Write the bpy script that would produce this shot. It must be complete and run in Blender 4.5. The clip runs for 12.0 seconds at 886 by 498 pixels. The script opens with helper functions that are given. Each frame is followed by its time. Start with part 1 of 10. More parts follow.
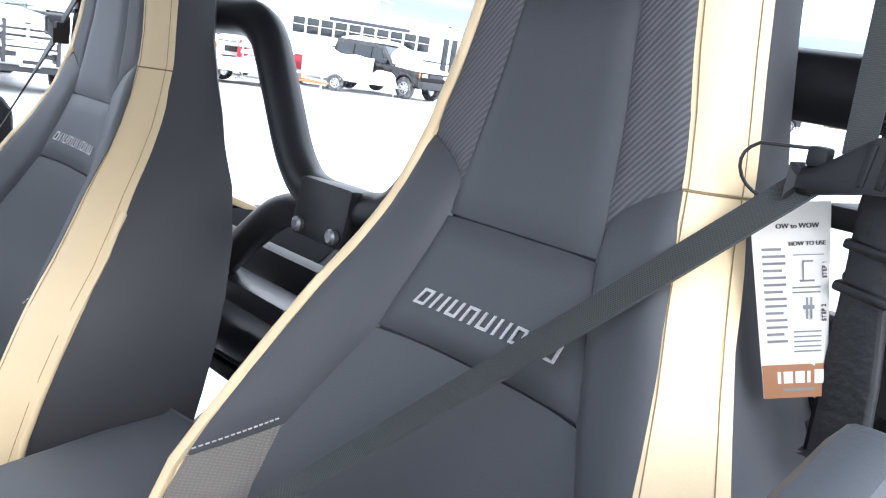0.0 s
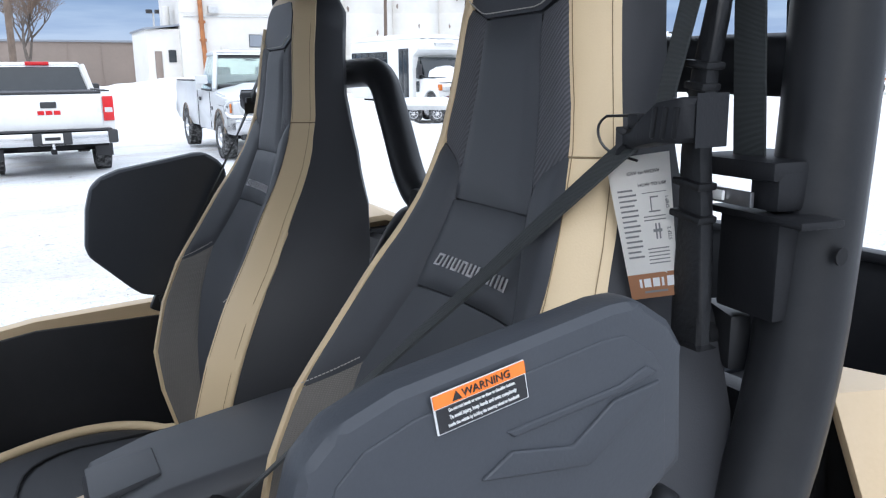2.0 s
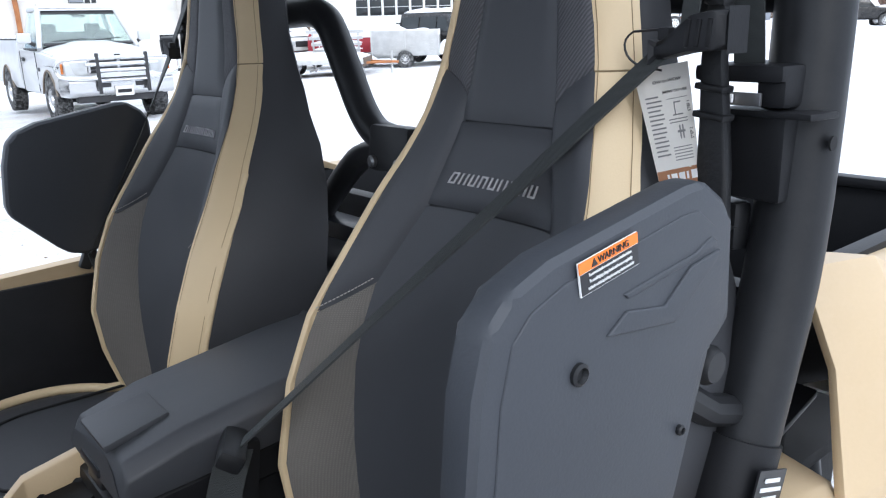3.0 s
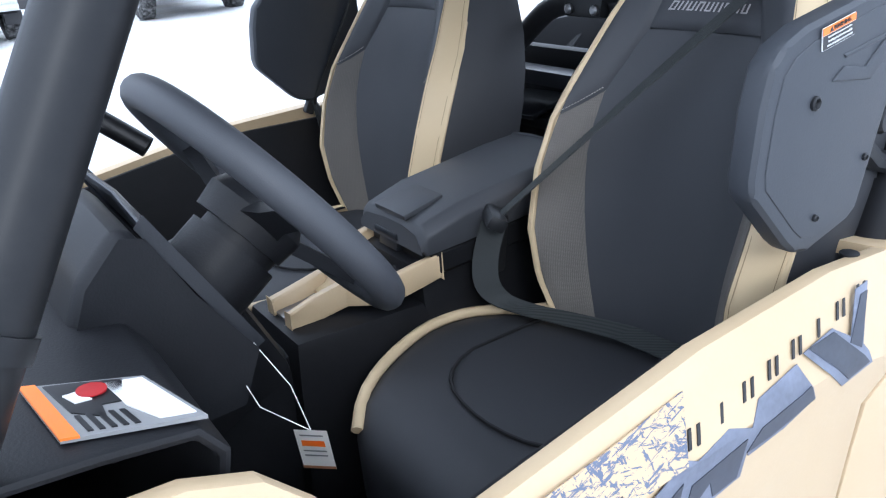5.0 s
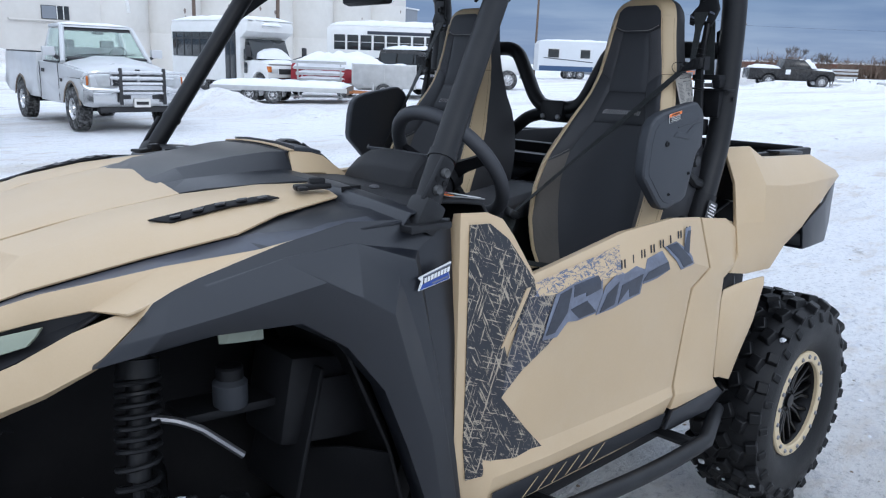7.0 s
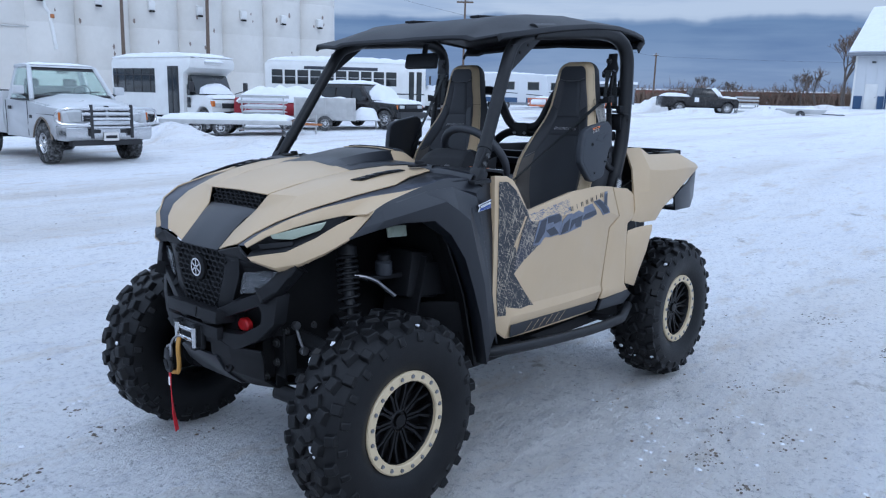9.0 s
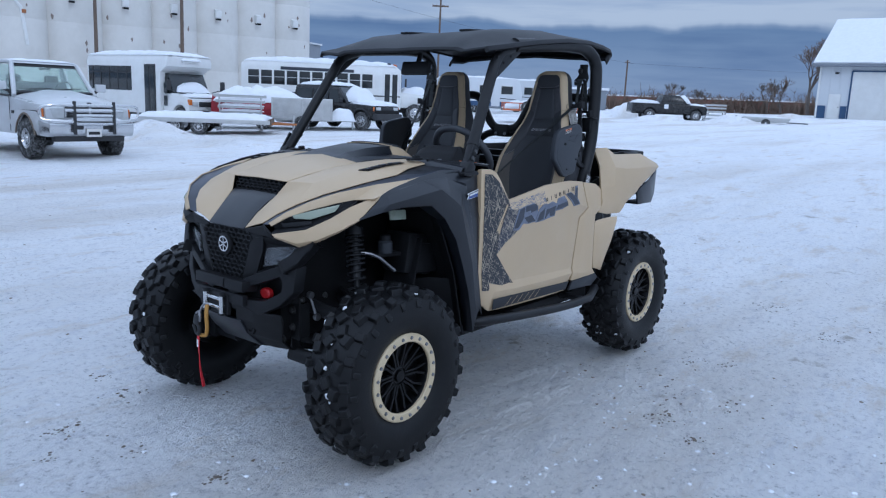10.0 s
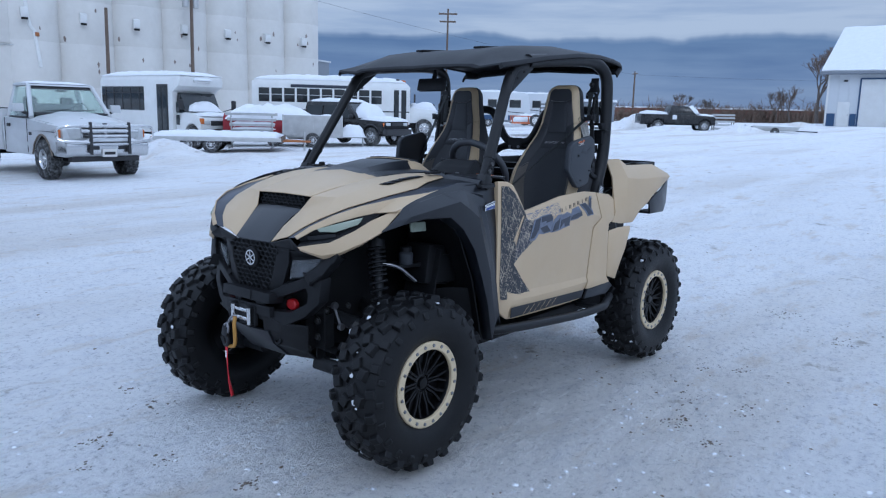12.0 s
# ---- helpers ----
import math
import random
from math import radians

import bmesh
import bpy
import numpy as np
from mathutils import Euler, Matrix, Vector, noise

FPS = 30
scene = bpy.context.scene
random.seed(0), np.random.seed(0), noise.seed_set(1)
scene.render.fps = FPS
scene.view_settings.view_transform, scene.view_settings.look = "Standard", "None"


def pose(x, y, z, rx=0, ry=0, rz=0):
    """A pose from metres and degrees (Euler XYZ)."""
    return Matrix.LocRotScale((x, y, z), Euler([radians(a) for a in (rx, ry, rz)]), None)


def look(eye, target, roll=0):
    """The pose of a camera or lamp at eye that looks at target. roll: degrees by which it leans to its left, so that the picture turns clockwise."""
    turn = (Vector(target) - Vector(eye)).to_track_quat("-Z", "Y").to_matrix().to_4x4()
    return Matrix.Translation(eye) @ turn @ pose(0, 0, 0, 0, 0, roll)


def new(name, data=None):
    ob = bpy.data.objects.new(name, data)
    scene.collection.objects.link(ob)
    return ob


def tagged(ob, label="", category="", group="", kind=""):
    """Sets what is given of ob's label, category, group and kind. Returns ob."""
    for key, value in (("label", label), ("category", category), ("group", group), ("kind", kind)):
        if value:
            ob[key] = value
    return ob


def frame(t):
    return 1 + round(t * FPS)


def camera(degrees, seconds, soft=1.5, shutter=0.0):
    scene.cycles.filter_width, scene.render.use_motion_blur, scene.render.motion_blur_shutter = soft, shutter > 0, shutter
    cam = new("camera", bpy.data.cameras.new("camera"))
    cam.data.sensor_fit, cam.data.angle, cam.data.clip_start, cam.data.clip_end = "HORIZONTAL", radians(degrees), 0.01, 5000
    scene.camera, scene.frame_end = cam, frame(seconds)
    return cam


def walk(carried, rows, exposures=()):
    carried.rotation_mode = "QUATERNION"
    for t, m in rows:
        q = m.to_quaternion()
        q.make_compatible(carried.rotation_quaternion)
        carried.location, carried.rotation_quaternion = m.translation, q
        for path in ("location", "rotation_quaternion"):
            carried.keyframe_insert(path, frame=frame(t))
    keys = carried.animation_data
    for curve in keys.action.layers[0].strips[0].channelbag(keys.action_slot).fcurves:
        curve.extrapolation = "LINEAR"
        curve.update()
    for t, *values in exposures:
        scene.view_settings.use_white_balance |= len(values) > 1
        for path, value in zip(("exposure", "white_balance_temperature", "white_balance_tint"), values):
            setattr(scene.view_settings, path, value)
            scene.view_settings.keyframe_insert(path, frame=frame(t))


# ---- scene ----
cam = camera(59.7, 12.0, 1.2)
PATH = [
    (0, (0.049, -0.711, 1.62), (1.466, 0.622, 1.157), 9.1),
    (0.5, (0.047, -0.818, 1.673), (1.445, 0.576, 1.354), 4.4),
    (0.8, (0.012, -0.856, 1.692), (1.358, 0.595, 1.407), 2.9),
    (1, (-0.007, -0.873, 1.689), (1.296, 0.62, 1.416), 1.9),
    (1.5, (0.022, -0.939, 1.657), (1.101, 0.71, 1.312), 0.5),
    (2, (0.08, -1.019, 1.641), (1.007, 0.695, 1.191), -0.4),
    (2.5, (0.033, -1.002, 1.637), (1.045, 0.647, 1.132), -1.5),
    (3, (-0.106, -0.977, 1.617), (1.113, 0.505, 1.052), -1.4),
    (3.5, (-0.227, -0.915, 1.559), (0.968, 0.501, 0.807), -1.5),
    (3.7, (-0.269, -0.924, 1.549), (0.888, 0.472, 0.704), -2.0),
    (5.3, (-0.623, -1.199, 1.616), (0.387, 0.347, 0.848), -3.5),
    (5.5, (-0.691, -1.27, 1.62), (0.332, 0.313, 0.95), -3.6),
    (6, (-0.939, -1.464, 1.644), (0.162, 0.124, 1.129), -1.7),
    (6.5, (-1.283, -1.592, 1.605), (-0.025, -0.102, 1.162), -0.1),
    (7, (-1.63, -1.801, 1.584), (-0.299, -0.386, 1.111), 2.1),
    (7.2, (-1.761, -1.912, 1.577), (-0.437, -0.492, 1.098), 1.8),
    (8.8, (-2.956, -2.609, 1.633), (-1.509, -1.29, 1.224), 1.6),
    (9, (-3.082, -2.664, 1.608), (-1.614, -1.364, 1.216), 1.4),
    (9.5, (-3.375, -2.778, 1.606), (-1.867, -1.525, 1.212), 1.9),
    (10, (-3.532, -2.929, 1.609), (-2.015, -1.683, 1.226), 2.4),
    (10.5, (-3.6, -2.988, 1.617), (-2.094, -1.723, 1.25), 1.7),
    (11, (-3.624, -2.973, 1.62), (-2.121, -1.703, 1.261), 1.3),
    (11.5, (-3.642, -2.972, 1.62), (-2.142, -1.698, 1.262), 1.4),
    (12, (-3.646, -2.968, 1.612), (-2.142, -1.697, 1.264), 1.4),
]
EXPOSURES = [(0.0, 2.0, 5850, 8), (0.8, 0.8, 5750, 8), (1.5, 0.65, 5750, 8), (2.5, 0.7, 5800, 8), (3.0, 0.85, 5800, 8), (3.5, 1.5, 5600, 8), (5.5, 0.92, 5450, 8), (6.5, 0.18, 5530, 8), (7.2, 0.0, 5450, 8), (9.0, -0.28, 4980, 8), (10.0, -0.46, 4900, 8), (12.0, -0.46, 4860, 8)]
walk(cam, [(t, look(eye, target, roll)) for t, eye, target, roll in PATH], EXPOSURES)

# ---- world, sun, exposure ----
world = bpy.data.worlds.new("winter_sky")
scene.world = world
world.use_nodes = True
wn, wl = world.node_tree.nodes, world.node_tree.links
wn.clear()


def wnode(kind, **values):
    n = wn.new(kind)
    for k, v in values.items():
        n.inputs[k].default_value = v
    return n


SUN_ELEVATION, SUN_TURN = 30.0, 205.0
sky = wn.new("ShaderNodeTexSky")
sky.sky_type = "NISHITA"
sky.sun_disc = False
sky.sun_elevation = radians(SUN_ELEVATION)
sky.sun_rotation = radians(SUN_TURN)
sky.dust_density = 3.0
coord = wn.new("ShaderNodeTexCoord")
sep = wn.new("ShaderNodeSeparateXYZ")
wl.new(coord.outputs["Generated"], sep.inputs[0])
# long flat cloud bands, stretched along the horizon
stretch = wn.new("ShaderNodeMapping")
stretch.inputs["Scale"].default_value = (1.6, 1.6, 16.0)
wl.new(coord.outputs["Generated"], stretch.inputs[0])
cloud = wnode("ShaderNodeTexNoise", Scale=2.4, Detail=8.0, Roughness=0.55)
wl.new(stretch.outputs[0], cloud.inputs["Vector"])
edge_noise = wnode("ShaderNodeTexNoise", Scale=9.0, Detail=4.0)
wl.new(coord.outputs["Generated"], edge_noise.inputs["Vector"])
edge = wnode("ShaderNodeMath")
edge.operation = "MULTIPLY_ADD"
edge.inputs[1].default_value = 0.03
wl.new(edge_noise.outputs["Fac"], edge.inputs[0])
wl.new(sep.outputs["Z"], edge.inputs[2])
deck = wn.new("ShaderNodeValToRGB")
deck.color_ramp.elements[0].position, deck.color_ramp.elements[0].color = 0.0, (0.60, 0.62, 0.68, 1)
deck.color_ramp.elements[1].position, deck.color_ramp.elements[1].color = 0.50, (2.0, 2.0, 2.04, 1)
for at, c in ((0.018, (0.50, 0.56, 0.67)), (0.06, (0.44, 0.52, 0.66)), (0.108, (0.27, 0.36, 0.52)), (0.114, (0.92, 0.92, 0.93)), (0.16, (0.93, 0.93, 0.94)), (0.22, (0.98, 0.98, 0.99))):
    deck.color_ramp.elements.new(at).color = (*c, 1)
wl.new(edge.outputs[0], deck.inputs[0])
streak = wn.new("ShaderNodeValToRGB")
streak.color_ramp.elements[0].position, streak.color_ramp.elements[0].color = 0.38, (0.74, 0.79, 0.88, 1)
streak.color_ramp.elements[1].position, streak.color_ramp.elements[1].color = 0.58, (1.05, 1.04, 1.03, 1)
wl.new(cloud.outputs["Fac"], streak.inputs[0])
cover = wn.new("ShaderNodeMixRGB")
cover.blend_type = "MULTIPLY"
cover.inputs[0].default_value = 1.0
wl.new(deck.outputs[0], cover.inputs[1])
wl.new(streak.outputs[0], cover.inputs[2])
sky_dim = wn.new("ShaderNodeMixRGB")
sky_dim.blend_type = "MULTIPLY"
sky_dim.inputs[0].default_value = 1.0
sky_dim.inputs[2].default_value = (0.09, 0.09, 0.09, 1)
wl.new(sky.outputs[0], sky_dim.inputs[1])
both = wn.new("ShaderNodeMixRGB")
both.inputs[0].default_value = 0.85
wl.new(sky_dim.outputs[0], both.inputs[1])
wl.new(cover.outputs[0], both.inputs[2])
back = wnode("ShaderNodeBackground", Strength=0.8)
wl.new(both.outputs[0], back.inputs[0])
wl.new(back.outputs[0], wn.new("ShaderNodeOutputWorld").inputs[0])

sun = new("sun", bpy.data.lights.new("sun", "SUN"))
sun.data.energy, sun.data.angle, sun.data.color = 0.40, radians(14), (1.0, 0.93, 0.84)
a_sun = radians(SUN_TURN)
sun.matrix_world = look((0, 0, 30), (-30 * math.sin(a_sun) / math.tan(radians(SUN_ELEVATION)), -30 * math.cos(a_sun) / math.tan(radians(SUN_ELEVATION)), 0))

# ---- materials ----
def material(name, colour, rough=0.6, metal=0.0, spread=0.12, scale=6.0, fine=120.0, bump=0.15, bump_far=0.002, spec=0.5, dust=0.0, dust_colour=(0.5, 0.47, 0.42)):
    """A surface with slow blotches, fine grain, relief and some dust."""
    m = bpy.data.materials.new(name)
    m.use_nodes = True
    nt = m.node_tree
    bsdf = nt.nodes["Principled BSDF"]
    co = nt.nodes.new("ShaderNodeTexCoord")
    n1 = nt.nodes.new("ShaderNodeTexNoise")
    n1.inputs["Scale"].default_value, n1.inputs["Detail"].default_value = scale, 5.0
    n2 = nt.nodes.new("ShaderNodeTexNoise")
    n2.inputs["Scale"].default_value, n2.inputs["Detail"].default_value = fine, 3.0
    for n in (n1, n2):
        nt.links.new(co.outputs["Object"], n.inputs["Vector"])
    mixed = nt.nodes.new("ShaderNodeMath")
    mixed.operation = "MULTIPLY_ADD"
    mixed.inputs[1].default_value = 0.35
    nt.links.new(n2.outputs["Fac"], mixed.inputs[0])
    nt.links.new(n1.outputs["Fac"], mixed.inputs[2])
    ramp = nt.nodes.new("ShaderNodeValToRGB")
    ramp.color_ramp.elements[0].position, ramp.color_ramp.elements[1].position = 0.35, 1.0
    ramp.color_ramp.elements[0].color = (*[c * (1 - spread) for c in colour], 1)
    ramp.color_ramp.elements[1].color = (*[min(1, c * (1 + spread)) for c in colour], 1)
    nt.links.new(mixed.outputs[0], ramp.inputs[0])
    out = ramp.outputs[0]
    if dust:
        n3 = nt.nodes.new("ShaderNodeTexNoise")
        n3.inputs["Scale"].default_value, n3.inputs["Detail"].default_value, n3.inputs["Roughness"].default_value = scale * 1.7, 9.0, 0.7
        nt.links.new(co.outputs["Object"], n3.inputs["Vector"])
        r3 = nt.nodes.new("ShaderNodeValToRGB")
        r3.color_ramp.elements[0].position, r3.color_ramp.elements[1].position = 0.45, 0.8
        r3.color_ramp.elements[0].color, r3.color_ramp.elements[1].color = (0, 0, 0, 1), (dust, dust, dust, 1)
        nt.links.new(n3.outputs["Fac"], r3.inputs[0])
        mx = nt.nodes.new("ShaderNodeMixRGB")
        nt.links.new(r3.outputs[0], mx.inputs[0])
        nt.links.new(out, mx.inputs[1])
        mx.inputs[2].default_value = (*dust_colour, 1)
        out = mx.outputs[0]
    nt.links.new(out, bsdf.inputs["Base Color"])
    rr = nt.nodes.new("ShaderNodeMapRange")
    rr.inputs["To Min"].default_value, rr.inputs["To Max"].default_value = max(0.03, rough - 0.08), min(1, rough + 0.10)
    nt.links.new(n1.outputs["Fac"], rr.inputs["Value"])
    nt.links.new(rr.outputs[0], bsdf.inputs["Roughness"])
    bsdf.inputs["Metallic"].default_value = metal
    bsdf.inputs["Specular IOR Level"].default_value = spec
    if bump:
        b = nt.nodes.new("ShaderNodeBump")
        b.inputs["Strength"].default_value, b.inputs["Distance"].default_value = bump, bump_far
        nt.links.new(n2.outputs["Fac"], b.inputs["Height"])
        nt.links.new(b.outputs[0], bsdf.inputs["Normal"])
    return m


def weave(name, colour, lighter, scale, rough=0.75, angle=0.0, kind="wave"):
    """A woven or ribbed cloth: fine crossing lines that also stand up a little."""
    m = material(name, colour, rough, spread=0.15, scale=9, fine=300, bump=0)
    nt = m.node_tree
    bsdf = nt.nodes["Principled BSDF"]
    co = nt.nodes.new("ShaderNodeTexCoord")
    mp = nt.nodes.new("ShaderNodeMapping")
    mp.inputs["Rotation"].default_value = (radians(angle), 0, 0)
    nt.links.new(co.outputs["Object"], mp.inputs[0])
    w = nt.nodes.new("ShaderNodeTexWave")
    w.bands_direction = "Z"
    w.inputs["Scale"].default_value = scale
    nt.links.new(mp.outputs[0], w.inputs["Vector"])
    w2 = nt.nodes.new("ShaderNodeTexWave")
    w2.bands_direction = "Y"
    w2.inputs["Scale"].default_value = scale * (1.0 if kind == "mesh" else 0.12)
    nt.links.new(mp.outputs[0], w2.inputs["Vector"])
    both = nt.nodes.new("ShaderNodeMath")
    both.operation = "MULTIPLY"
    nt.links.new(w.outputs["Fac"], both.inputs[0])
    nt.links.new(w2.outputs["Fac"], both.inputs[1])
    mx = nt.nodes.new("ShaderNodeMixRGB")
    old = bsdf.inputs["Base Color"].links[0].from_socket
    nt.links.new((both if kind == "mesh" else w).outputs[0], mx.inputs[0])
    nt.links.new(old, mx.inputs[1])
    mx.inputs[2].default_value = (*lighter, 1)
    nt.links.new(mx.outputs[0], bsdf.inputs["Base Color"])
    b = nt.nodes.new("ShaderNodeBump")
    b.inputs["Strength"].default_value, b.inputs["Distance"].default_value = 0.5, 0.001
    nt.links.new((both if kind == "mesh" else w).outputs[0], b.inputs["Height"])
    nt.links.new(b.outputs[0], bsdf.inputs["Normal"])
    return m


def scratch(name, under, over, amount, stretch, turn):
    """A printed decal of torn, crossing strokes in one colour over another."""
    m = bpy.data.materials.new(name)
    m.use_nodes = True
    nt = m.node_tree
    bsdf = nt.nodes["Principled BSDF"]
    co = nt.nodes.new("ShaderNodeTexCoord")
    last = None
    for n, (angle, size) in enumerate(((turn, 170.0), (turn + 52, 140.0), (turn - 38, 200.0))):
        mp = nt.nodes.new("ShaderNodeMapping")
        mp.vector_type = "TEXTURE"
        mp.inputs["Rotation"].default_value = (0, radians(angle), 0)
        mp.inputs["Scale"].default_value = (1 / stretch, 1, 1)
        mp.inputs["Location"].default_value = (n * 3.7, 0, n * 1.9)
        nt.links.new(co.outputs["Object"], mp.inputs[0])
        nz = nt.nodes.new("ShaderNodeTexNoise")
        nz.inputs["Scale"].default_value, nz.inputs["Detail"].default_value, nz.inputs["Roughness"].default_value = size, 6.0, 0.65
        nt.links.new(mp.outputs[0], nz.inputs["Vector"])
        if last is None:
            last = nz.outputs["Fac"]
        else:
            mxx = nt.nodes.new("ShaderNodeMath")
            mxx.operation = "MAXIMUM"
            nt.links.new(last, mxx.inputs[0])
            nt.links.new(nz.outputs["Fac"], mxx.inputs[1])
            last = mxx.outputs[0]
    ramp = nt.nodes.new("ShaderNodeValToRGB")
    ramp.color_ramp.interpolation = "CONSTANT"
    ramp.color_ramp.elements[0].color = (*under, 1)
    ramp.color_ramp.elements[1].position, ramp.color_ramp.elements[1].color = amount, (*over, 1)
    nt.links.new(last, ramp.inputs[0])
    nt.links.new(ramp.outputs[0], bsdf.inputs["Base Color"])
    bsdf.inputs["Roughness"].default_value = 0.35
    return m


def glass(name, tint, rough=0.03):
    m = bpy.data.materials.new(name)
    m.use_nodes = True
    b = m.node_tree.nodes["Principled BSDF"]
    b.inputs["Base Color"].default_value = (*tint, 1)
    b.inputs["Roughness"].default_value = rough
    b.inputs["Specular IOR Level"].default_value = 0.8
    return m


def clear_lens(name, tint):
    m = glass(name, tint, 0.04)
    m.node_tree.nodes["Principled BSDF"].inputs["Transmission Weight"].default_value = 0.9
    m.node_tree.nodes["Principled BSDF"].inputs["IOR"].default_value = 1.3
    return m


TAN = material("tan_plastic", (0.520, 0.392, 0.238), 0.42, spread=0.05, scale=3, fine=220, bump=0.05, dust=0.22, dust_colour=(0.62, 0.52, 0.38))
PLASTIC = material("black_moulded_plastic", (0.0080, 0.0083, 0.0098), 0.5, spread=0.25, scale=4, fine=420, bump=0.35, bump_far=0.0006, dust=0.06, dust_colour=(0.10, 0.10, 0.105), spec=0.28)
PLASTIC_BLUE = material("dark_grey_moulded_plastic", (0.0085, 0.0100, 0.0140), 0.35, spread=0.2, scale=4, fine=380, bump=0.25, bump_far=0.0006, dust=0.02, dust_colour=(0.11, 0.11, 0.117), spec=0.58)
ROOF_PLASTIC = material("roof_moulded_plastic", (0.013, 0.014, 0.017), 0.5, spread=0.2, scale=3, fine=300, bump=0.3, bump_far=0.0006, dust=0.05, dust_colour=(0.15, 0.15, 0.16), spec=0.25)
STEEL_BLACK = material("black_powder_coated_steel", (0.012, 0.0125, 0.014), 0.42, spread=0.2, scale=7, fine=300, bump=0.12, bump_far=0.0005, dust=0.06, dust_colour=(0.15, 0.15, 0.15), spec=0.3)
UNDER = material("dark_underbody_plastic", (0.0075, 0.0075, 0.0085), 0.6, spread=0.3, scale=9, fine=90, bump=0.2, dust=0.03, dust_colour=(0.10, 0.095, 0.09), spec=0.22)
RUBBER = material("tyre_rubber", (0.0042, 0.0043, 0.0050), 0.44, spread=0.4, scale=14, fine=160, bump=0.4, dust=0.05, dust_colour=(0.085, 0.085, 0.09), spec=0.30)
RIM_BLACK = material("satin_black_alloy", (0.010, 0.010, 0.011), 0.3, metal=0.6, spread=0.2, scale=12, fine=200, bump=0.05)
RING_TAN = material("tan_painted_alloy", (0.60, 0.49, 0.31), 0.4, spread=0.06, scale=9, fine=250, bump=0.06, dust=0.12, dust_colour=(0.45, 0.40, 0.32))
CHROME = material("bright_steel", (0.62, 0.62, 0.62), 0.22, metal=1.0, spread=0.1, scale=14, fine=200, bump=0.05)
GREY_METAL = material("dull_grey_metal", (0.28, 0.28, 0.29), 0.4, metal=0.9, spread=0.15, scale=14, fine=200, bump=0.08)
VINYL = material("black_seat_vinyl", (0.027, 0.028, 0.032), 0.62, spread=0.15, scale=6, fine=700, bump=0.35, bump_far=0.0006)
VINYL_MID = material("charcoal_seat_vinyl", (0.041, 0.043, 0.049), 0.55, spread=0.12, scale=6, fine=700, bump=0.3, bump_far=0.0006)
VINYL_TAN = material("tan_seat_vinyl", (0.58, 0.45, 0.275), 0.5, spread=0.05, scale=7, fine=600, bump=0.25, bump_far=0.0006)
MESH_GREY = weave("grey_mesh_cloth", (0.118, 0.107, 0.095), (0.150, 0.137, 0.122), 130, kind="mesh")
RIB_CLOTH = weave("ribbed_carbon_cloth", (0.045, 0.045, 0.050), (0.085, 0.085, 0.094), 90, angle=52)
SEAM = material("seam_shadow_thread", (0.006, 0.006, 0.007), 0.8, bump=0)
THREAD = material("pale_thread", (0.42, 0.40, 0.37), 0.8, bump=0)
SILVER_THREAD = material("silver_embroidery", (0.40, 0.39, 0.40), 0.5, fine=500, bump=0.4)
WEB = weave("grey_seat_belt_webbing", (0.017, 0.0195, 0.020), (0.040, 0.045, 0.045), 330, rough=0.6)
ORANGE = material("orange_label_print", (0.85, 0.20, 0.02), 0.4, spread=0.05, bump=0)
WHITE_PRINT = material("white_label_print", (0.75, 0.75, 0.74), 0.4, spread=0.05, bump=0)
BLACK_PRINT = material("black_label_print", (0.012, 0.012, 0.014), 0.35, bump=0)
GREY_PRINT = material("grey_label_print", (0.22, 0.22, 0.22), 0.5, bump=0)
BLUE_PRINT = material("blue_label_print", (0.02, 0.06, 0.30), 0.4, bump=0)
SLATE_PRINT = material("slate_decal_print", (0.035, 0.040, 0.056), 0.35, spread=0.5, scale=14, bump=0)
PALE_BLUE_PRINT = material("pale_slate_decal_print", (0.15, 0.165, 0.215), 0.35, spread=0.4, scale=18, bump=0)
KRAFT = material("brown_card_print", (0.36, 0.17, 0.08), 0.6, spread=0.08, bump=0)
PAPER = material("off_white_card", (0.72, 0.70, 0.66), 0.6, spread=0.04, bump=0.05)
RED_STRAP = material("red_nylon_strap", (0.55, 0.010, 0.020), 0.6, fine=400, bump=0.3)
RED_PAINT = material("red_plastic", (0.36, 0.010, 0.012), 0.35, bump=0.05)
ROPE = material("amber_rope", (0.42, 0.22, 0.04), 0.6, fine=400, bump=0.5)
HAZE_LENS = clear_lens("clear_lamp_lens", (0.55, 0.57, 0.60))
DRL = material("pale_lamp_strip", (0.30, 0.335, 0.26), 0.25, spread=0.05, bump=0.05)
SCRATCH_DARK = scratch("torn_stroke_print_dark", (0.016, 0.018, 0.024), (0.40, 0.34, 0.25), 0.595, 0.075, 60)
SCRATCH_LIGHT = scratch("torn_stroke_print_pale", (0.520, 0.392, 0.238), (0.11, 0.13, 0.19), 0.575, 0.09, 20)
SCRATCH_HALF = scratch("torn_stroke_print_half", (0.03, 0.034, 0.05), (0.36, 0.31, 0.24), 0.58, 0.075, 60)

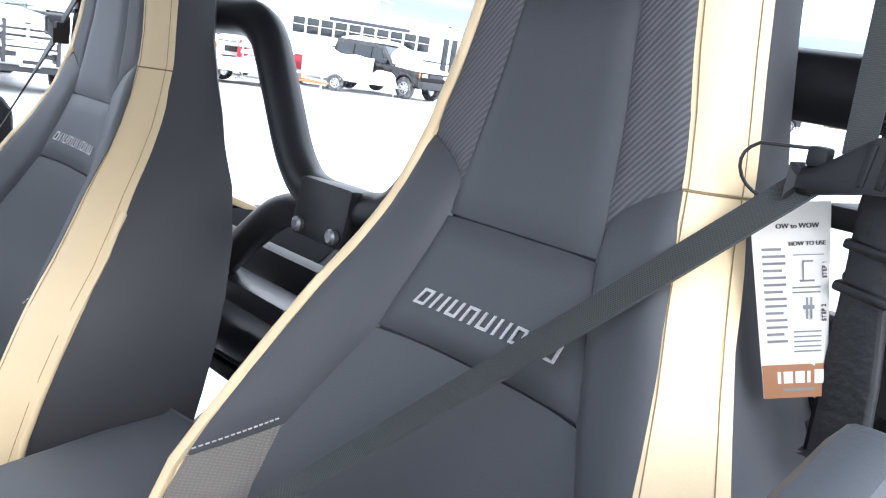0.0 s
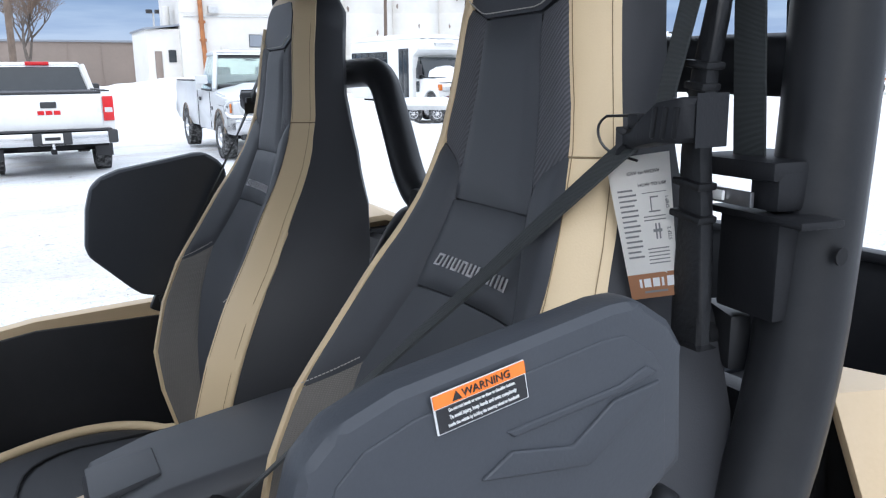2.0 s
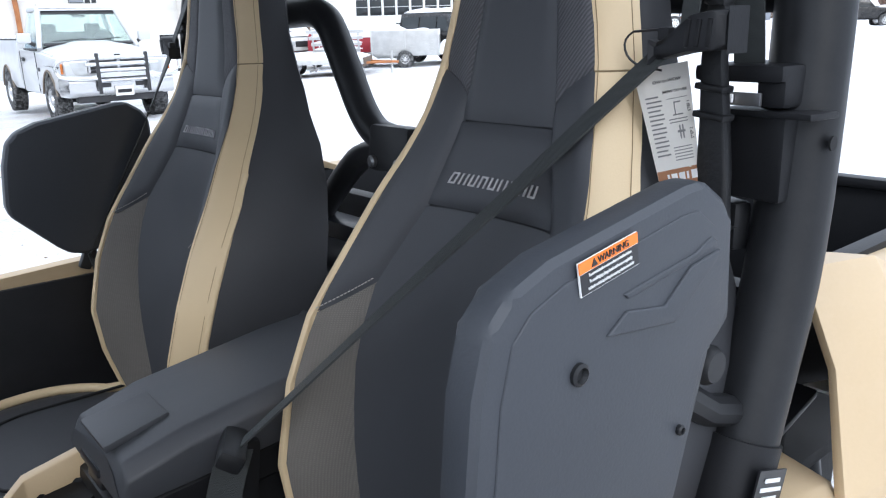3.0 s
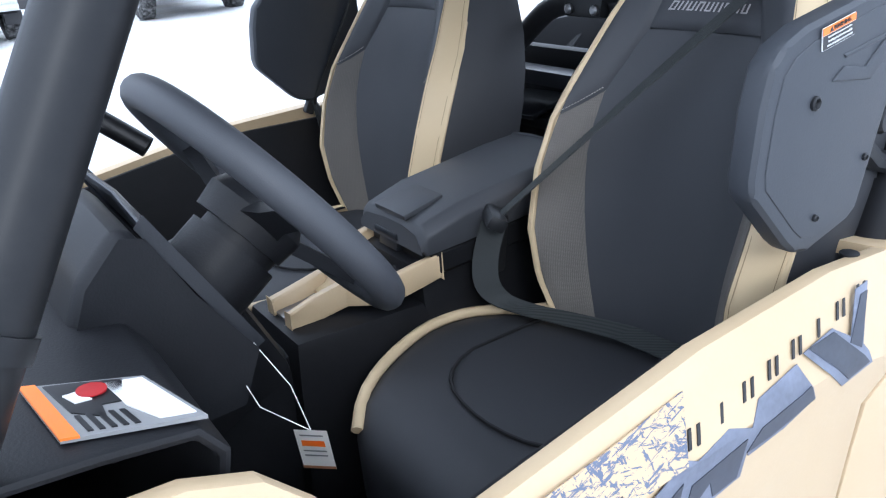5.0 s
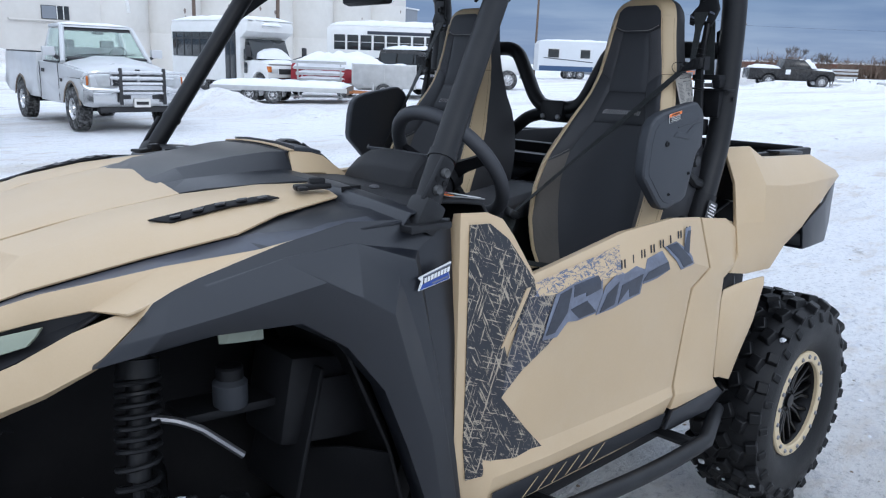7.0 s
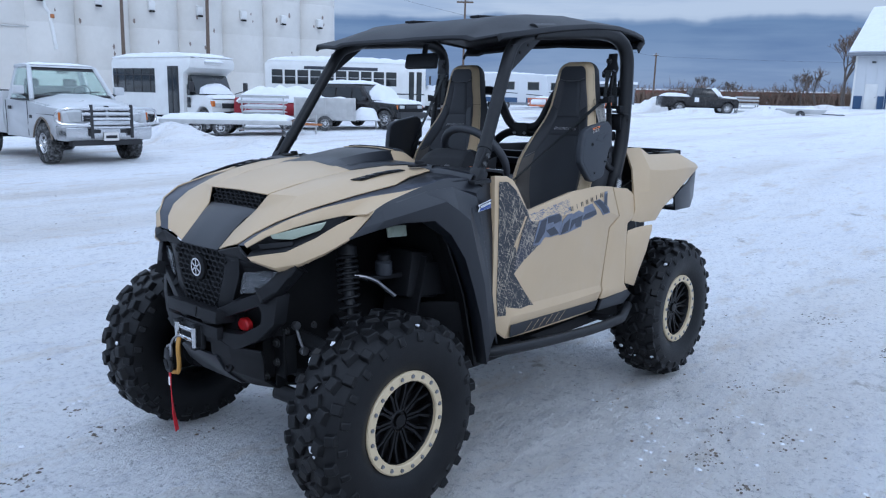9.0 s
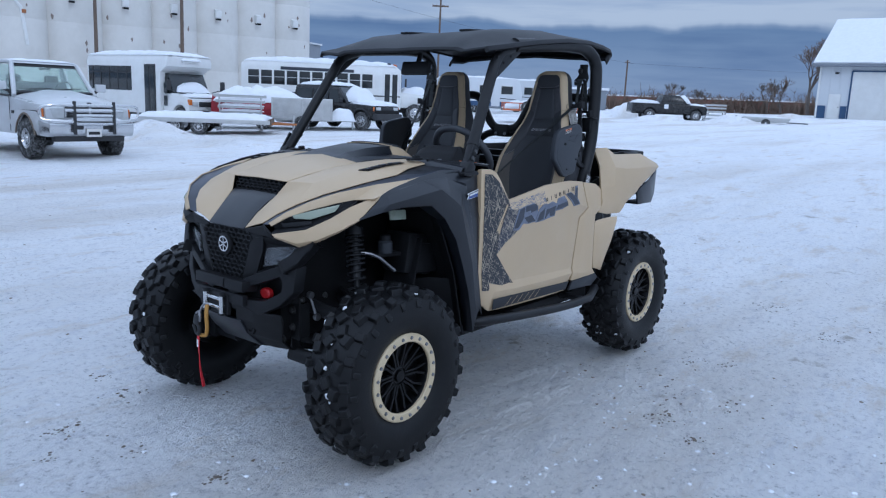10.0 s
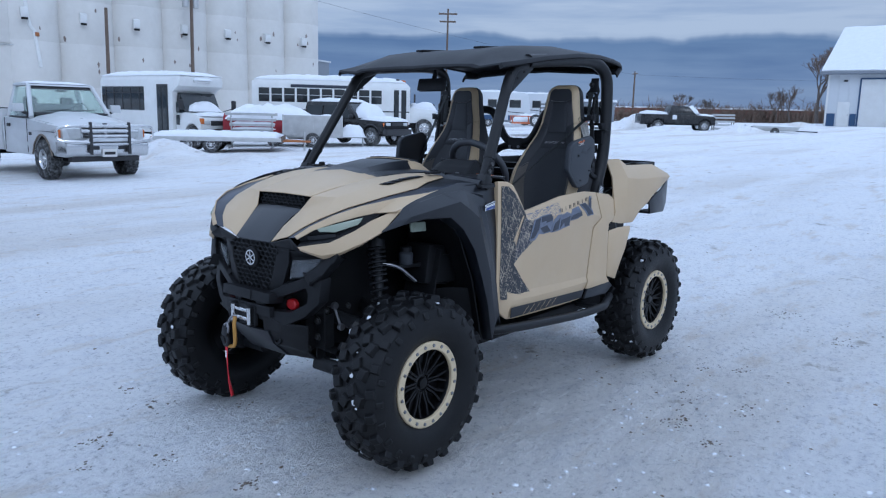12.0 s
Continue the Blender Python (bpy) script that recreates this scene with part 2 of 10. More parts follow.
TAN_THREAD = material("brown_thread", (0.20, 0.145, 0.075), 0.8, bump=0)
DARK_MIRROR = material("smoked_reflector", (0.13, 0.135, 0.14), 0.3, metal=0.8, spread=0.3, scale=30, fine=200, bump=0.1)
BOLT_STEEL = material("dull_bolt_steel", (0.09, 0.09, 0.09), 0.5, metal=0.6, spread=0.2, scale=30, fine=300, bump=0.1)
GUARD_GREY = material("grey_moulded_guard", (0.040, 0.044, 0.052), 0.5, spread=0.12, scale=4, fine=380, bump=0.3, bump_far=0.0006, spec=0.4, dust=0.08, dust_colour=(0.10, 0.105, 0.11))

# ---- shaping tools ----
def finish(me, angle=34.0):
    for p in me.polygons:
        p.use_smooth = True
    me.set_sharp_from_angle(angle=radians(angle))


def part(name, bm, mat, parent=None, label="", angle=34.0):
    """Links a bmesh as one mesh object, under a thing or a part."""
    bmesh.ops.recalc_face_normals(bm, faces=bm.faces)
    me = bpy.data.meshes.new(name)
    bm.to_mesh(me)
    bm.free()
    me.materials.append(mat)
    finish(me, angle)
    ob = new(name, me)
    if parent is not None:
        ob.parent = parent
        ob.matrix_parent_inverse = parent.matrix_world.inverted()
    if label:
        ob["label"] = label
    return ob


def thing(name, at, label, category, group="", kind=""):
    e = new(name)
    e.empty_display_size = 0.1
    e.matrix_world = Matrix.Translation(at)
    bpy.context.view_layer.update()
    return tagged(e, label, category, group, kind)


def fresh():
    return bmesh.new()


def soften(bm, width, segments=2, angle=25.0):
    """Rounds every edge sharper than the angle."""
    bm.normal_update()
    sharp = [e for e in bm.edges if len(e.link_faces) == 2 and e.calc_face_angle(0) > radians(angle)]
    if sharp:
        bmesh.ops.bevel(bm, geom=sharp, offset=width, segments=segments, profile=0.6, affect="EDGES", clamp_overlap=True)
    return bm


def add_box(bm, size, at=(0, 0, 0), turn=(0, 0, 0), taper=1.0):
    made = bmesh.ops.create_cube(bm, size=1.0)["verts"]
    for v in made:
        k = taper if v.co.z > 0 else 1.0
        v.co = Vector((v.co.x * size[0] * k, v.co.y * size[1] * k, v.co.z * size[2]))
    bmesh.ops.transform(bm, matrix=pose(*at, *turn), verts=made)
    return bm


def box(size, at=(0, 0, 0), turn=(0, 0, 0), round_by=0.0, taper=1.0, segments=2):
    bm = add_box(fresh(), size, at, turn, taper)
    return soften(bm, round_by, segments) if round_by else bm


def add_loft(bm, rings, closed=True, caps=True):
    """Joins rings of equal count by quads."""
    rows = [[bm.verts.new(p) for p in r] for r in rings]
    n = len(rows[0])
    for a, b in zip(rows, rows[1:]):
        for i in range(n if closed else n - 1):
            j = (i + 1) % n
            bm.faces.new((a[i], a[j], b[j], b[i]))
    if caps and closed:
        bm.faces.new(rows[0])
        bm.faces.new(rows[-1][::-1])
    return bm


def add_tube(bm, points, radius, sides=14, smooth=3, caps=True, flat=1.0):
    """A round bar along a line of points, its bends rounded."""
    pts = [Vector(p) for p in points]
    for _ in range(smooth):
        if len(pts) > 2:
            cut = [pts[0]]
            for a, b in zip(pts, pts[1:]):
                cut += [a.lerp(b, 0.25), a.lerp(b, 0.75)]
            pts = [cut[0], *cut[2:-2], pts[-1]] if len(cut) > 5 else pts
            pts = [p for n, p in enumerate(pts) if n == 0 or (p - pts[n - 1]).length > 1e-5]
    rings, side = [], None
    for n, p in enumerate(pts):
        way = (pts[min(n + 1, len(pts) - 1)] - pts[max(n - 1, 0)]).normalized()
        if side is None:
            side = way.cross(Vector((0, 0, 1)) if abs(way.z) < 0.9 else Vector((0, 1, 0))).normalized()
        side = (side - way * side.dot(way)).normalized()
        up = side.cross(way)
        r = radius(n / max(1, len(pts) - 1)) if callable(radius) else radius
        rings.append([p + side * r * math.cos(2 * math.pi * k / sides) + up * r * flat * math.sin(2 * math.pi * k / sides) for k in range(sides)])
    return add_loft(bm, rings, True, caps)


def tube(points, radius, sides=14, smooth=3, flat=1.0):
    return add_tube(fresh(), points, radius, sides, smooth, True, flat)


def add_lathe(bm, profile, m=Matrix.Identity(4), sides=32, closed=False):
    """Turns a profile of (radius, height) round the z axis of m."""
    rings = [[m @ Vector((r * math.cos(2 * math.pi * k / sides), r * math.sin(2 * math.pi * k / sides), h)) for k in range(sides)] for r, h in profile]
    if closed:
        rings.append(rings[0])
        return add_loft(bm, rings, True, False)
    return add_loft(bm, rings, True, True)


def lathe(profile, m=Matrix.Identity(4), sides=32, closed=False):
    bm = add_lathe(fresh(), profile, m, sides, closed)
    bmesh.ops.remove_doubles(bm, verts=bm.verts, dist=1e-6)
    return bm


def slab(outline, origin, u, v, thick, round_by=0.0, segments=2):
    """A plate: an outline in the directions u and v, with a thickness along their normal, centred."""
    u, v, o = Vector(u), Vector(v), Vector(origin)
    n = u.cross(v).normalized()
    bm = fresh()
    low = [bm.verts.new(o + u * a + v * b - n * thick / 2) for a, b in outline]
    top = [bm.verts.new(o + u * a + v * b + n * thick / 2) for a, b in outline]
    bm.faces.new(low[::-1])
    bm.faces.new(top)
    for i in range(len(low)):
        j = (i + 1) % len(low)
        bm.faces.new((low[i], low[j], top[j], top[i]))
    return soften(bm, round_by, segments, 20) if round_by else bm


def sheet(rows, thick=0.004, round_by=0.0, fine=0):
    """A shell through rows of points, thickened away from its face."""
    bm = fresh()
    add_loft(bm, rows, False, False)
    bmesh.ops.remove_doubles(bm, verts=bm.verts, dist=1e-5)
    if fine:
        bmesh.ops.subdivide_edges(bm, edges=bm.edges[:], cuts=fine, use_grid_fill=True, smooth=0.35)
    bmesh.ops.recalc_face_normals(bm, faces=bm.faces)
    if thick:
        bmesh.ops.solidify(bm, geom=bm.faces[:], thickness=thick)
    return soften(bm, round_by, 2, 18) if round_by else bm


def sided(points, s):
    return [(x, s * y, z) for x, y, z in points]


def shifted(bm, m):
    bmesh.ops.transform(bm, matrix=m, verts=bm.verts)
    return bm


def merged(*bms):
    out = fresh()
    for b in bms:
        me = bpy.data.meshes.new("tmp")
        b.to_mesh(me)
        out.from_mesh(me)
        b.free()
        bpy.data.meshes.remove(me)
    return out


def lettering(name, words, size, m, mat, parent, label="", shear=0.0):
    """Raised words in the built-in font, turned into a mesh."""
    cu = bpy.data.curves.new(name, "FONT")
    cu.body, cu.size, cu.extrude, cu.shear = words, size, 0.0004, shear
    cu.align_x, cu.align_y = "CENTER", "CENTER"
    tmp = bpy.data.objects.new(name, cu)
    scene.collection.objects.link(tmp)
    bpy.context.view_layer.update()
    me = bpy.data.meshes.new_from_object(tmp.evaluated_get(bpy.context.evaluated_depsgraph_get()))
    bpy.data.objects.remove(tmp)
    bpy.data.curves.remove(cu)
    me.transform(m)
    me.materials.clear()
    me.materials.append(mat)
    ob = new(name, me)
    ob.parent = parent
    ob.matrix_parent_inverse = parent.matrix_world.inverted()
    if label:
        ob["label"] = label
    return ob

# ---- snow ground, one sheet out to the horizon ----
def snow_material():
    m = bpy.data.materials.new("packed_snow")
    m.use_nodes = True
    nt = m.node_tree
    b = nt.nodes["Principled BSDF"]
    co = nt.nodes.new("ShaderNodeTexCoord")

    def noise_at(scale, detail=6.0, rough=0.6, stretch=None, turn=0.0):
        n = nt.nodes.new("ShaderNodeTexNoise")
        n.inputs["Scale"].default_value, n.inputs["Detail"].default_value, n.inputs["Roughness"].default_value = scale, detail, rough
        if stretch:
            mp = nt.nodes.new("ShaderNodeMapping")
            mp.inputs["Scale"].default_value = stretch
            mp.inputs["Rotation"].default_value = (0, 0, radians(turn))
            nt.links.new(co.outputs["Object"], mp.inputs[0])
            nt.links.new(mp.outputs[0], n.inputs["Vector"])
        else:
            nt.links.new(co.outputs["Object"], n.inputs["Vector"])
        return n

    def ramp(src, stops):
        r = nt.nodes.new("ShaderNodeValToRGB")
        r.color_ramp.elements[0].position, r.color_ramp.elements[0].color = stops[0][0], (*stops[0][1], 1)
        r.color_ramp.elements[1].position, r.color_ramp.elements[1].color = stops[-1][0], (*stops[-1][1], 1)
        for at, c in stops[1:-1]:
            r.color_ramp.elements.new(at).color = (*c, 1)
        nt.links.new(src, r.inputs[0])
        return r

    def mix(kind, fac, a, c):
        x = nt.nodes.new("ShaderNodeMixRGB")
        x.blend_type = kind
        if isinstance(fac, float):
            x.inputs[0].default_value = fac
        else:
            nt.links.new(fac, x.inputs[0])
        nt.links.new(a, x.inputs[1])
        if isinstance(c, tuple):
            x.inputs[2].default_value = (*c, 1)
        else:
            nt.links.new(c, x.inputs[2])
        return x

    base = ramp(noise_at(0.35, 6).outputs["Fac"], ((0.3, (0.92, 0.925, 0.94)), (0.7, (0.98, 0.98, 0.98))))
    tracks = ramp(noise_at(0.16, 5, 0.55, (0.35, 2.6, 1), 25).outputs["Fac"], ((0.50, (0, 0, 0)), (0.66, (1, 1, 1))))
    dirty = mix("MIX", tracks.outputs[0], base.outputs[0], (0.78, 0.75, 0.71))
    # light and shaded sides of small snow grains, put into the colour as noise
    crumbs = ramp(noise_at(26, 10, 0.8).outputs["Fac"], ((0.36, (0.55, 0.55, 0.56)), (0.45, (0.92, 0.92, 0.93)), (0.52, (1, 1, 1))))
    c1 = mix("MULTIPLY", 1.0, dirty.outputs[0], crumbs.outputs[0])
    crust = ramp(noise_at(4.2, 11, 0.76, (0.7, 1.5, 1), -28).outputs["Fac"], ((0.38, (0.86, 0.87, 0.90)), (0.47, (1, 1, 1)), (0.60, (1, 1, 1)), (0.69, (0.84, 0.81, 0.77))))
    c1 = mix("MULTIPLY", 0.8, c1.outputs[0], crust.outputs[0])
    rust = ramp(noise_at(1.3, 9, 0.7, (0.8, 2.0, 1), -20).outputs["Fac"], ((0.54, (0, 0, 0)), (0.68, (0.55, 0.55, 0.55))))
    c1 = mix("MIX", rust.outputs[0], c1.outputs[0], (0.62, 0.53, 0.42))
    spots = ramp(noise_at(2.1, 9, 0.68).outputs["Fac"], ((0.630, (0, 0, 0)), (0.70, (0.70, 0.70, 0.70))))
    c2 = mix("MIX", spots.outputs[0], c1.outputs[0], (0.30, 0.26, 0.21))
    nt.links.new(c2.outputs[0], b.inputs["Base Color"])
    b.inputs["Roughness"].default_value = 0.6
    b.inputs["Specular IOR Level"].default_value = 0.3
    h1, h2 = noise_at(8.5, 10, 0.72, (0.8, 1.3, 1), -28), noise_at(60, 6, 0.7)
    add = nt.nodes.new("ShaderNodeMath")
    add.operation = "MULTIPLY_ADD"
    add.inputs[1].default_value = 0.42
    nt.links.new(h2.outputs["Fac"], add.inputs[0])
    nt.links.new(h1.outputs["Fac"], add.inputs[2])
    bp = nt.nodes.new("ShaderNodeBump")
    bp.inputs["Strength"].default_value, bp.inputs["Distance"].default_value = 1.0, 0.060
    nt.links.new(add.outputs[0], bp.inputs["Height"])
    nt.links.new(bp.outputs[0], b.inputs["Normal"])
    return m


SNOW = snow_material()
SNOW_PILE = SNOW


def ground_height(x, y):
    """Ruts, crusts and low drifts; flat under the parked machine's tyres."""
    far = math.hypot(x, y)
    p = Vector((x, y, 0.0))
    h = 0.022 * noise.noise(p * 1.3) + 0.016 * noise.noise(p * 4.1) + 0.014 * abs(noise.noise(p * 7.7)) + 0.010 * noise.noise(p * 12.0) + (0.007 * noise.noise(p * 17.0) if far < 6 else 0)
    along = x * 0.78 - y * 0.62
    h += 0.012 * noise.noise(Vector((along * 0.25, (x * 0.62 + y * 0.78) * 1.9, 4.0)))
    if far > 12:
        h += min(1, (far - 12) / 30) * 0.10 * noise.noise(p * 0.13)
    k = min(1.0, max(0.0, (far - 4.5) / 10.0))
    h += k * k * (3 - 2 * k) * (0.019 * max(-30.0, min(80.0, x)) - 0.011 * max(-30.0, min(80.0, y)) + 0.08)
    for cx in (-1.15, 1.15):
        for cy in (-0.72, 0.72):
            k = math.exp(-((x - cx) ** 2 + (y - cy) ** 2) / 0.09)
            h = h * (1 - k) + (-0.004 if cy < 0 else -0.027) * k
    return h - 0.012


steps = [0.0]
gap = 0.030
while steps[-1] < 4200:
    steps.append(steps[-1] + gap)
    if steps[-1] > 4.2:
        gap *= 1.075
axis = [-s for s in steps[:0:-1]] + steps
bm = fresh()
grid = [[bm.verts.new((x, y - 0.6, ground_height(x, y - 0.6) if abs(x) < 300 and abs(y) < 300 else ground_height(max(-300, min(300, x)), max(-300, min(300, y))))) for x in axis] for y in axis]
for r0, r1 in zip(grid, grid[1:]):
    for i in range(len(axis) - 1):
        bm.faces.new((r0[i], r0[i + 1], r1[i + 1], r1[i]))
ground = part("ground", bm, SNOW, angle=180)
tagged(ground, "trampled white snow with tyre ruts and brown dirt spots", "ground", kind="structure")


def scatter(name, mat, count, seed, lo, hi, label, category, squash=0.55):
    """Loose lumps lying on the lot, denser near the parked machine."""
    rng = random.Random(seed)
    shapes = []
    for k in range(4):
        b = bmesh.new()
        bmesh.ops.create_icosphere(b, subdivisions=1, radius=1.0)
        shapes.append(([v.co * (1 + 0.4 * noise.noise(v.co * 2.0 + Vector((k * 5.0 + seed, 0, 0)))) for v in b.verts], [[v.index for v in f.verts] for f in b.faces]))
        b.free()
    verts, faces = [], []
    for k in range(count):
        far = 1.0 + 9.5 * rng.random() ** 1.2
        a = rng.uniform(0, 2 * math.pi)
        x, y = -0.5 + far * math.cos(a), -0.3 + far * math.sin(a)
        if noise.noise(Vector((x * 0.8, y * 0.8, seed))) < -0.25:
            continue
        r = lo + (hi - lo) * rng.random() ** 3
        co, fc = shapes[k % 4]
        z, t, n0 = ground_height(x, y), rng.uniform(0, 6.28), len(verts)
        for c in co:
            verts.append((x + r * (c.x * math.cos(t) - c.y * math.sin(t)), y + r * (c.x * math.sin(t) + c.y * math.cos(t)), z - 0.15 * r + r * squash * c.z * 0.9))
        faces += [[i + n0 for i in f] for f in fc]
    me = bpy.data.meshes.new(name)
    me.from_pydata(verts, [], faces)
    me.materials.append(mat)
    finish(me, 60)
    return tagged(new(name, me), label, category, kind="stuff")


SNOW_LUMP = material("loose_snow", (0.82, 0.83, 0.86), 0.7, spread=0.08, scale=20, fine=120, bump=0.5, bump_far=0.004, spec=0.3)
GRIT = material("brown_grit", (0.20, 0.155, 0.11), 0.9, spread=0.35, scale=12, fine=90, bump=0.4)
scatter("snow_crumbs", SNOW_LUMP, 3800, 3, 0.004, 0.019, "loose crumbs of trampled snow on the lot", "snow")
DIRT_SPOTS = ((0.24, -1.39, 0.16, 60), (0.07, -1.65, 0.08, 26), (2.55, -1.66, 0.20, 40), (3.17, -1.08, 0.32, 60), (-1.59, 0.82, 0.14, 26), (-1.58, 1.15, 0.10, 20), (-2.02, 0.60, 0.12, 36), (-1.79, -0.31, 0.10, 30), (-1.88, 0.19, 0.12, 20), (-2.20, 0.36, 0.08, 16), (1.28, -1.13, 0.16, 24), (1.38, -1.32, 0.14, 24), (0.70, -1.60, 0.20, 26), (0.64, -1.30, 0.22, 30))


def dirt_patches(name, mat, label):
    """Small heaps of dark frozen dirt where tyres have dropped it."""
    rng = random.Random(12)
    b = bmesh.new()
    bmesh.ops.create_icosphere(b, subdivisions=1, radius=1.0)
    co, fc = [v.co.copy() for v in b.verts], [[v.index for v in f.verts] for f in b.faces]
    b.free()
    verts, faces = [], []
    for cx, cy, wide, count in DIRT_SPOTS:
        for _ in range(count):
            x, y = cx + rng.gauss(0, wide * 0.40), cy + rng.gauss(0, wide * 0.30)
            r, n0, z = 0.002 + 0.007 * rng.random() ** 2, len(verts), ground_height(x, y)
            for c in co:
                k = r * (1 + 0.5 * noise.noise(c * 1.6 + Vector((x * 40, y * 40, 0))))
                verts.append((x + c.x * k * 1.5, y + c.y * k, z + c.z * k * 0.5))
            faces += [[i + n0 for i in f] for f in fc]
    me = bpy.data.meshes.new(name)
    me.from_pydata(verts, [], faces)
    me.materials.append(mat)
    finish(me, 60)
    return tagged(new(name, me), label, "dirt", kind="stuff")


dirt_patches("dirt_crumbs", material("frozen_dirt", (0.15, 0.125, 0.10), 0.9, spread=0.4, scale=30, fine=120, bump=0.4), "dark frozen dirt crumbs dropped on the snow")
scatter("road_grit", GRIT, 1500, 6, 0.004, 0.014, "scattered brown grit and dirt crumbs on snow", "grit")

# ---- the off-road vehicle: front to -x, driver's side to -y ----
UTV = thing("off_road_vehicle", (0, 0, 0), "tan and black two-seat off-road side-by-side vehicle parked on snow", "off-road vehicle")


def shell(name, rows, s, mat, label="", thick=0.005, round_by=0.004, parent=UTV, fine=0):
    return part(name, sheet([sided(r, s) for r in rows], thick, round_by, fine), mat, parent, label)


def body_side(s):
    """Fender, hood half, door, rear panels of one side (s: -1 driver's)."""
    inner = [(-1.160, 0.646, 1.192), (-1.125, 0.652, 1.210), (-1.09, 0.655, 1.222), (-0.93, 0.662, 1.262), (-0.79, 0.660, 1.285), (-0.552, 0.694, 1.272), (-0.552, 0.718, 1.02), (-0.548, 0.722, 0.78), (-0.515, 0.730, 0.55)]
    crest = [(-1.186, 0.642, 1.160), (-1.145, 0.668, 1.188), (-1.08, 0.690, 1.210), (-0.95, 0.712, 1.236), (-0.807, 0.723, 1.238), (-0.713, 0.728, 1.178), (-0.668, 0.740, 1.040), (-0.612, 0.746, 0.86), (-0.556, 0.746, 0.60)]
    rim = [(-1.216, 0.628, 1.126), (-1.165, 0.700, 1.156), (-1.07, 0.745, 1.182), (-0.912, 0.776, 1.212), (-0.832, 0.772, 1.168), (-0.756, 0.768, 1.121), (-0.708, 0.765, 0.985), (-0.650, 0.760, 0.84), (-0.588, 0.752, 0.56)]
    arch = [(-1.248, 0.606, 1.086), (-1.19, 0.676, 1.118), (-1.09, 0.722, 1.142), (-0.945, 0.748, 1.138), (-0.850, 0.748, 1.072), (-0.764, 0.748, 0.965), (-0.706, 0.748, 0.83), (-0.652, 0.746, 0.69), (-0.602, 0.742, 0.48)]
    lip = [(x + (0.02 if z < 1.1 else 0), y - 0.075, z - 0.012) for x, y, z in arch]
    fold = [(a[0] + (b[0] - a[0]) * 0.58, a[1] + (b[1] - a[1]) * 0.58 - (0.012 if 2 < n < 8 else 0), a[2] + (b[2] - a[2]) * 0.58 - (0.010 if 2 < n < 5 else 0)) for n, (a, b) in enumerate(zip(inner, crest))]
    rise = [(a[0] + (b[0] - a[0]) * 0.72, a[1] + (b[1] - a[1]) * 0.72 + (0.004 if 2 < n < 8 else 0), a[2] + (b[2] - a[2]) * 0.72 + (0.004 if 2 < n < 5 else 0)) for n, (a, b) in enumerate(zip(inner, crest))]
    shell("front_fender", [inner, fold, rise, crest, rim, arch, lip], s, PLASTIC_BLUE, "black moulded plastic front fender with sharp creases", 0.006, 0.004)
    # tan hood half
    centre = [(-1.495, 0.135, 1.022), (-1.43, 0.140, 1.085), (-1.345, 0.165, 1.158), (-1.305, 0.200, 1.222), (-1.10, 0.235, 1.272), (-0.93, 0.250, 1.296), (-0.78, 0.300, 1.310), (-0.645, 0.345, 1.310)]
    ridge = [(-1.490, 0.190, 1.040), (-1.425, 0.235, 1.112), (-1.345, 0.285, 1.172), (-1.265, 0.325, 1.222), (-1.08, 0.380, 1.272), (-0.92, 0.410, 1.294), (-0.76, 0.405, 1.307), (-0.623, 0.438, 1.302)]
    upper = [(-1.488, 0.250, 1.056), (-1.455, 0.305, 1.098), (-1.395, 0.362, 1.140), (-1.29, 0.420, 1.183), (-1.11, 0.492, 1.230), (-0.95, 0.540, 1.262), (-0.82, 0.565, 1.278), (-0.70, 0.590, 1.288)]
    edge = upper[:5] + [(-0.95, 0.540, 1.262), (-0.845, 0.512, 1.284), (-0.635, 0.455, 1.299)]
    shell("hood_shoulder", [[(-0.93, 0.43, 1.270), (-0.80, 0.46, 1.280), (-0.64, 0.455, 1.290)], [(-0.95, 0.545, 1.255), (-0.82, 0.572, 1.272), (-0.68, 0.60, 1.284)], [(-0.94, 0.62, 1.240), (-0.83, 0.645, 1.258), (-0.70, 0.675, 1.276)]], s, PLASTIC_BLUE, "dark shoulder panel behind the tan hood", 0.005, 0.004)
    shell("hood_panel", [centre, ridge, edge], s, TAN, "tan moulded hood panel", 0.005, 0.005)
    low = [(-1.494, 0.300, 1.060), (-1.462, 0.368, 1.108), (-1.395, 0.448, 1.158), (-1.29, 0.512, 1.196), (-1.11, 0.572, 1.228), (-0.95, 0.612, 1.243), (-0.84, 0.645, 1.262), (-0.72, 0.670, 1.280)]
    shell("stripe_panel", [[(x, y, z - 0.006) for x, y, z in upper], [(x, y, z - 0.004) for x, y, z in low]], s, SLATE_PRINT, "dark slate printed stripe along the hood edge", 0.004)
    cheek_low = [(-1.500, 0.325, 1.052), (-1.462, 0.394, 1.096), (-1.395, 0.464, 1.128), (-1.30, 0.512, 1.152), (-1.225, 0.545, 1.166), (-1.196, 0.635, 1.178), (-1.06, 0.655, 1.222), (-0.90, 0.648, 1.256)]
    shell("upper_cheek", [[(x, y, z + 0.002) for x, y, z in low[:6]] + [(-0.90, 0.632, 1.257), (-0.885, 0.636, 1.260)], cheek_low], s, TAN, "tan cheek panel above the headlight", 0.006, 0.003)
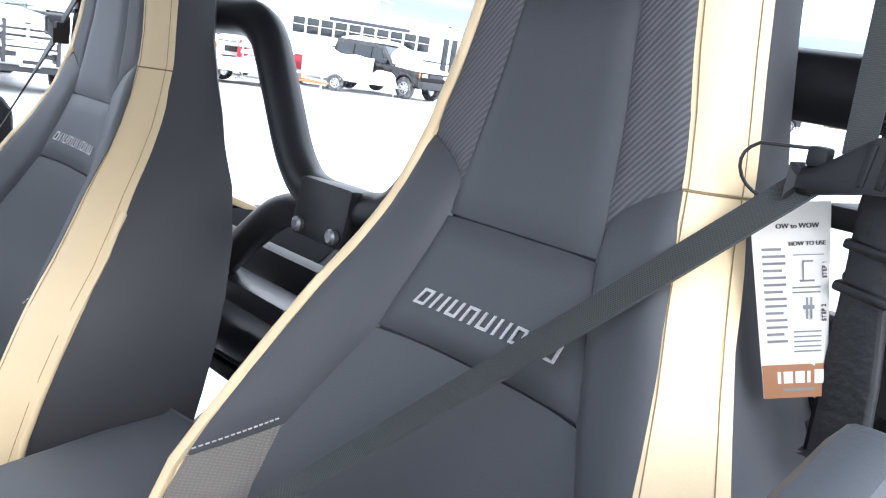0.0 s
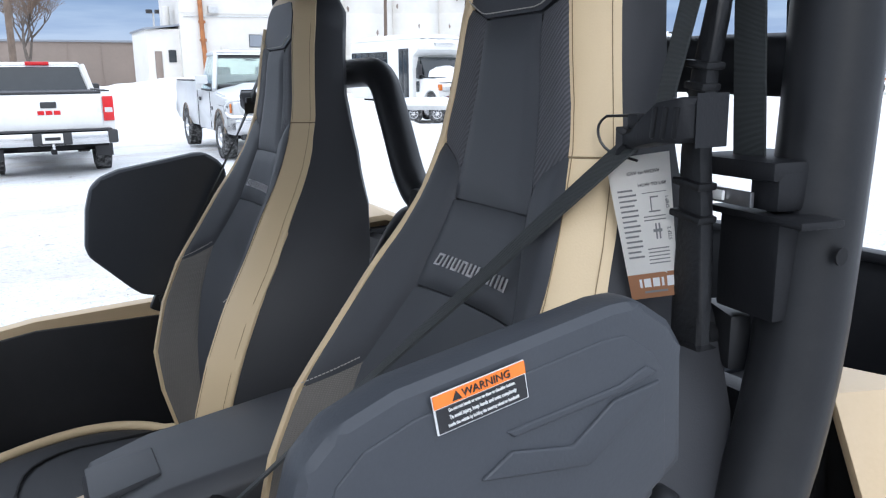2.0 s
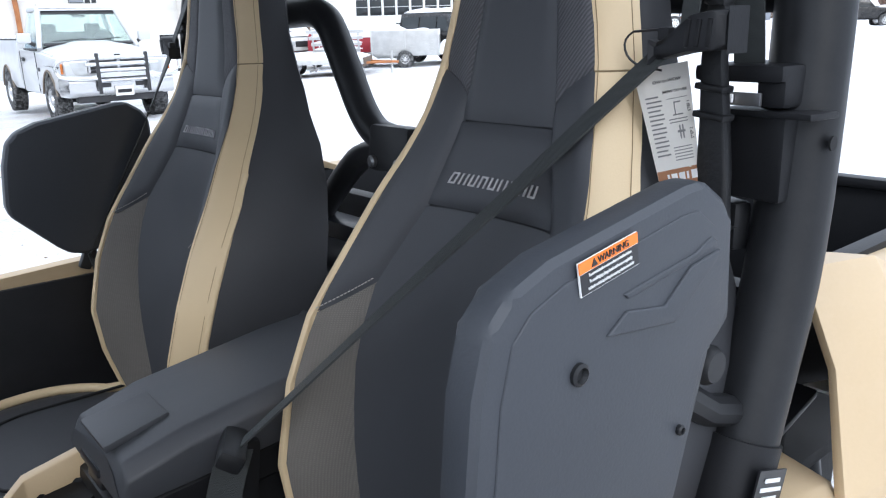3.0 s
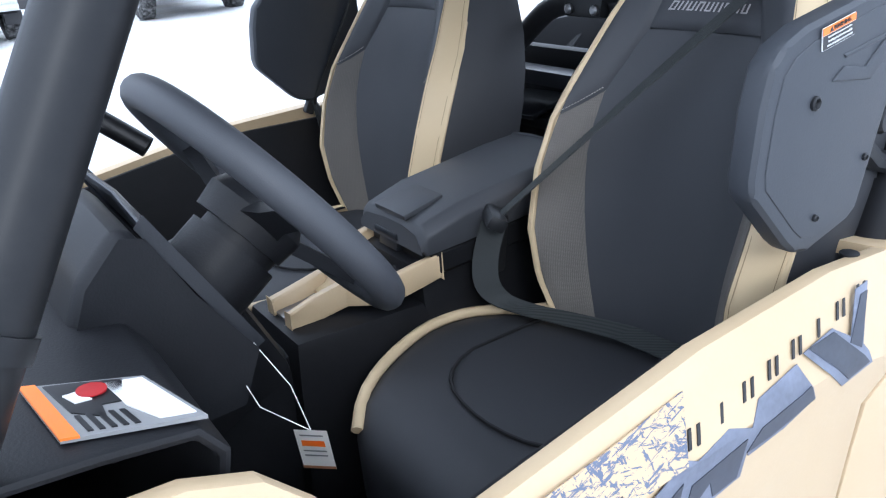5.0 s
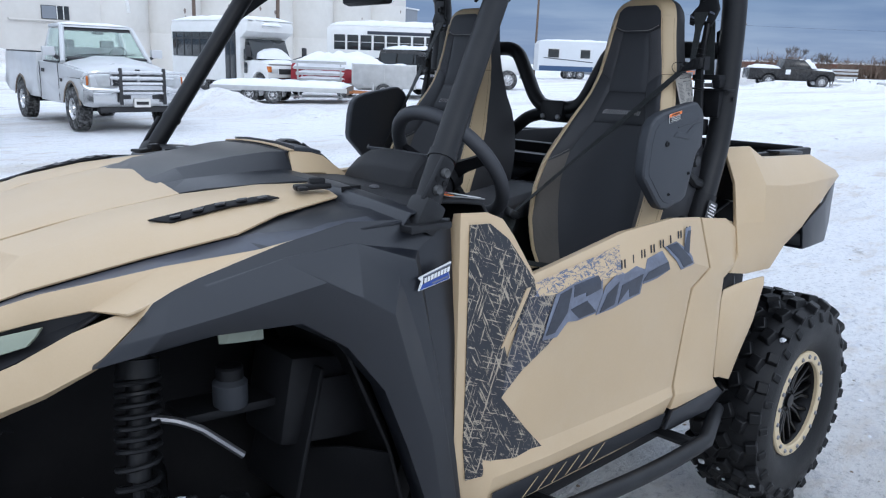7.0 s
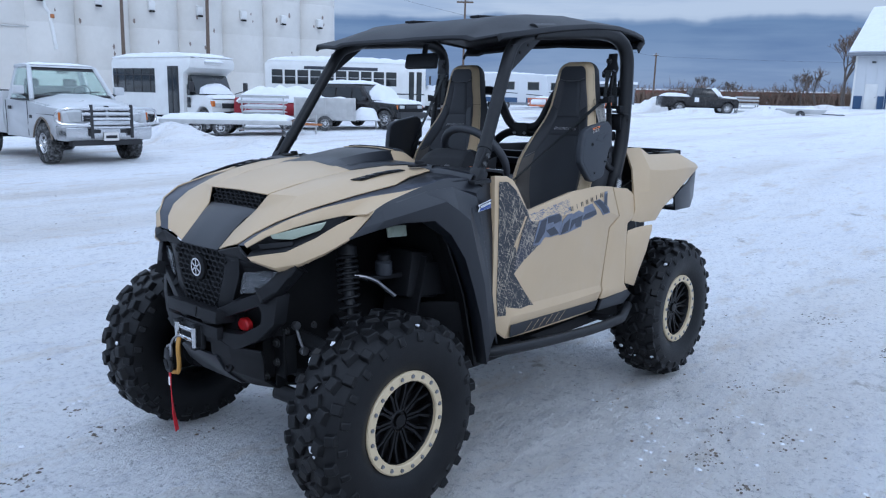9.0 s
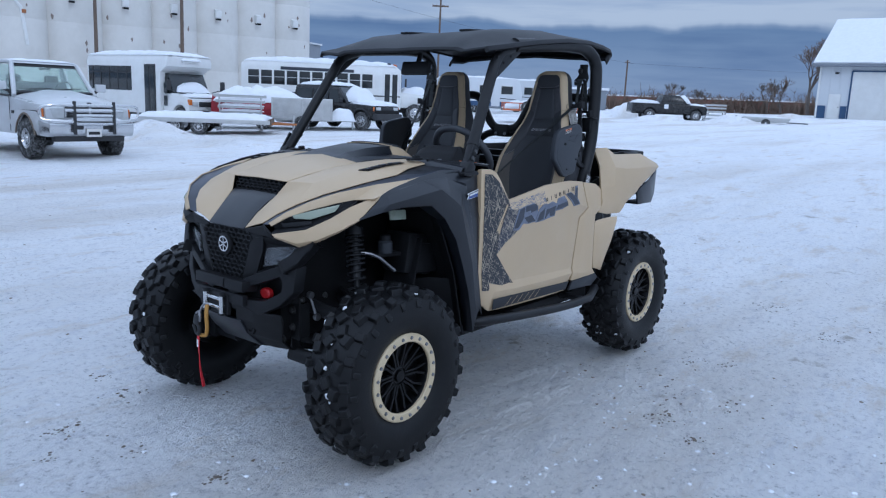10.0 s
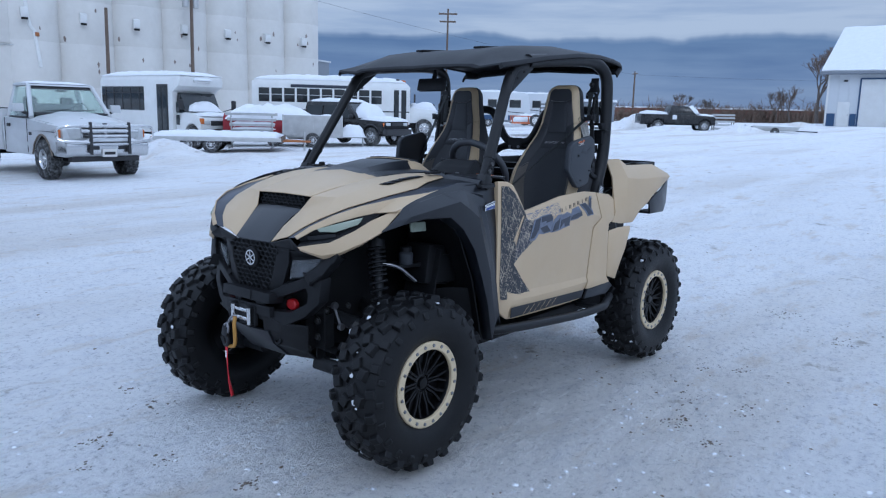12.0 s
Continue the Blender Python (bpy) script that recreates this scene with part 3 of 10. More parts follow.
    # headlight bezel and lower cheek
    bezel_low = [(-1.503, 0.330, 1.020), (-1.470, 0.395, 1.034), (-1.425, 0.458, 1.046), (-1.335, 0.518, 1.094), (-1.262, 0.548, 1.134), (-1.232, 0.562, 1.156)]
    bezel = [[(x + 0.012, y, z) for x, y, z in cheek_low[:5]] + [(-1.205, 0.60, 1.165)], [(x + 0.030, y - 0.012, (z + w) / 2) for (x, y, z), (_, _, w) in zip(bezel_low, cheek_low)], bezel_low]
    lamp = part("headlight", sheet([sided(r, s) for r in bezel], 0.005, 0.003), PLASTIC, UTV, "dark lamp recess with a pale light strip")
    strip = [[(-1.455, 0.410, 1.103), (-1.385, 0.480, 1.129), (-1.297, 0.535, 1.150)], [(-1.452, 0.413, 1.096), (-1.396, 0.478, 1.108), (-1.306, 0.533, 1.136)], [(-1.450, 0.416, 1.090), (-1.408, 0.474, 1.089), (-1.320, 0.529, 1.120)]]
    part("light_strip", sheet([sided(r, s) for r in strip], 0.014, 0.003), DRL, lamp, "pale yellowish daytime light strip")
    part("lamp_blade", sheet([sided(r, s) for r in ([(-1.478, 0.366, 1.066), (-1.440, 0.424, 1.076), (-1.400, 0.470, 1.082)], [(-1.474, 0.374, 1.050), (-1.440, 0.432, 1.058), (-1.404, 0.474, 1.068)])], 0.006, 0.002), PLASTIC, lamp)
    cheek = [[(-1.503, 0.330, 1.018), (-1.470, 0.395, 1.032), (-1.425, 0.458, 1.044), (-1.335, 0.518, 1.092), (-1.258, 0.550, 1.136), (-1.180, 0.610, 1.178)], [(-1.500, 0.345, 1.008), (-1.455, 0.430, 0.985), (-1.395, 0.495, 1.000), (-1.31, 0.550, 1.040), (-1.245, 0.600, 1.085), (-1.158, 0.648, 1.190)], [(-1.490, 0.330, 1.000), (-1.432, 0.425, 0.965), (-1.38, 0.480, 0.985), (-1.30, 0.530, 1.025), (-1.23, 0.580, 1.075), (-1.150, 0.640, 1.180)]]
    shell("lower_cheek", cheek, s, TAN, "tan cheek panel under the headlight", 0.006, 0.004)
    # round the grille
    fog = part("fog_lamp", sheet([sided(r, s) for r in ([(-1.470, 0.255, 0.945), (-1.440, 0.345, 0.958), (-1.405, 0.425, 0.962)], [(-1.478, 0.250, 0.905), (-1.448, 0.345, 0.915), (-1.412, 0.420, 0.935)], [(-1.478, 0.240, 0.858), (-1.450, 0.320, 0.878), (-1.425, 0.395, 0.905)])], 0.012, 0.004), HAZE_LENS, UTV, "clear low lamp lens with a bright reflector")
    part("reflector", sheet([sided(r, s) for r in ([(-1.445, 0.265, 0.937), (-1.415, 0.345, 0.950), (-1.385, 0.415, 0.955)], [(-1.452, 0.255, 0.868), (-1.425, 0.330, 0.885), (-1.40, 0.39, 0.910)])], 0.004), DARK_MIRROR, fog)
    part("lamp_housing", sheet([sided(r, s) for r in ([(-1.49, 0.20, 0.985), (-1.455, 0.33, 0.995), (-1.40, 0.45, 0.975)], [(-1.465, 0.215, 0.955), (-1.425, 0.345, 0.968), (-1.385, 0.44, 0.965)], [(-1.44, 0.21, 0.845), (-1.41, 0.33, 0.87), (-1.38, 0.43, 0.915)], [(-1.50, 0.20, 0.825), (-1.46, 0.34, 0.855), (-1.41, 0.45, 0.925)])], 0.006, 0.004), PLASTIC, UTV)


for side in (-1, 1):
    body_side(side)
    shell("cowl_panel", [[(-0.76, 0.28, 1.280), (-0.74, 0.44, 1.280), (-0.755, 0.575, 1.268), (-0.78, 0.668, 1.270)], [(-0.68, 0.32, 1.286), (-0.67, 0.46, 1.288), (-0.68, 0.58, 1.286), (-0.68, 0.682, 1.276)], [(-0.60, 0.32, 1.300), (-0.60, 0.46, 1.296), (-0.60, 0.58, 1.286), (-0.575, 0.696, 1.266)]], side, PLASTIC_BLUE, "dark cowl panel between hood and dashboard", 0.006, 0.004)

# dark nose panel, hood scoop and the raised dark cover behind it
def across(x, pairs):
    return [(x, y, z) for y, z in pairs] + [(x, -y, z) for y, z in pairs[::-1] if y]


part("nose_panel", sheet([across(-1.50, ((0.133, 1.018), (0.06, 1.016), (0, 1.016))), across(-1.44, ((0.137, 1.078), (0.06, 1.082), (0, 1.083))), across(-1.385, ((0.148, 1.127), (0.07, 1.130), (0, 1.132))), across(-1.335, ((0.165, 1.160), (0.08, 1.163), (0, 1.165)))], 0.005, 0.003), PLASTIC_BLUE, UTV, "dark grey nose panel under the hood scoop")
part("scoop_frame", sheet([across(-1.334, ((0.170, 1.160), (0.08, 1.163), (0, 1.165))), across(-1.27, ((0.17, 1.168), (0.08, 1.17), (0, 1.17))), across(-1.25, ((0.18, 1.21), (0.08, 1.21), (0, 1.21)))], 0.004), UNDER, UTV)
bm = fresh()
for row in range(4):
    for k in range(-5, 6):
        y, z = (k + 0.5 * (row % 2)) * 0.034, 1.172 + row * 0.013
        if abs(y) < 0.17:
            add_tube(bm, [(-1.325 + row * 0.006, y + 0.017 * math.cos(a), z + 0.009 * math.sin(a)) for a in [math.pi / 3 * i for i in range(7)]], 0.0022, 5, 0)
part("scoop_mesh", bm, PLASTIC, UTV, "black honeycomb mesh in the hood scoop")
part("hood_centre", sheet([across(-1.312, ((0.198, 1.222), (0.10, 1.224), (0, 1.226))), across(-1.20, ((0.215, 1.250), (0.10, 1.262), (0, 1.266))), across(-1.08, ((0.236, 1.275), (0.11, 1.290), (0, 1.296))), across(-0.93, ((0.250, 1.297), (0.12, 1.316), (0, 1.322)))], 0.005, 0.004), TAN, UTV, "tan middle of the hood")
part("hood_cover", sheet([across(-0.955, ((0.235, 1.293), (0.165, 1.303), (0.12, 1.311), (0, 1.314))), across(-0.88, ((0.262, 1.304), (0.172, 1.315), (0.125, 1.335), (0, 1.338))), across(-0.74, ((0.310, 1.313), (0.175, 1.321), (0.128, 1.354), (0, 1.356))), across(-0.655, ((0.340, 1.315), (0.186, 1.321), (0.146, 1.362), (0, 1.366))), across(-0.612, ((0.345, 1.311), (0.192, 1.316), (0.156, 1.362), (0, 1.367))), across(-0.600, ((0.345, 1.292), (0.190, 1.310), (0.154, 1.355), (0, 1.360)))], 0.006, 0.005), PLASTIC_BLUE, UTV, "raised dark grey plastic hood cover with a centre hump")
for s in (-1, 1):
    # no recess here: a black plate gives the vent opening its shade
    vent = part("hood_vent", sheet([sided(r, s) for r in ([(-1.062, 0.400, 1.278), (-0.93, 0.410, 1.2985), (-0.822, 0.424, 1.3075)], [(-1.028, 0.430, 1.2745), (-0.92, 0.442, 1.2955), (-0.808, 0.452, 1.305)])], 0.004, 0.001), UNDER, UTV, "narrow black plate standing for the shaded hood vent opening")
    for k in range(5):
        x = -1.015 + k * 0.044
        part("vent_rib", box((0.020, 0.024, 0.003), (x, s * (0.418 + k * 0.005), 1.2788 + 0.0268 * math.sin((k + 0.4) * 0.36)), (0, -9, s * 30)), PLASTIC_BLUE, vent)
    part("hood_clip", merged(box((0.080, 0.030, 0.012), (-0.715, s * 0.432, 1.317), (0, -2, s * 18), 0.005), box((0.034, 0.024, 0.020), (-0.700, s * 0.428, 1.325), (0, 0, s * 18), 0.006), box((0.020, 0.036, 0.008), (-0.745, s * 0.438, 1.316), (0, 0, s * 18), 0.003)), PLASTIC, UTV, "small black hood clip")


# ---- doors, rear panels, decals ----
def side_panels(s):
    def face(outline, y, thick, mat, name, parent=UTV, label="", round_by=0.006):
        return part(name, slab(outline, (0, s * y, 0), (1, 0, 0), (0, 0, 1), thick, round_by), mat, parent, label)

    top = [(-0.540, 1.282), (-0.462, 1.276), (-0.412, 1.256), (-0.372, 1.212), (-0.298, 1.113)]
    belt = [(-0.225, 1.124), (0.06, 1.170), (0.30, 1.180), (0.44, 1.167)]
    door = part("door", sheet([sided(r, s) for r in (
        [(x, 0.690, z - 0.004) for x, z in (*top, *belt)],
        [(x, 0.712, z) for x, z in (*top, *belt)],
        [(-0.553, 0.726, 1.12), (-0.475, 0.727, 1.11), (-0.435, 0.729, 1.10), (-0.395, 0.732, 1.085), (-0.335, 0.737, 1.07), (-0.24, 0.744, 1.065), (0.06, 0.748, 1.075), (0.30, 0.748, 1.065), (0.472, 0.740, 1.015)],
        [(-0.552, 0.726, 0.95), (-0.475, 0.727, 0.945), (-0.435, 0.728, 0.94), (-0.395, 0.729, 0.94), (-0.335, 0.731, 0.94), (-0.24, 0.733, 0.945), (0.06, 0.736, 0.955), (0.30, 0.737, 0.965), (0.385, 0.735, 0.965)],
        [(-0.550, 0.722, 0.76), (-0.48, 0.724, 0.735), (-0.44, 0.726, 0.72), (-0.40, 0.728, 0.71), (-0.335, 0.730, 0.70), (-0.24, 0.731, 0.69), (0.06, 0.733, 0.68), (0.24, 0.733, 0.675), (0.336, 0.731, 0.672)],
        [(-0.540, 0.718, 0.70), (-0.485, 0.722, 0.672), (-0.44, 0.742, 0.66), (-0.40, 0.743, 0.658), (-0.335, 0.744, 0.655), (-0.24, 0.745, 0.65), (0.06, 0.746, 0.645), (0.24, 0.745, 0.645), (0.330, 0.742, 0.645)],
        [(-0.520, 0.705, 0.640), (-0.50, 0.712, 0.595), (-0.455, 0.722, 0.560), (-0.40, 0.724, 0.556), (-0.335, 0.725, 0.553), (-0.24, 0.725, 0.550), (0.06, 0.725, 0.545), (0.20, 0.724, 0.545), (0.285, 0.720, 0.545)])], 0.03, 0.006), TAN, UTV, "tan moulded half door with torn-stroke graphics")
    # printed graphics on the door skin
    def skin_in(x, z):
        # the door skin leans in above its crease
        if z <= 1.070:
            return (1.070 - z) * 0.10
        top_z = 1.128 + (x + 0.24) * 0.14 if x < 0.06 else 1.170 + (x - 0.06) * 0.04
        return (z - 1.070) / (top_z - 1.070) * 0.036

    def skin(outline, y, mat, name, label=""):
        bm = slab(outline, (0, s * y, 0), (1, 0, 0), (0, 0, 1), 0.0012)
        bmesh.ops.bisect_plane(bm, geom=bm.verts[:] + bm.edges[:] + bm.faces[:], plane_co=(0, 0, 1.070), plane_no=(0, 0, 1))
        for v in bm.verts:
            v.co.y -= s * skin_in(v.co.x, v.co.z)
        return part(name, bm, mat, door, label)

    def wrap(rows, mat, name, label=""):
        return part(name, sheet([sided(r, s) for r in rows], 0.002), mat, door, label)

    wrap([[(-0.518, 0.7185, 1.256), (-0.458, 0.7185, 1.252), (-0.400, 0.7205, 1.212), (-0.310, 0.7245, 1.106)],
          [(-0.528, 0.7295, 1.12), (-0.475, 0.7305, 1.11), (-0.41, 0.7330, 1.095), (-0.318, 0.7395, 1.076)],
          [(-0.527, 0.7295, 0.965), (-0.48, 0.7300, 0.965), (-0.44, 0.7315, 0.968), (-0.413, 0.7325, 0.975)],
          [(-0.526, 0.7290, 0.90), (-0.48, 0.7295, 0.90), (-0.44, 0.7315, 0.90), (-0.385, 0.7325, 0.90)],
          [(-0.526, 0.7275, 0.846), (-0.48, 0.7290, 0.846), (-0.45, 0.7310, 0.846), (-0.413, 0.7320, 0.846)],
          [(-0.525, 0.7260, 0.76), (-0.47, 0.7280, 0.745), (-0.40, 0.7315, 0.735), (-0.325, 0.7330, 0.745)],
          [(-0.512, 0.7245, 0.672), (-0.45, 0.7330, 0.668), (-0.35, 0.7370, 0.668), (-0.245, 0.7360, 0.660)]], SCRATCH_DARK, "graphic_print", "dark torn-stroke graphic on the door front")
    wrap([[(-0.325, 0.7285, 1.095), (-0.24, 0.7275, 1.108), (-0.10, 0.7260, 1.125), (0.02, 0.7230, 1.142)],
          [(-0.340, 0.7395, 1.070), (-0.24, 0.7475, 1.065), (-0.10, 0.7500, 1.070), (0.0, 0.7510, 1.075)]], SCRATCH_LIGHT, "graphic_print", "pale slate torn-stroke graphic under the door top")
    wrap([[(-0.345, 0.7400, 1.072), (-0.27, 0.7460, 1.066), (-0.18, 0.7500, 1.067)],
          [(-0.375, 0.7355, 1.00), (-0.28, 0.7400, 1.005), (-0.20, 0.7430, 1.01)],
          [(-0.398, 0.7330, 0.945), (-0.32, 0.7350, 0.950), (-0.24, 0.7375, 0.958)],
          [(-0.412, 0.7325, 0.850), (-0.35, 0.7330, 0.895), (-0.26, 0.7350, 0.940)]], SCRATCH_HALF, "graphic_print", "dark torn-stroke graphic beside the lettering")
    wrap([[(-0.352, 0.7395, 1.095), (-0.338, 0.7395, 1.095)], [(-0.385, 0.7360, 1.03), (-0.372, 0.7360, 1.03)], [(-0.424, 0.7345, 0.968), (-0.416, 0.7345, 0.968)]], TAN, "graphic_line", "tan curved line in the door graphic")
    # slanted two-tone blocks of the printed side mark
    for tone, lift, outline in (
        (PALE_BLUE_PRINT, 0, [(-0.259, 1.067), (-0.197, 1.078), (-0.084, 1.089), (-0.069, 1.035), (-0.086, 0.985), (-0.158, 0.98), (-0.199, 0.985), (-0.234, 0.953), (-0.288, 0.957)]),
        (SLATE_PRINT, 1, [(-0.242, 1.065), (-0.201, 1.073), (-0.206, 1.01), (-0.244, 0.967), (-0.277, 0.966)]),
        (SLATE_PRINT, 1, [(-0.192, 1.076), (-0.09, 1.084), (-0.081, 1.049), (-0.139, 1.039), (-0.141, 1.051), (-0.189, 1.046)]),
        (SLATE_PRINT, 1, [(-0.196, 1.016), (-0.133, 1.027), (-0.087, 0.99), (-0.155, 0.985)]),
        (PALE_BLUE_PRINT, 0, [(-0.062, 1.052), (-0.009, 1.084), (0.018, 1.071), (0.072, 1.083), (0.111, 1.068), (0.105, 1.001), (0.046, 0.993), (-0.013, 0.983), (-0.085, 0.979)]),
        (SLATE_PRINT, 1, [(-0.049, 1.029), (-0.004, 1.054), (-0.01, 0.994), (-0.071, 0.982)]),
        (SLATE_PRINT, 1, [(0.012, 1.042), (0.103, 1.057), (0.096, 1.005), (0.055, 1.001), (0.045, 1.027), (0.005, 0.992)]),
        (PALE_BLUE_PRINT, 0, [(0.098, 1.055), (0.128, 1.093), (0.204, 1.104), (0.238, 1.048), (0.178, 1.032), (0.113, 1.027)]),
        (SLATE_PRINT, 1, [(0.107, 1.035), (0.129, 1.059), (0.221, 1.073), (0.235, 1.048), (0.155, 1.036)]),
        (PALE_BLUE_PRINT, 0, [(0.219, 1.111), (0.282, 1.119), (0.316, 1.098), (0.342, 1.147), (0.37, 1.15), (0.338, 1.082), (0.368, 1.044), (0.299, 1.037), (0.255, 1.077)]),
        (SLATE_PRINT, 1, [(0.23, 1.113), (0.283, 1.115), (0.358, 1.049), (0.31, 1.043)]),
        (SLATE_PRINT, 1, [(0.311, 1.092), (0.35, 1.139), (0.365, 1.14), (0.332, 1.079)])):
        skin(outline, 0.7495 + 0.0010 * lift, tone, "mark_block", "dark slate slanted shape" if lift else "pale slate slanted shape")
    for n in range(9):
        x, z = -0.026 + n * 0.0475, 1.088 + n * 0.0066
        for dx in ((-0.008, 0.006) if n % 4 != 2 else (-0.002,)):
            skin([(x + dx - 0.005, z - 0.010), (x + dx, z - 0.0095), (x + dx + 0.006, z + 0.010), (x + dx + 0.001, z + 0.0095)], 0.7490, BLACK_PRINT, "mark_bar")
    skin([(-0.44, 0.622), (-0.44, 0.566), (0.28, 0.555), (0.30, 0.600)], 0.7870, PLASTIC_BLUE, "sill_print", "dark graphic strip along the door sill")
    for n in range(6):
        x = -0.33 + 0.055 * n
        skin([(x, 0.566), (x + 0.003, 0.566), (x + 0.052, 0.606), (x + 0.049, 0.606)], 0.7890, TAN, "sill_line")
    part("door_catch", lathe(((0.012, 0), (0.012, 0.004), (0.007, 0.006), (0.0, 0.006)), pose(0.385, s * 0.690, 1.168, 0, 0, 0), 16), PLASTIC, door, "black push-button door catch")
    part("inner_liner", sheet([sided(r, s) for r in ([(-0.54, 0.685, 1.25), (-0.335, 0.685, 1.09), (0.06, 0.685, 1.15), (0.44, 0.685, 1.145)], [(-0.54, 0.665, 0.60), (-0.335, 0.665, 0.60), (0.06, 0.665, 0.60), (0.44, 0.665, 0.60)])], 0.012, 0.004), PLASTIC, door, "black inner door liner")
    # body behind the door
    rear = part("side_panel", sheet([sided(r, s) for r in (
        [(0.452, 0.590, 1.150), (0.53, 0.590, 1.140), (0.60, 0.590, 1.134), (0.72, 0.600, 1.120)],
        [(0.452, 0.690, 1.160), (0.53, 0.690, 1.148), (0.60, 0.690, 1.142), (0.69, 0.690, 1.122)],
        [(0.452, 0.712, 1.164), (0.53, 0.712, 1.154), (0.60, 0.712, 1.146), (0.672, 0.714, 1.105)],
        [(0.484, 0.740, 1.012), (0.54, 0.742, 1.010), (0.60, 0.742, 1.005), (0.655, 0.738, 1.000)],
        [(0.396, 0.736, 0.962), (0.48, 0.740, 0.962), (0.56, 0.742, 0.965), (0.575, 0.738, 0.965)],
        [(0.380, 0.736, 0.90), (0.46, 0.740, 0.895), (0.53, 0.744, 0.89), (0.56, 0.744, 0.885)],
        [(0.362, 0.735, 0.80), (0.45, 0.742, 0.80), (0.52, 0.750, 0.80), (0.545, 0.752, 0.80)],
        [(0.347, 0.733, 0.672), (0.45, 0.740, 0.660), (0.52, 0.746, 0.650), (0.56, 0.746, 0.645)],
        [(0.342, 0.743, 0.645), (0.45, 0.745, 0.630), (0.53, 0.746, 0.615), (0.60, 0.744, 0.605)],
        [(0.330, 0.738, 0.600), (0.45, 0.740, 0.585), (0.53, 0.738, 0.575), (0.62, 0.735, 0.570)])], 0.02, 0.005), TAN, UTV, "tan body panel behind the door")
    part("sill_print", slab([(0.335, 0.596), (0.30, 0.546), (0.56, 0.535), (0.64, 0.575), (0.60, 0.605)], (0, s * 0.738, 0), (1, 0, 0), (0, 0, 1), 0.016, 0.004), PLASTIC_BLUE, rear, "dark sill end with faint printed strokes")
    part("quarter_panel", sheet([sided(r, s) for r in (
        [(0.590, 0.735, 0.926), (0.68, 0.745, 0.936), (0.75, 0.752, 0.938), (0.822, 0.756, 0.936)],
        [(0.566, 0.742, 0.900), (0.66, 0.754, 0.910), (0.73, 0.762, 0.914), (0.808, 0.764, 0.912)],
        [(0.548, 0.752, 0.80), (0.62, 0.766, 0.80), (0.68, 0.772, 0.80), (0.745, 0.770, 0.80)],
        [(0.556, 0.748, 0.70), (0.60, 0.756, 0.70), (0.64, 0.762, 0.70), (0.690, 0.762, 0.70)],
        [(0.570, 0.745, 0.640), (0.60, 0.748, 0.635), (0.625, 0.752, 0.625), (0.655, 0.754, 0.615)])], 0.014, 0.006), TAN, UTV, "tan quarter panel ahead of the rear wheel")
    part("side_inlet", slab([(0.565, 0.905), (0.66, 0.935), (0.66, 0.995), (0.585, 0.962)], (0, s * 0.722, 0), (1, 0, 0), (0, 0, 1), 0.02, 0.004), UNDER, UTV, "dark side inlet")
    # rear fender
    part("rear_fender", sheet([sided(r, s) for r in (
        [(0.715, 0.560, 1.335), (0.80, 0.560, 1.340), (0.90, 0.560, 1.300), (1.05, 0.570, 1.296), (1.22, 0.585, 1.290), (1.46, 0.600, 1.235)],
        [(0.715, 0.625, 1.348), (0.80, 0.665, 1.353), (0.90, 0.672, 1.308), (1.05, 0.680, 1.308), (1.22, 0.690, 1.306), (1.49, 0.685, 1.232)],
        [(0.715, 0.672, 1.24), (0.80, 0.735, 1.235), (0.92, 0.750, 1.225), (1.06, 0.755, 1.222), (1.22, 0.752, 1.225), (1.495, 0.700, 1.210)],
        [(0.668, 0.715, 1.12), (0.79, 0.748, 1.12), (0.90, 0.760, 1.12), (1.03, 0.765, 1.13), (1.18, 0.765, 1.150), (1.42, 0.705, 1.178)],
        [(0.650, 0.740, 1.03), (0.78, 0.745, 1.02), (0.87, 0.755, 1.04), (0.97, 0.762, 1.065), (1.05, 0.765, 1.085), (1.10, 0.762, 1.105)],
        [(0.612, 0.740, 0.975), (0.72, 0.738, 0.955), (0.82, 0.742, 0.952), (0.868, 0.748, 0.952), (0.95, 0.752, 1.02), (1.07, 0.755, 1.07)])], 0.014, 0.008), TAN, UTV, "tan moulded rear fender with creases")
    part("fender_flare", sheet([sided(r, s) for r in (
        [(1.07, 0.758, 1.070), (1.12, 0.762, 1.100), (1.27, 0.745, 1.138), (1.42, 0.706, 1.176), (1.478, 0.695, 1.19)],
        [(1.10, 0.755, 0.985), (1.20, 0.752, 0.985), (1.34, 0.735, 0.980), (1.455, 0.70, 1.03), (1.475, 0.69, 1.10)],
        [(1.10, 0.640, 0.985), (1.20, 0.630, 0.985), (1.34, 0.62, 0.980), (1.44, 0.61, 1.03), (1.465, 0.61, 1.10)])], 0.012, 0.006), PLASTIC_BLUE, UTV, "black rear fender flare")
    part("side_step", merged(tube([(-0.56, s * 0.70, 0.52), (-0.50, s * 0.76, 0.525), (-0.10, s * 0.79, 0.500), (0.25, s * 0.80, 0.480), (0.60, s * 0.80, 0.490), (0.66, s * 0.72, 0.50)], 0.024), tube([(-0.2, s * 0.6, 0.48), (-0.2, s * 0.78, 0.50)], 0.018, 8), tube([(0.4, s * 0.6, 0.48), (0.4, s * 0.79, 0.485)], 0.018, 8)), STEEL_BLACK, UTV, "black tubular side step")
    # dealer plate as plain shapes
    if s < 0:
        def printed(name, outline, lift, mat, parent=UTV, label=""):
            return part(name, slab(outline, (-0.625, -0.7290 - lift, 1.165), (1, 0.12, 0), (0, 0.02, 1), 0.003), mat, parent, label)

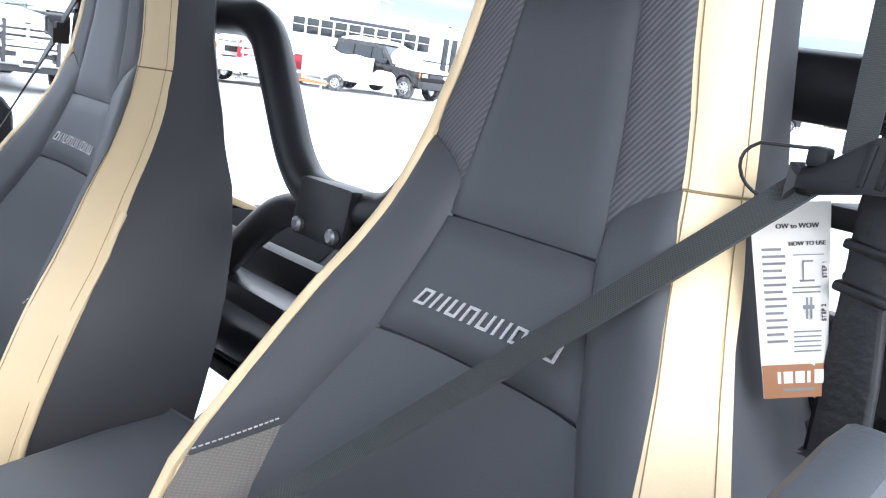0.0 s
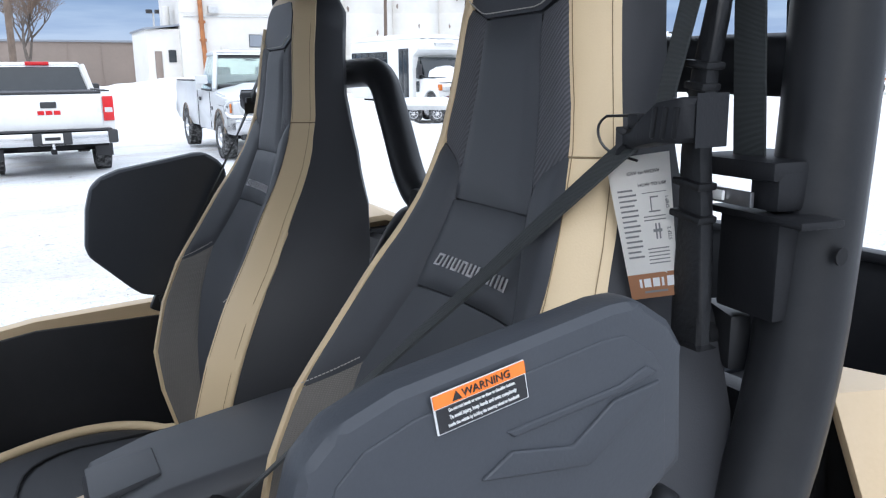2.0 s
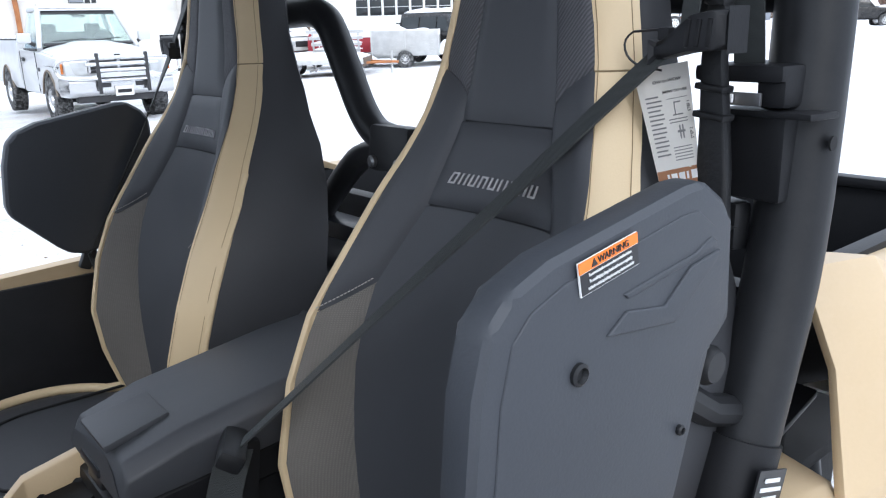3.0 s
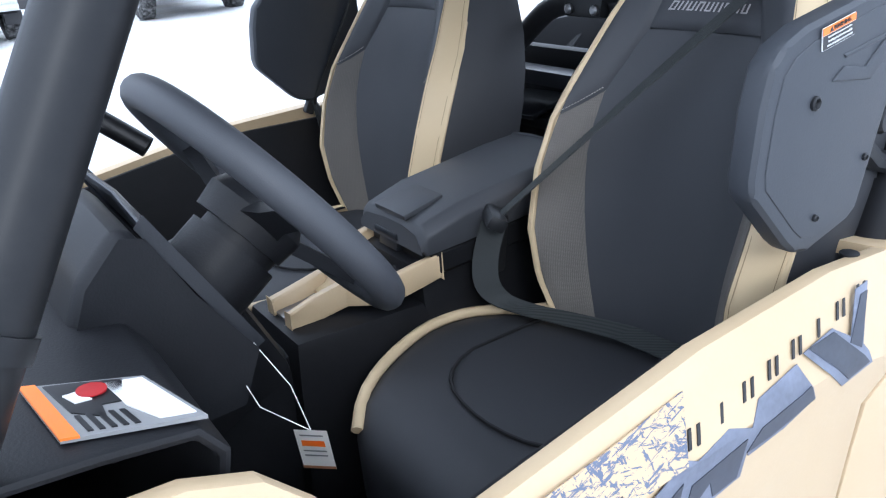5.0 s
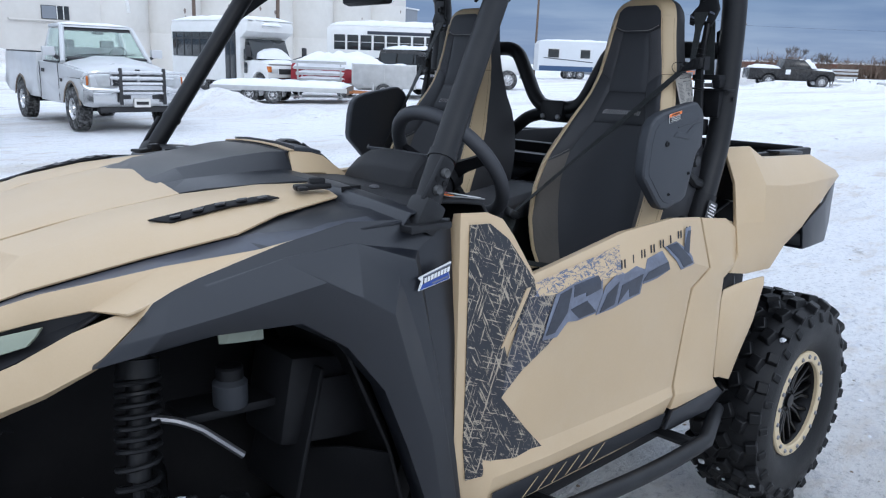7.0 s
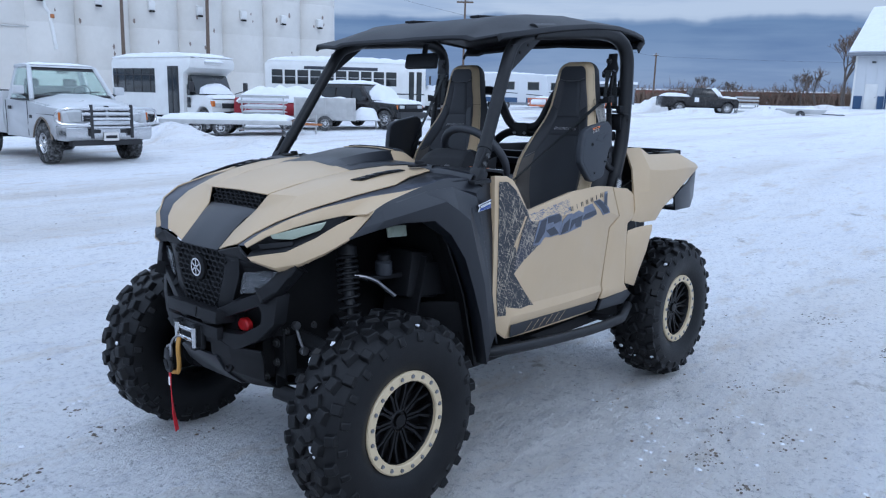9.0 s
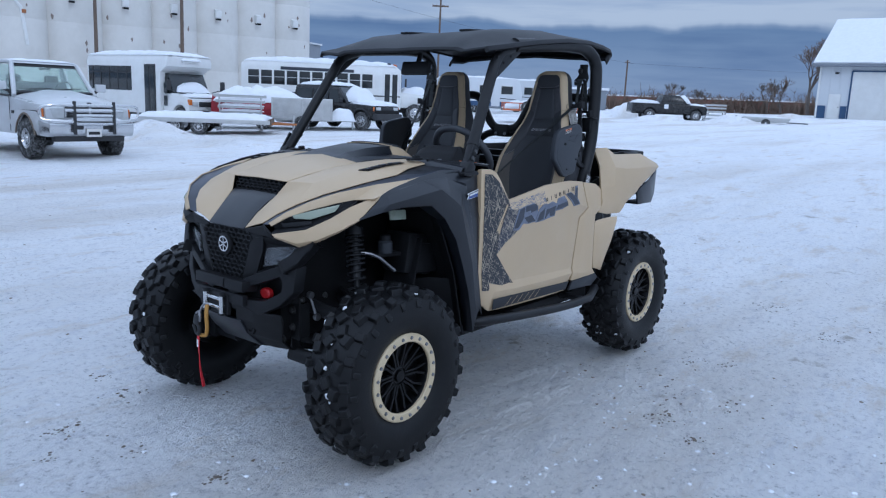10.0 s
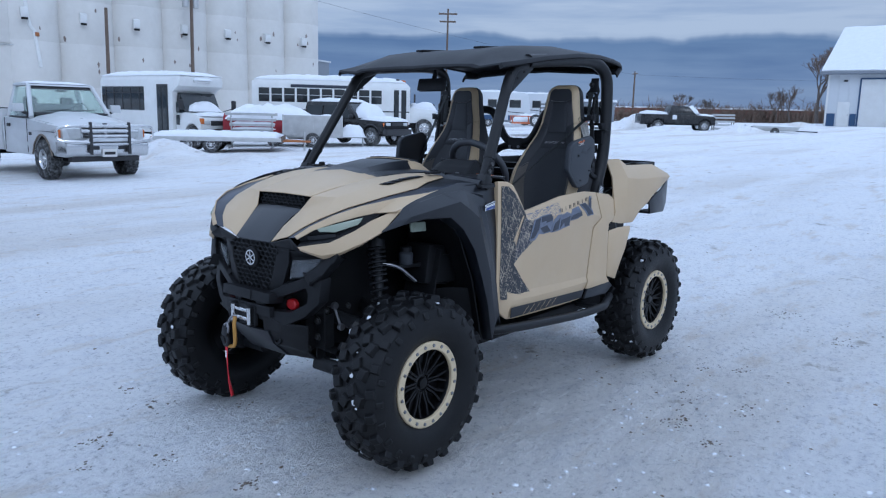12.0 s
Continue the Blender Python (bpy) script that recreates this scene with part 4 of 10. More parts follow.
        plate = printed("dealer_sticker", [(-0.048, -0.020), (0.046, -0.012), (0.043, 0.003), (0.050, 0.023), (-0.043, 0.008), (-0.048, 0.006), (-0.039, -0.002)], 0, WHITE_PRINT, UTV, "small white and blue dealer sticker")
        printed("sticker_band", [(-0.044, -0.018), (0.043, -0.011), (0.041, 0.001), (0.043, 0.008), (-0.034, -0.004)], 0.0012, BLUE_PRINT, plate)
        printed("sticker_band", [(-0.034, 0.003), (0.045, 0.013), (0.047, 0.020), (-0.036, 0.007)], 0.0012, PALE_BLUE_PRINT, plate)
        for k in range(8):
            x, z = -0.030 + k * 0.0098, -0.0005 + k * 0.0014
            printed("mark_bar", [(x - 0.0042, z - 0.0055), (x + 0.0030, z - 0.0045), (x + 0.0042, z + 0.0055), (x - 0.0030, z + 0.0045)], 0.0026, WHITE_PRINT, plate)
        printed("sticker_band", [(-0.036, -0.007), (0.041, 0.004), (0.043, 0.017), (-0.034, 0.005)], 0.0018, BLACK_PRINT, plate)
        printed("mark_bar", [(-0.010, -0.012), (0.038, -0.007), (0.038, -0.004), (-0.010, -0.009)], 0.0022, PALE_BLUE_PRINT, plate)


for side in (-1, 1):
    side_panels(side)


# ---- wheels ----
def wheel(at, s, turn):
    """Knobbly tyre, black spoked rim, tan bead ring with bolts. The outer face looks along s * y."""
    hub = new("wheel")
    hub.parent = UTV
    hub.matrix_world = pose(*at, 0, 0, turn) @ pose(0, 0, 0, 90 if s < 0 else -90, 0, 0)
    bpy.context.view_layer.update()
    return hub


def wheel_parts():
    R, W, rim = 0.382, 0.125, 0.195
    prof = [(rim, 0.100), (rim + 0.02, 0.113), (0.25, 0.132), (0.315, 0.136), (0.358, 0.124), (0.378, 0.090), (0.385, 0.04), (0.386, 0), (0.385, -0.04), (0.378, -0.090), (0.358, -0.124), (0.315, -0.136), (0.25, -0.132), (rim + 0.02, -0.113), (rim, -0.100)]
    bm = fresh()
    add_lathe(bm, prof, sides=56, closed=True)
    rnd = random.Random(5)
    count = 22
    lugs = []
    for k in range(count):
        for half in (-1, 1):
            a = 2 * math.pi * (k + (0.5 if half > 0 else 0)) / count
            # a bent lug near the middle, a shoulder lug, a side biter and a sidewall rib
            for kind, (z0, lean) in enumerate(((0.020, 0.45), (0.064, -0.25), (0.103, 0.1))):
                lugs.append((kind, Matrix.Rotation(a + (0.09 if kind == 1 else 0), 4, "Z") @ Matrix.Translation((0.385 if kind < 2 else 0.367, 0, half * z0 * 1.06)) @ Matrix.Rotation(half * (0 if kind < 2 else -0.5), 4, "Y") @ Matrix.Rotation(half * lean + rnd.uniform(-0.05, 0.05), 4, "X")))
            lugs.append((3, Matrix.Rotation(a + 0.14, 4, "Z") @ Matrix.Translation((0.332, 0, half * 0.128)) @ Matrix.Rotation(half * -1.2, 4, "Y")))
    tyre = bm
    bm = fresh()
    add_lathe(bm, [(0.186, 0.098), (0.178, 0.104), (0.160, 0.096), (0.152, 0.080), (0.150, -0.08), (0.186, -0.10), (0.190, -0.09), (0.165, -0.07), (0.165, 0.07), (0.188, 0.09)], sides=48, closed=True)
    add_lathe(bm, [(0.0, 0.040), (0.150, 0.034), (0.150, 0.026), (0.0, 0.030)], sides=32)
    barrel = bm
    bm = fresh()
    for k in range(10):
        a = 2 * math.pi * k / 10
        for d in (-0.075, 0.075):
            add_tube(bm, [(0.040 * math.cos(a + d * 2.5), 0.040 * math.sin(a + d * 2.5), 0.062), (0.100 * math.cos(a + d), 0.100 * math.sin(a + d), 0.066), (0.152 * math.cos(a + d * 2.1), 0.152 * math.sin(a + d * 2.1), 0.078)], 0.0088, 6, 1, True, 1.3)
    spokes = bm
    cap = lathe(((0.046, 0.045), (0.046, 0.066), (0.036, 0.074), (0.033, 0.068), (0.026, 0.068), (0.024, 0.080), (0.0, 0.082)), sides=24)
    ring = lathe(((0.152, 0.098), (0.152, 0.110), (0.156, 0.114), (0.184, 0.114), (0.189, 0.109), (0.189, 0.098)), sides=56, closed=True)
    bolt = lathe(((0.0085, 0), (0.0085, 0.003), (0.0065, 0.007), (0.0, 0.007)), sides=10)
    for b in (barrel, spokes, cap, ring):
        bmesh.ops.scale(b, vec=(1.055, 1.055, 1.0), verts=b.verts)
    return tyre, barrel, spokes, cap, ring, bolt, lugs


def lathe_mesh(bm, name, mat, angle=34):
    bmesh.ops.recalc_face_normals(bm, faces=bm.faces)
    me = bpy.data.meshes.new(name)
    bm.to_mesh(me)
    bm.free()
    me.materials.append(mat)
    finish(me, angle)
    return me


tyre, barrel, spokes, cap, ring, bolt, lugs = wheel_parts()
WHEEL_MESH = {"tyre": lathe_mesh(tyre, "tyre", RUBBER, 30), "rim": lathe_mesh(barrel, "rim", RIM_BLACK), "spokes": lathe_mesh(spokes, "spokes", RIM_BLACK, 50), "hub_cap": lathe_mesh(cap, "hub_cap", RIM_BLACK), "bead_ring": lathe_mesh(ring, "bead_ring", RING_TAN)}
BOLT_MESH = lathe_mesh(bolt, "ring_bolt", GREY_METAL)


def lug_mesh(high, long_, wide, top=0.78):
    bm = fresh()
    for v in bmesh.ops.create_cube(bm, size=1.0)["verts"]:
        t = top if v.co.x > 0 else 1.1
        v.co = Vector((v.co.x * high, v.co.y * long_ * t, v.co.z * wide * t))
    soften(bm, 0.003, 1)
    return lathe_mesh(bm, "tread_block", RUBBER, 30)


LUG_MESH = [lug_mesh(0.032, 0.060, 0.050), lug_mesh(0.035, 0.058, 0.048), lug_mesh(0.042, 0.044, 0.046), lug_mesh(0.020, 0.035, 0.045, 0.7)]
def clump_mesh(seed):
    bm = fresh()
    bmesh.ops.create_icosphere(bm, subdivisions=2, radius=1.0)
    for v in bm.verts:
        v.co *= 1 + 0.45 * noise.noise(v.co * 1.7 + Vector((seed, 0, 0)))
    return lathe_mesh(bm, "snow_clump", CLEAN_CLUMP, 60)


CLEAN_CLUMP = material("caked_snow", (0.80, 0.81, 0.84), 0.7, spread=0.06, scale=30, fine=200, bump=0.5, bump_far=0.004, spec=0.3)
CLUMPS = [clump_mesh(k) for k in range(3)]
clump_rnd = random.Random(8)
TYRE_RADIUS = 0.402
for at, s, turn in (((-1.145, -0.685, TYRE_RADIUS), -1, 0.0), ((1.15, -0.685, TYRE_RADIUS), -1, 0.0), ((-1.145, 0.735, TYRE_RADIUS), 1, 0.0), ((1.15, 0.715, TYRE_RADIUS), 1, 0.0)):
    hub = wheel(at, s, turn)
    hub["label"] = "knobbly black tyre on a spoked black rim with a tan bolted ring"
    for name, me in WHEEL_MESH.items():
        o = new(name, me)
        o.parent = hub
    for k in range(20):
        a = 2 * math.pi * (k + 0.5) / 20
        o = new("ring_bolt", BOLT_MESH)
        o.parent = hub
        o.location = (0.1800 * math.cos(a), 0.1800 * math.sin(a), 0.1125)
    for kind, m in lugs:
        o = new("tread_block", LUG_MESH[kind])
        o.parent = hub
        o.matrix_local = m
    # caked snow between the blocks
    for k in range(20):
        a, z, h = clump_rnd.uniform(0, 2 * math.pi), clump_rnd.uniform(-0.11, 0.12), clump_rnd.uniform(0.005, 0.012) + 0.010 * clump_rnd.random() ** 3
        o = new("snow_clump", CLUMPS[k % 3])
        o.parent = hub
        r = 0.391 if z < 0.085 else 0.372
        o.matrix_local = Matrix.Rotation(a, 4, "Z") @ Matrix.Translation((r, 0, z)) @ Matrix.Diagonal((h * 0.5, h * clump_rnd.uniform(0.8, 1.6), h, 1))


# ---- roll cage and roof ----
for s in (-1, 1):
    post = part("front_pillar", tube([(-0.622, s * 0.678, 1.262), (-0.567, s * 0.661, 1.35), (-0.330, s * 0.594, 1.738), (-0.275, s * 0.582, 1.825), (-0.20, s * 0.585, 1.872), (-0.05, s * 0.595, 1.905)], 0.028, 16, 2), STEEL_BLACK, UTV, "black steel front roof pillar")
    part("pillar_foot", merged(box((0.062, 0.058, 0.07), (-0.612, s * 0.676, 1.280), (0, 31, 0), 0.014), box((0.11, 0.07, 0.016), (-0.622, s * 0.682, 1.262), (0, 0, 0), 0.006)), STEEL_BLACK, post, "black clamped pillar foot")
    turned = pose(-0.5825, s * 0.688, 1.349, 0, 31.4, 0) @ pose(0, 0, 0, 0, 0, 0)
    part("bolt_plate", shifted(soften(slab([(-0.021, -0.050), (0.019, -0.052), (0.020, 0.046), (-0.018, 0.048)], (0, 0, 0), (1, 0, 0), (0, 0, 1), 0.012), 0.004), turned), PLASTIC, post, "black recessed bolt plate")
    for dz, r in ((0.019, 0.0105), (-0.019, 0.0105)):
        part("bolt", shifted(lathe(((r, 0), (r, 0.006), (r * 0.8, 0.010), (r * 0.5, 0.008), (0, 0.008)), pose(0, s * 0.006, dz, 90 if s < 0 else -90, 0, 0), 14), turned), BOLT_STEEL, post, "dull grey steel bolt head")
    for dx in (-0.010, 0.012):
        part("bolt_hole", shifted(lathe(((0.006, 0), (0.006, 0.008), (0.0, 0.008)), pose(dx, s * 0.0, 0.001, 90 if s < 0 else -90, 0, 0), 10), turned), UNDER, post)
    part("collar", tube([(-0.545, s * 0.655, 1.386), (-0.536, s * 0.652, 1.400)], 0.031, 16, 0), STEEL_BLACK, post)
    gus = part("gusset", slab([(-0.330, 1.70), (-0.310, 1.715), (-0.085, 1.868), (-0.085, 1.885), (-0.30, 1.83)], (0, s * 0.598, 0), (1, 0, 0), (0, 0, 1), 0.02, 0.005), STEEL_BLACK, UTV, "black perforated roof gusset")
    for x, z in ((-0.30, 1.752), (-0.25, 1.80), (-0.19, 1.835)):
        part("rivet", lathe(((0.007, 0), (0.007, 0.003), (0, 0.004)), pose(x, s * 0.608, z, 90 if s < 0 else -90, 0, 0), 10), UNDER, gus)
    rear_post = part("rear_pillar", tube([(0.525, s * 0.652, 1.120), (0.572, s * 0.652, 1.250), (0.618, s * 0.652, 1.38), (0.634, s * 0.650, 1.55), (0.648, s * 0.645, 1.72), (0.645, s * 0.640, 1.86), (0.55, s * 0.625, 1.925), (0.40, s * 0.612, 1.935), (0.10, s * 0.605, 1.915), (-0.15, s * 0.600, 1.895)], 0.036, 18, 2), STEEL_BLACK, UTV, "black steel rear roof pillar")
    part("weld_collar", tube([(0.527, s * 0.652, 1.130), (0.557, s * 0.652, 1.215)], 0.040, 18, 0), PLASTIC, rear_post, "black collar with a printed label")
    part("base_label", shifted(slab([(-0.028, -0.028), (0.028, -0.028), (0.028, 0.028), (-0.028, 0.028)], (0, 0, 0), (1, 0, 0), (0, 0, 1), 0.002), pose(0.536, s * 0.6935, 1.172, 0, 20, 0)), BLACK_PRINT, rear_post, "black label with white bars")
    for k in range(5):
        part("label_bar", shifted(box((0.042 if k % 2 else 0.03, 0.001, 0.004)), pose(0.536, s * 0.6955, 1.172, 0, 20, 0) @ pose(0, 0, 0.018 - k * 0.009)), WHITE_PRINT, rear_post)
    part("post_hole", lathe(((0.007, 0), (0.007, 0.002), (0, 0.002)), pose(0.612, s * 0.6875, 1.503, 90 if s < 0 else -90, 0, 0), 12), UNDER, rear_post)

part("cross_bar", tube([(0.645, 0.62, 1.645), (0.645, 0.34, 1.655), (0.645, 0.220, 1.655), (0.645, 0.172, 1.575), (0.645, 0.105, 1.455), (0.645, 0.03, 1.440), (0.645, -0.03, 1.440), (0.645, -0.105, 1.455), (0.645, -0.172, 1.575), (0.645, -0.220, 1.655), (0.645, -0.34, 1.655), (0.645, -0.62, 1.645)], 0.0265, 14, 3), STEEL_BLACK, UTV, "black steel bar dipping between the seats")
clamp = part("bar_clamp", box((0.062, 0.105, 0.075), (0.642, 0.01, 1.430), (0, 8, 0), 0.008), STEEL_BLACK, UTV, "black bolted bar clamp")
for dy in (-0.028, 0.042):
    part("bolt", lathe(((0.010, 0), (0.010, 0.006), (0.006, 0.009), (0, 0.009)), pose(0.608, dy, 1.412, 0, -90, 0), 12), GREY_METAL, clamp)
for s in (-1, 1):
    part("brace_bar", tube([(0.650, s * 0.02, 1.420), (0.655, s * 0.12, 1.415), (0.662, s * 0.20, 1.380), (0.69, s * 0.46, 1.17), (0.70, s * 0.60, 1.03)], 0.024, 12, 2), STEEL_BLACK, UTV, "black steel diagonal brace")
part("rear_plate", box((0.060, 1.10, 0.035), (0.690, 0, 1.245), (0, 0, 0), 0.006), PLASTIC_BLUE, UTV, "dark cross member behind the seats")
part("rear_plate", box((0.050, 1.10, 0.030), (0.71, 0, 1.13), (0, 0, 0), 0.006), PLASTIC_BLUE, UTV, "dark cross member behind the seats")

# moulded roof: front visor, raised middle, drooping rear lip
def roof_row(x, edge, y_edge, crown, y_crown, mid):
    half = [(y_edge, edge), (y_edge - 0.012, edge + 0.022), (y_crown + 0.05, crown - 0.012), (y_crown, crown), (y_crown - 0.10, crown + 0.004), (0.10, mid), (0.0, mid - 0.003)]
    return across(x, half)


rows = [roof_row(-0.405, 1.838, 0.610, 1.858, 0.40, 1.862), roof_row(-0.395, 1.850, 0.622, 1.872, 0.42, 1.878), roof_row(-0.30, 1.864, 0.640, 1.920, 0.40, 1.925), roof_row(-0.16, 1.886, 0.648, 1.968, 0.42, 1.972), roof_row(0.02, 1.912, 0.652, 1.996, 0.44, 1.995), roof_row(0.30, 1.942, 0.655, 2.012, 0.46, 2.004), roof_row(0.55, 1.950, 0.655, 2.004, 0.46, 1.998), roof_row(0.72, 1.938, 0.650, 1.975, 0.46, 1.985), roof_row(0.845, 1.925, 0.632, 1.945, 0.45, 1.955), roof_row(0.875, 1.905, 0.620, 1.918, 0.45, 1.93), roof_row(0.815, 1.850, 0.615, 1.88, 0.45, 1.90)]
part("roof", sheet(rows, 0.016, 0.008), ROOF_PLASTIC, UTV, "dark grey moulded plastic roof with shallow ribs")
for y in (-0.22, 0.22):
    part("roof_rib", sheet([[(x, y - w, z + 0.010) for x, z, w in ((-0.10, 1.985, 0.03), (0.25, 2.004, 0.05), (0.66, 1.992, 0.05))], [(x, y + w, z + 0.010) for x, z, w in ((-0.10, 1.985, 0.03), (0.25, 2.004, 0.05), (0.66, 1.992, 0.05))]], 0.012, 0.004), ROOF_PLASTIC, UTV)
mirror = part("mirror", merged(box((0.035, 0.20, 0.075), (-0.235, 0.0, 1.778), (0, 14, 0), 0.014), tube([(-0.22, 0, 1.80), (-0.20, 0, 1.86)], 0.014, 8, 0)), PLASTIC, UTV, "black rear-view mirror under the roof")
part("mirror_glass", box((0.004, 0.185, 0.062), (-0.216, 0.0, 1.775), (0, 14, 0), 0.001), glass("mirror_glass", (0.7, 0.72, 0.75)), mirror)
mirror_bsdf = bpy.data.materials["mirror_glass"].node_tree.nodes["Principled BSDF"]
mirror_bsdf.inputs["Metallic"].default_value = 1.0


# ---- seats ----
def bend(z, stops):
    for (a, va), (b, vb) in zip(stops, stops[1:]):
        if z <= b:
            t = max(0.0, (z - a) / (b - a))
            return va + (vb - va) * t
    return stops[-1][1]


FACE_X = ((0.86, 0.412), (0.90, 0.422), (1.0, 0.442), (1.1, 0.458), (1.30, 0.495), (1.43, 0.524), (1.50, 0.543), (1.60, 0.560), (1.68, 0.568), (1.75, 0.580), (1.772, 0.590), (1.783, 0.604))
INNER = ((0.86, 0.125), (0.90, 0.160), (0.98, 0.182), (1.08, 0.192), (1.18, 0.200), (1.26, 0.195), (1.34, 0.176), (1.42, 0.152), (1.48, 0.129), (1.53, 0.115), (1.58, 0.106), (1.63, 0.094), (1.68, 0.085), (1.72, 0.078), (1.745, 0.075), (1.765, 0.068), (1.783, 0.040))
OUTER = ((0.86, 0.165), (0.90, 0.205), (0.98, 0.228), (1.08, 0.238), (1.18, 0.246), (1.26, 0.242), (1.33, 0.226), (1.40, 0.193), (1.46, 0.163), (1.53, 0.143), (1.58, 0.136), (1.63, 0.127), (1.68, 0.119), (1.72, 0.113), (1.75, 0.104), (1.765, 0.093), (1.775, 0.078), (1.783, 0.055))
WRAP = ((0.86, 0.040), (1.46, 0.040), (1.60, 0.026), (1.80, 0.026))
DEPTH = ((0.86, 0.15), (1.40, 0.15), (1.60, 0.092), (1.80, 0.085))
BOLSTER = ((0.86, 0.030), (0.90, 0.055), (1.0, 0.100), (1.08, 0.120), (1.18, 0.112), (1.26, 0.094), (1.33, 0.066), (1.40, 0.042), (1.45, 0.022), (1.50, 0.009), (1.56, 0.0), (1.8, 0.0))


def seat_point(a, z, proud=0.0):
    """A point of the seat's front: a runs from -1 to 1 across it, the stripes lie beyond 0.75."""
    w, o, x, b = bend(z, INNER), bend(z, OUTER), bend(z, FACE_X), bend(z, BOLSTER)
    k = abs(a)
    if k <= 0.75:
        t = k / 0.75
        return Vector((x - b * t ** 3.0 - proud, math.copysign(w * t, a), z))
    t = (k - 0.75) / 0.25
    return Vector((x - b + bend(z, WRAP) * t ** 1.6 - proud * (1 - t), math.copysign(w + (o - w) * t + proud * t, a), z))


def seat_patch(a0, a1, z0, z1, proud, nu=8, nz=14, thick=0.004, low=None, high=None):
    """A sewn panel on the seat's front; low and high bend its lower and upper edge."""
    rows = []
    for j in range(nz + 1):
        row = []
        for i in range(nu + 1):
            a = a0 + (a1 - a0) * i / nu
            zl = z0 + (low(a) if low else 0)
            zh = z1 + (high(a) if high else 0)
            row.append(seat_point(a, zl + (zh - zl) * j / nz, proud))
        rows.append(row)
    return sheet(rows, thick)


def seam_line(points, radius=0.0014, proud=0.0030):
    return tube([seat_point(a, z, proud) for a, z in points], radius, 6, 0)


SPINE = ((0.86, 0.50), (1.05, 0.545), (1.20, 0.585), (1.308, 0.590), (1.355, 0.535), (1.398, 0.470), (1.495, 0.418), (1.677, 0.410), (1.80, 0.41))
SHOULDER_LOW, SHOULDER_TIP = 1.553, 1.512


def seat_area(k, low, high, proud=0.003, puff=0.004, nu=8, nz=14, thick=0.004):
    """A padded panel between the spine seam and the tan stripe; low and high give its ends for u = 0 (spine) to 1 (stripe)."""
    rows = []
    for j in range(nz + 1):
        row = []
        for i in range(nu + 1):
            u, v = i / nu, j / nz
            z = low(u) + (high(u) - low(u)) * v
            s0 = bend(z, SPINE)
            full = (1 - abs(2 * u - 1) ** 4) * (1 - abs(2 * v - 1) ** 6)
            row.append(seat_point(k * (s0 + (0.75 - s0) * u), z, proud + puff * full - 0.003 * (full < 0.02)))
        rows.append(row)
    return sheet(rows, thick)


def spine_area(z0, z1, proud=0.0035, puff=0.003, nu=12, nz=10, thick=0.004):
    rows = []
    for j in range(nz + 1):
        z = z0 + (z1 - z0) * j / nz
        row = []
        for i in range(nu + 1):
            u = 2 * i / nu - 1
            full = (1 - abs(u) ** 8) * (1 - abs(2 * j / nz - 1) ** 10)
            row.append(seat_point(u * bend(z, SPINE), z, proud + puff * full - 0.0025 * (full < 0.02)))
        rows.append(row)
    return sheet(rows, thick)


def stitched_mark(sub, n, a, b, z0, z1):
    """One plain stitched figure of slanted strokes."""
    def at(u, v):
        return seat_point(a + (b - a) * u - 0.030 * v, z0 + (z1 - z0) * v, 0.0112)

    def stroke(u0, v0, u1, v1):
        return sheet([[at(u0, v0), at(u1, v0)], [at(u0, v1), at(u1, v1)]], 0.0014)

    strokes = [(0.0, 0.0, 0.16, 1.0), (0.62, 0.0, 0.78, 1.0)]
    if n % 2 == 0:
        strokes += [(0.16, 0.0, 0.62, 0.16)]
    if n % 3 == 0:
        strokes += [(0.16, 0.84, 0.62, 1.0)]
    sub("stitched_mark", merged(*[stroke(*q) for q in strokes]), SILVER_THREAD)


SEAT_X, SEAT_Z = -0.056, 0.018


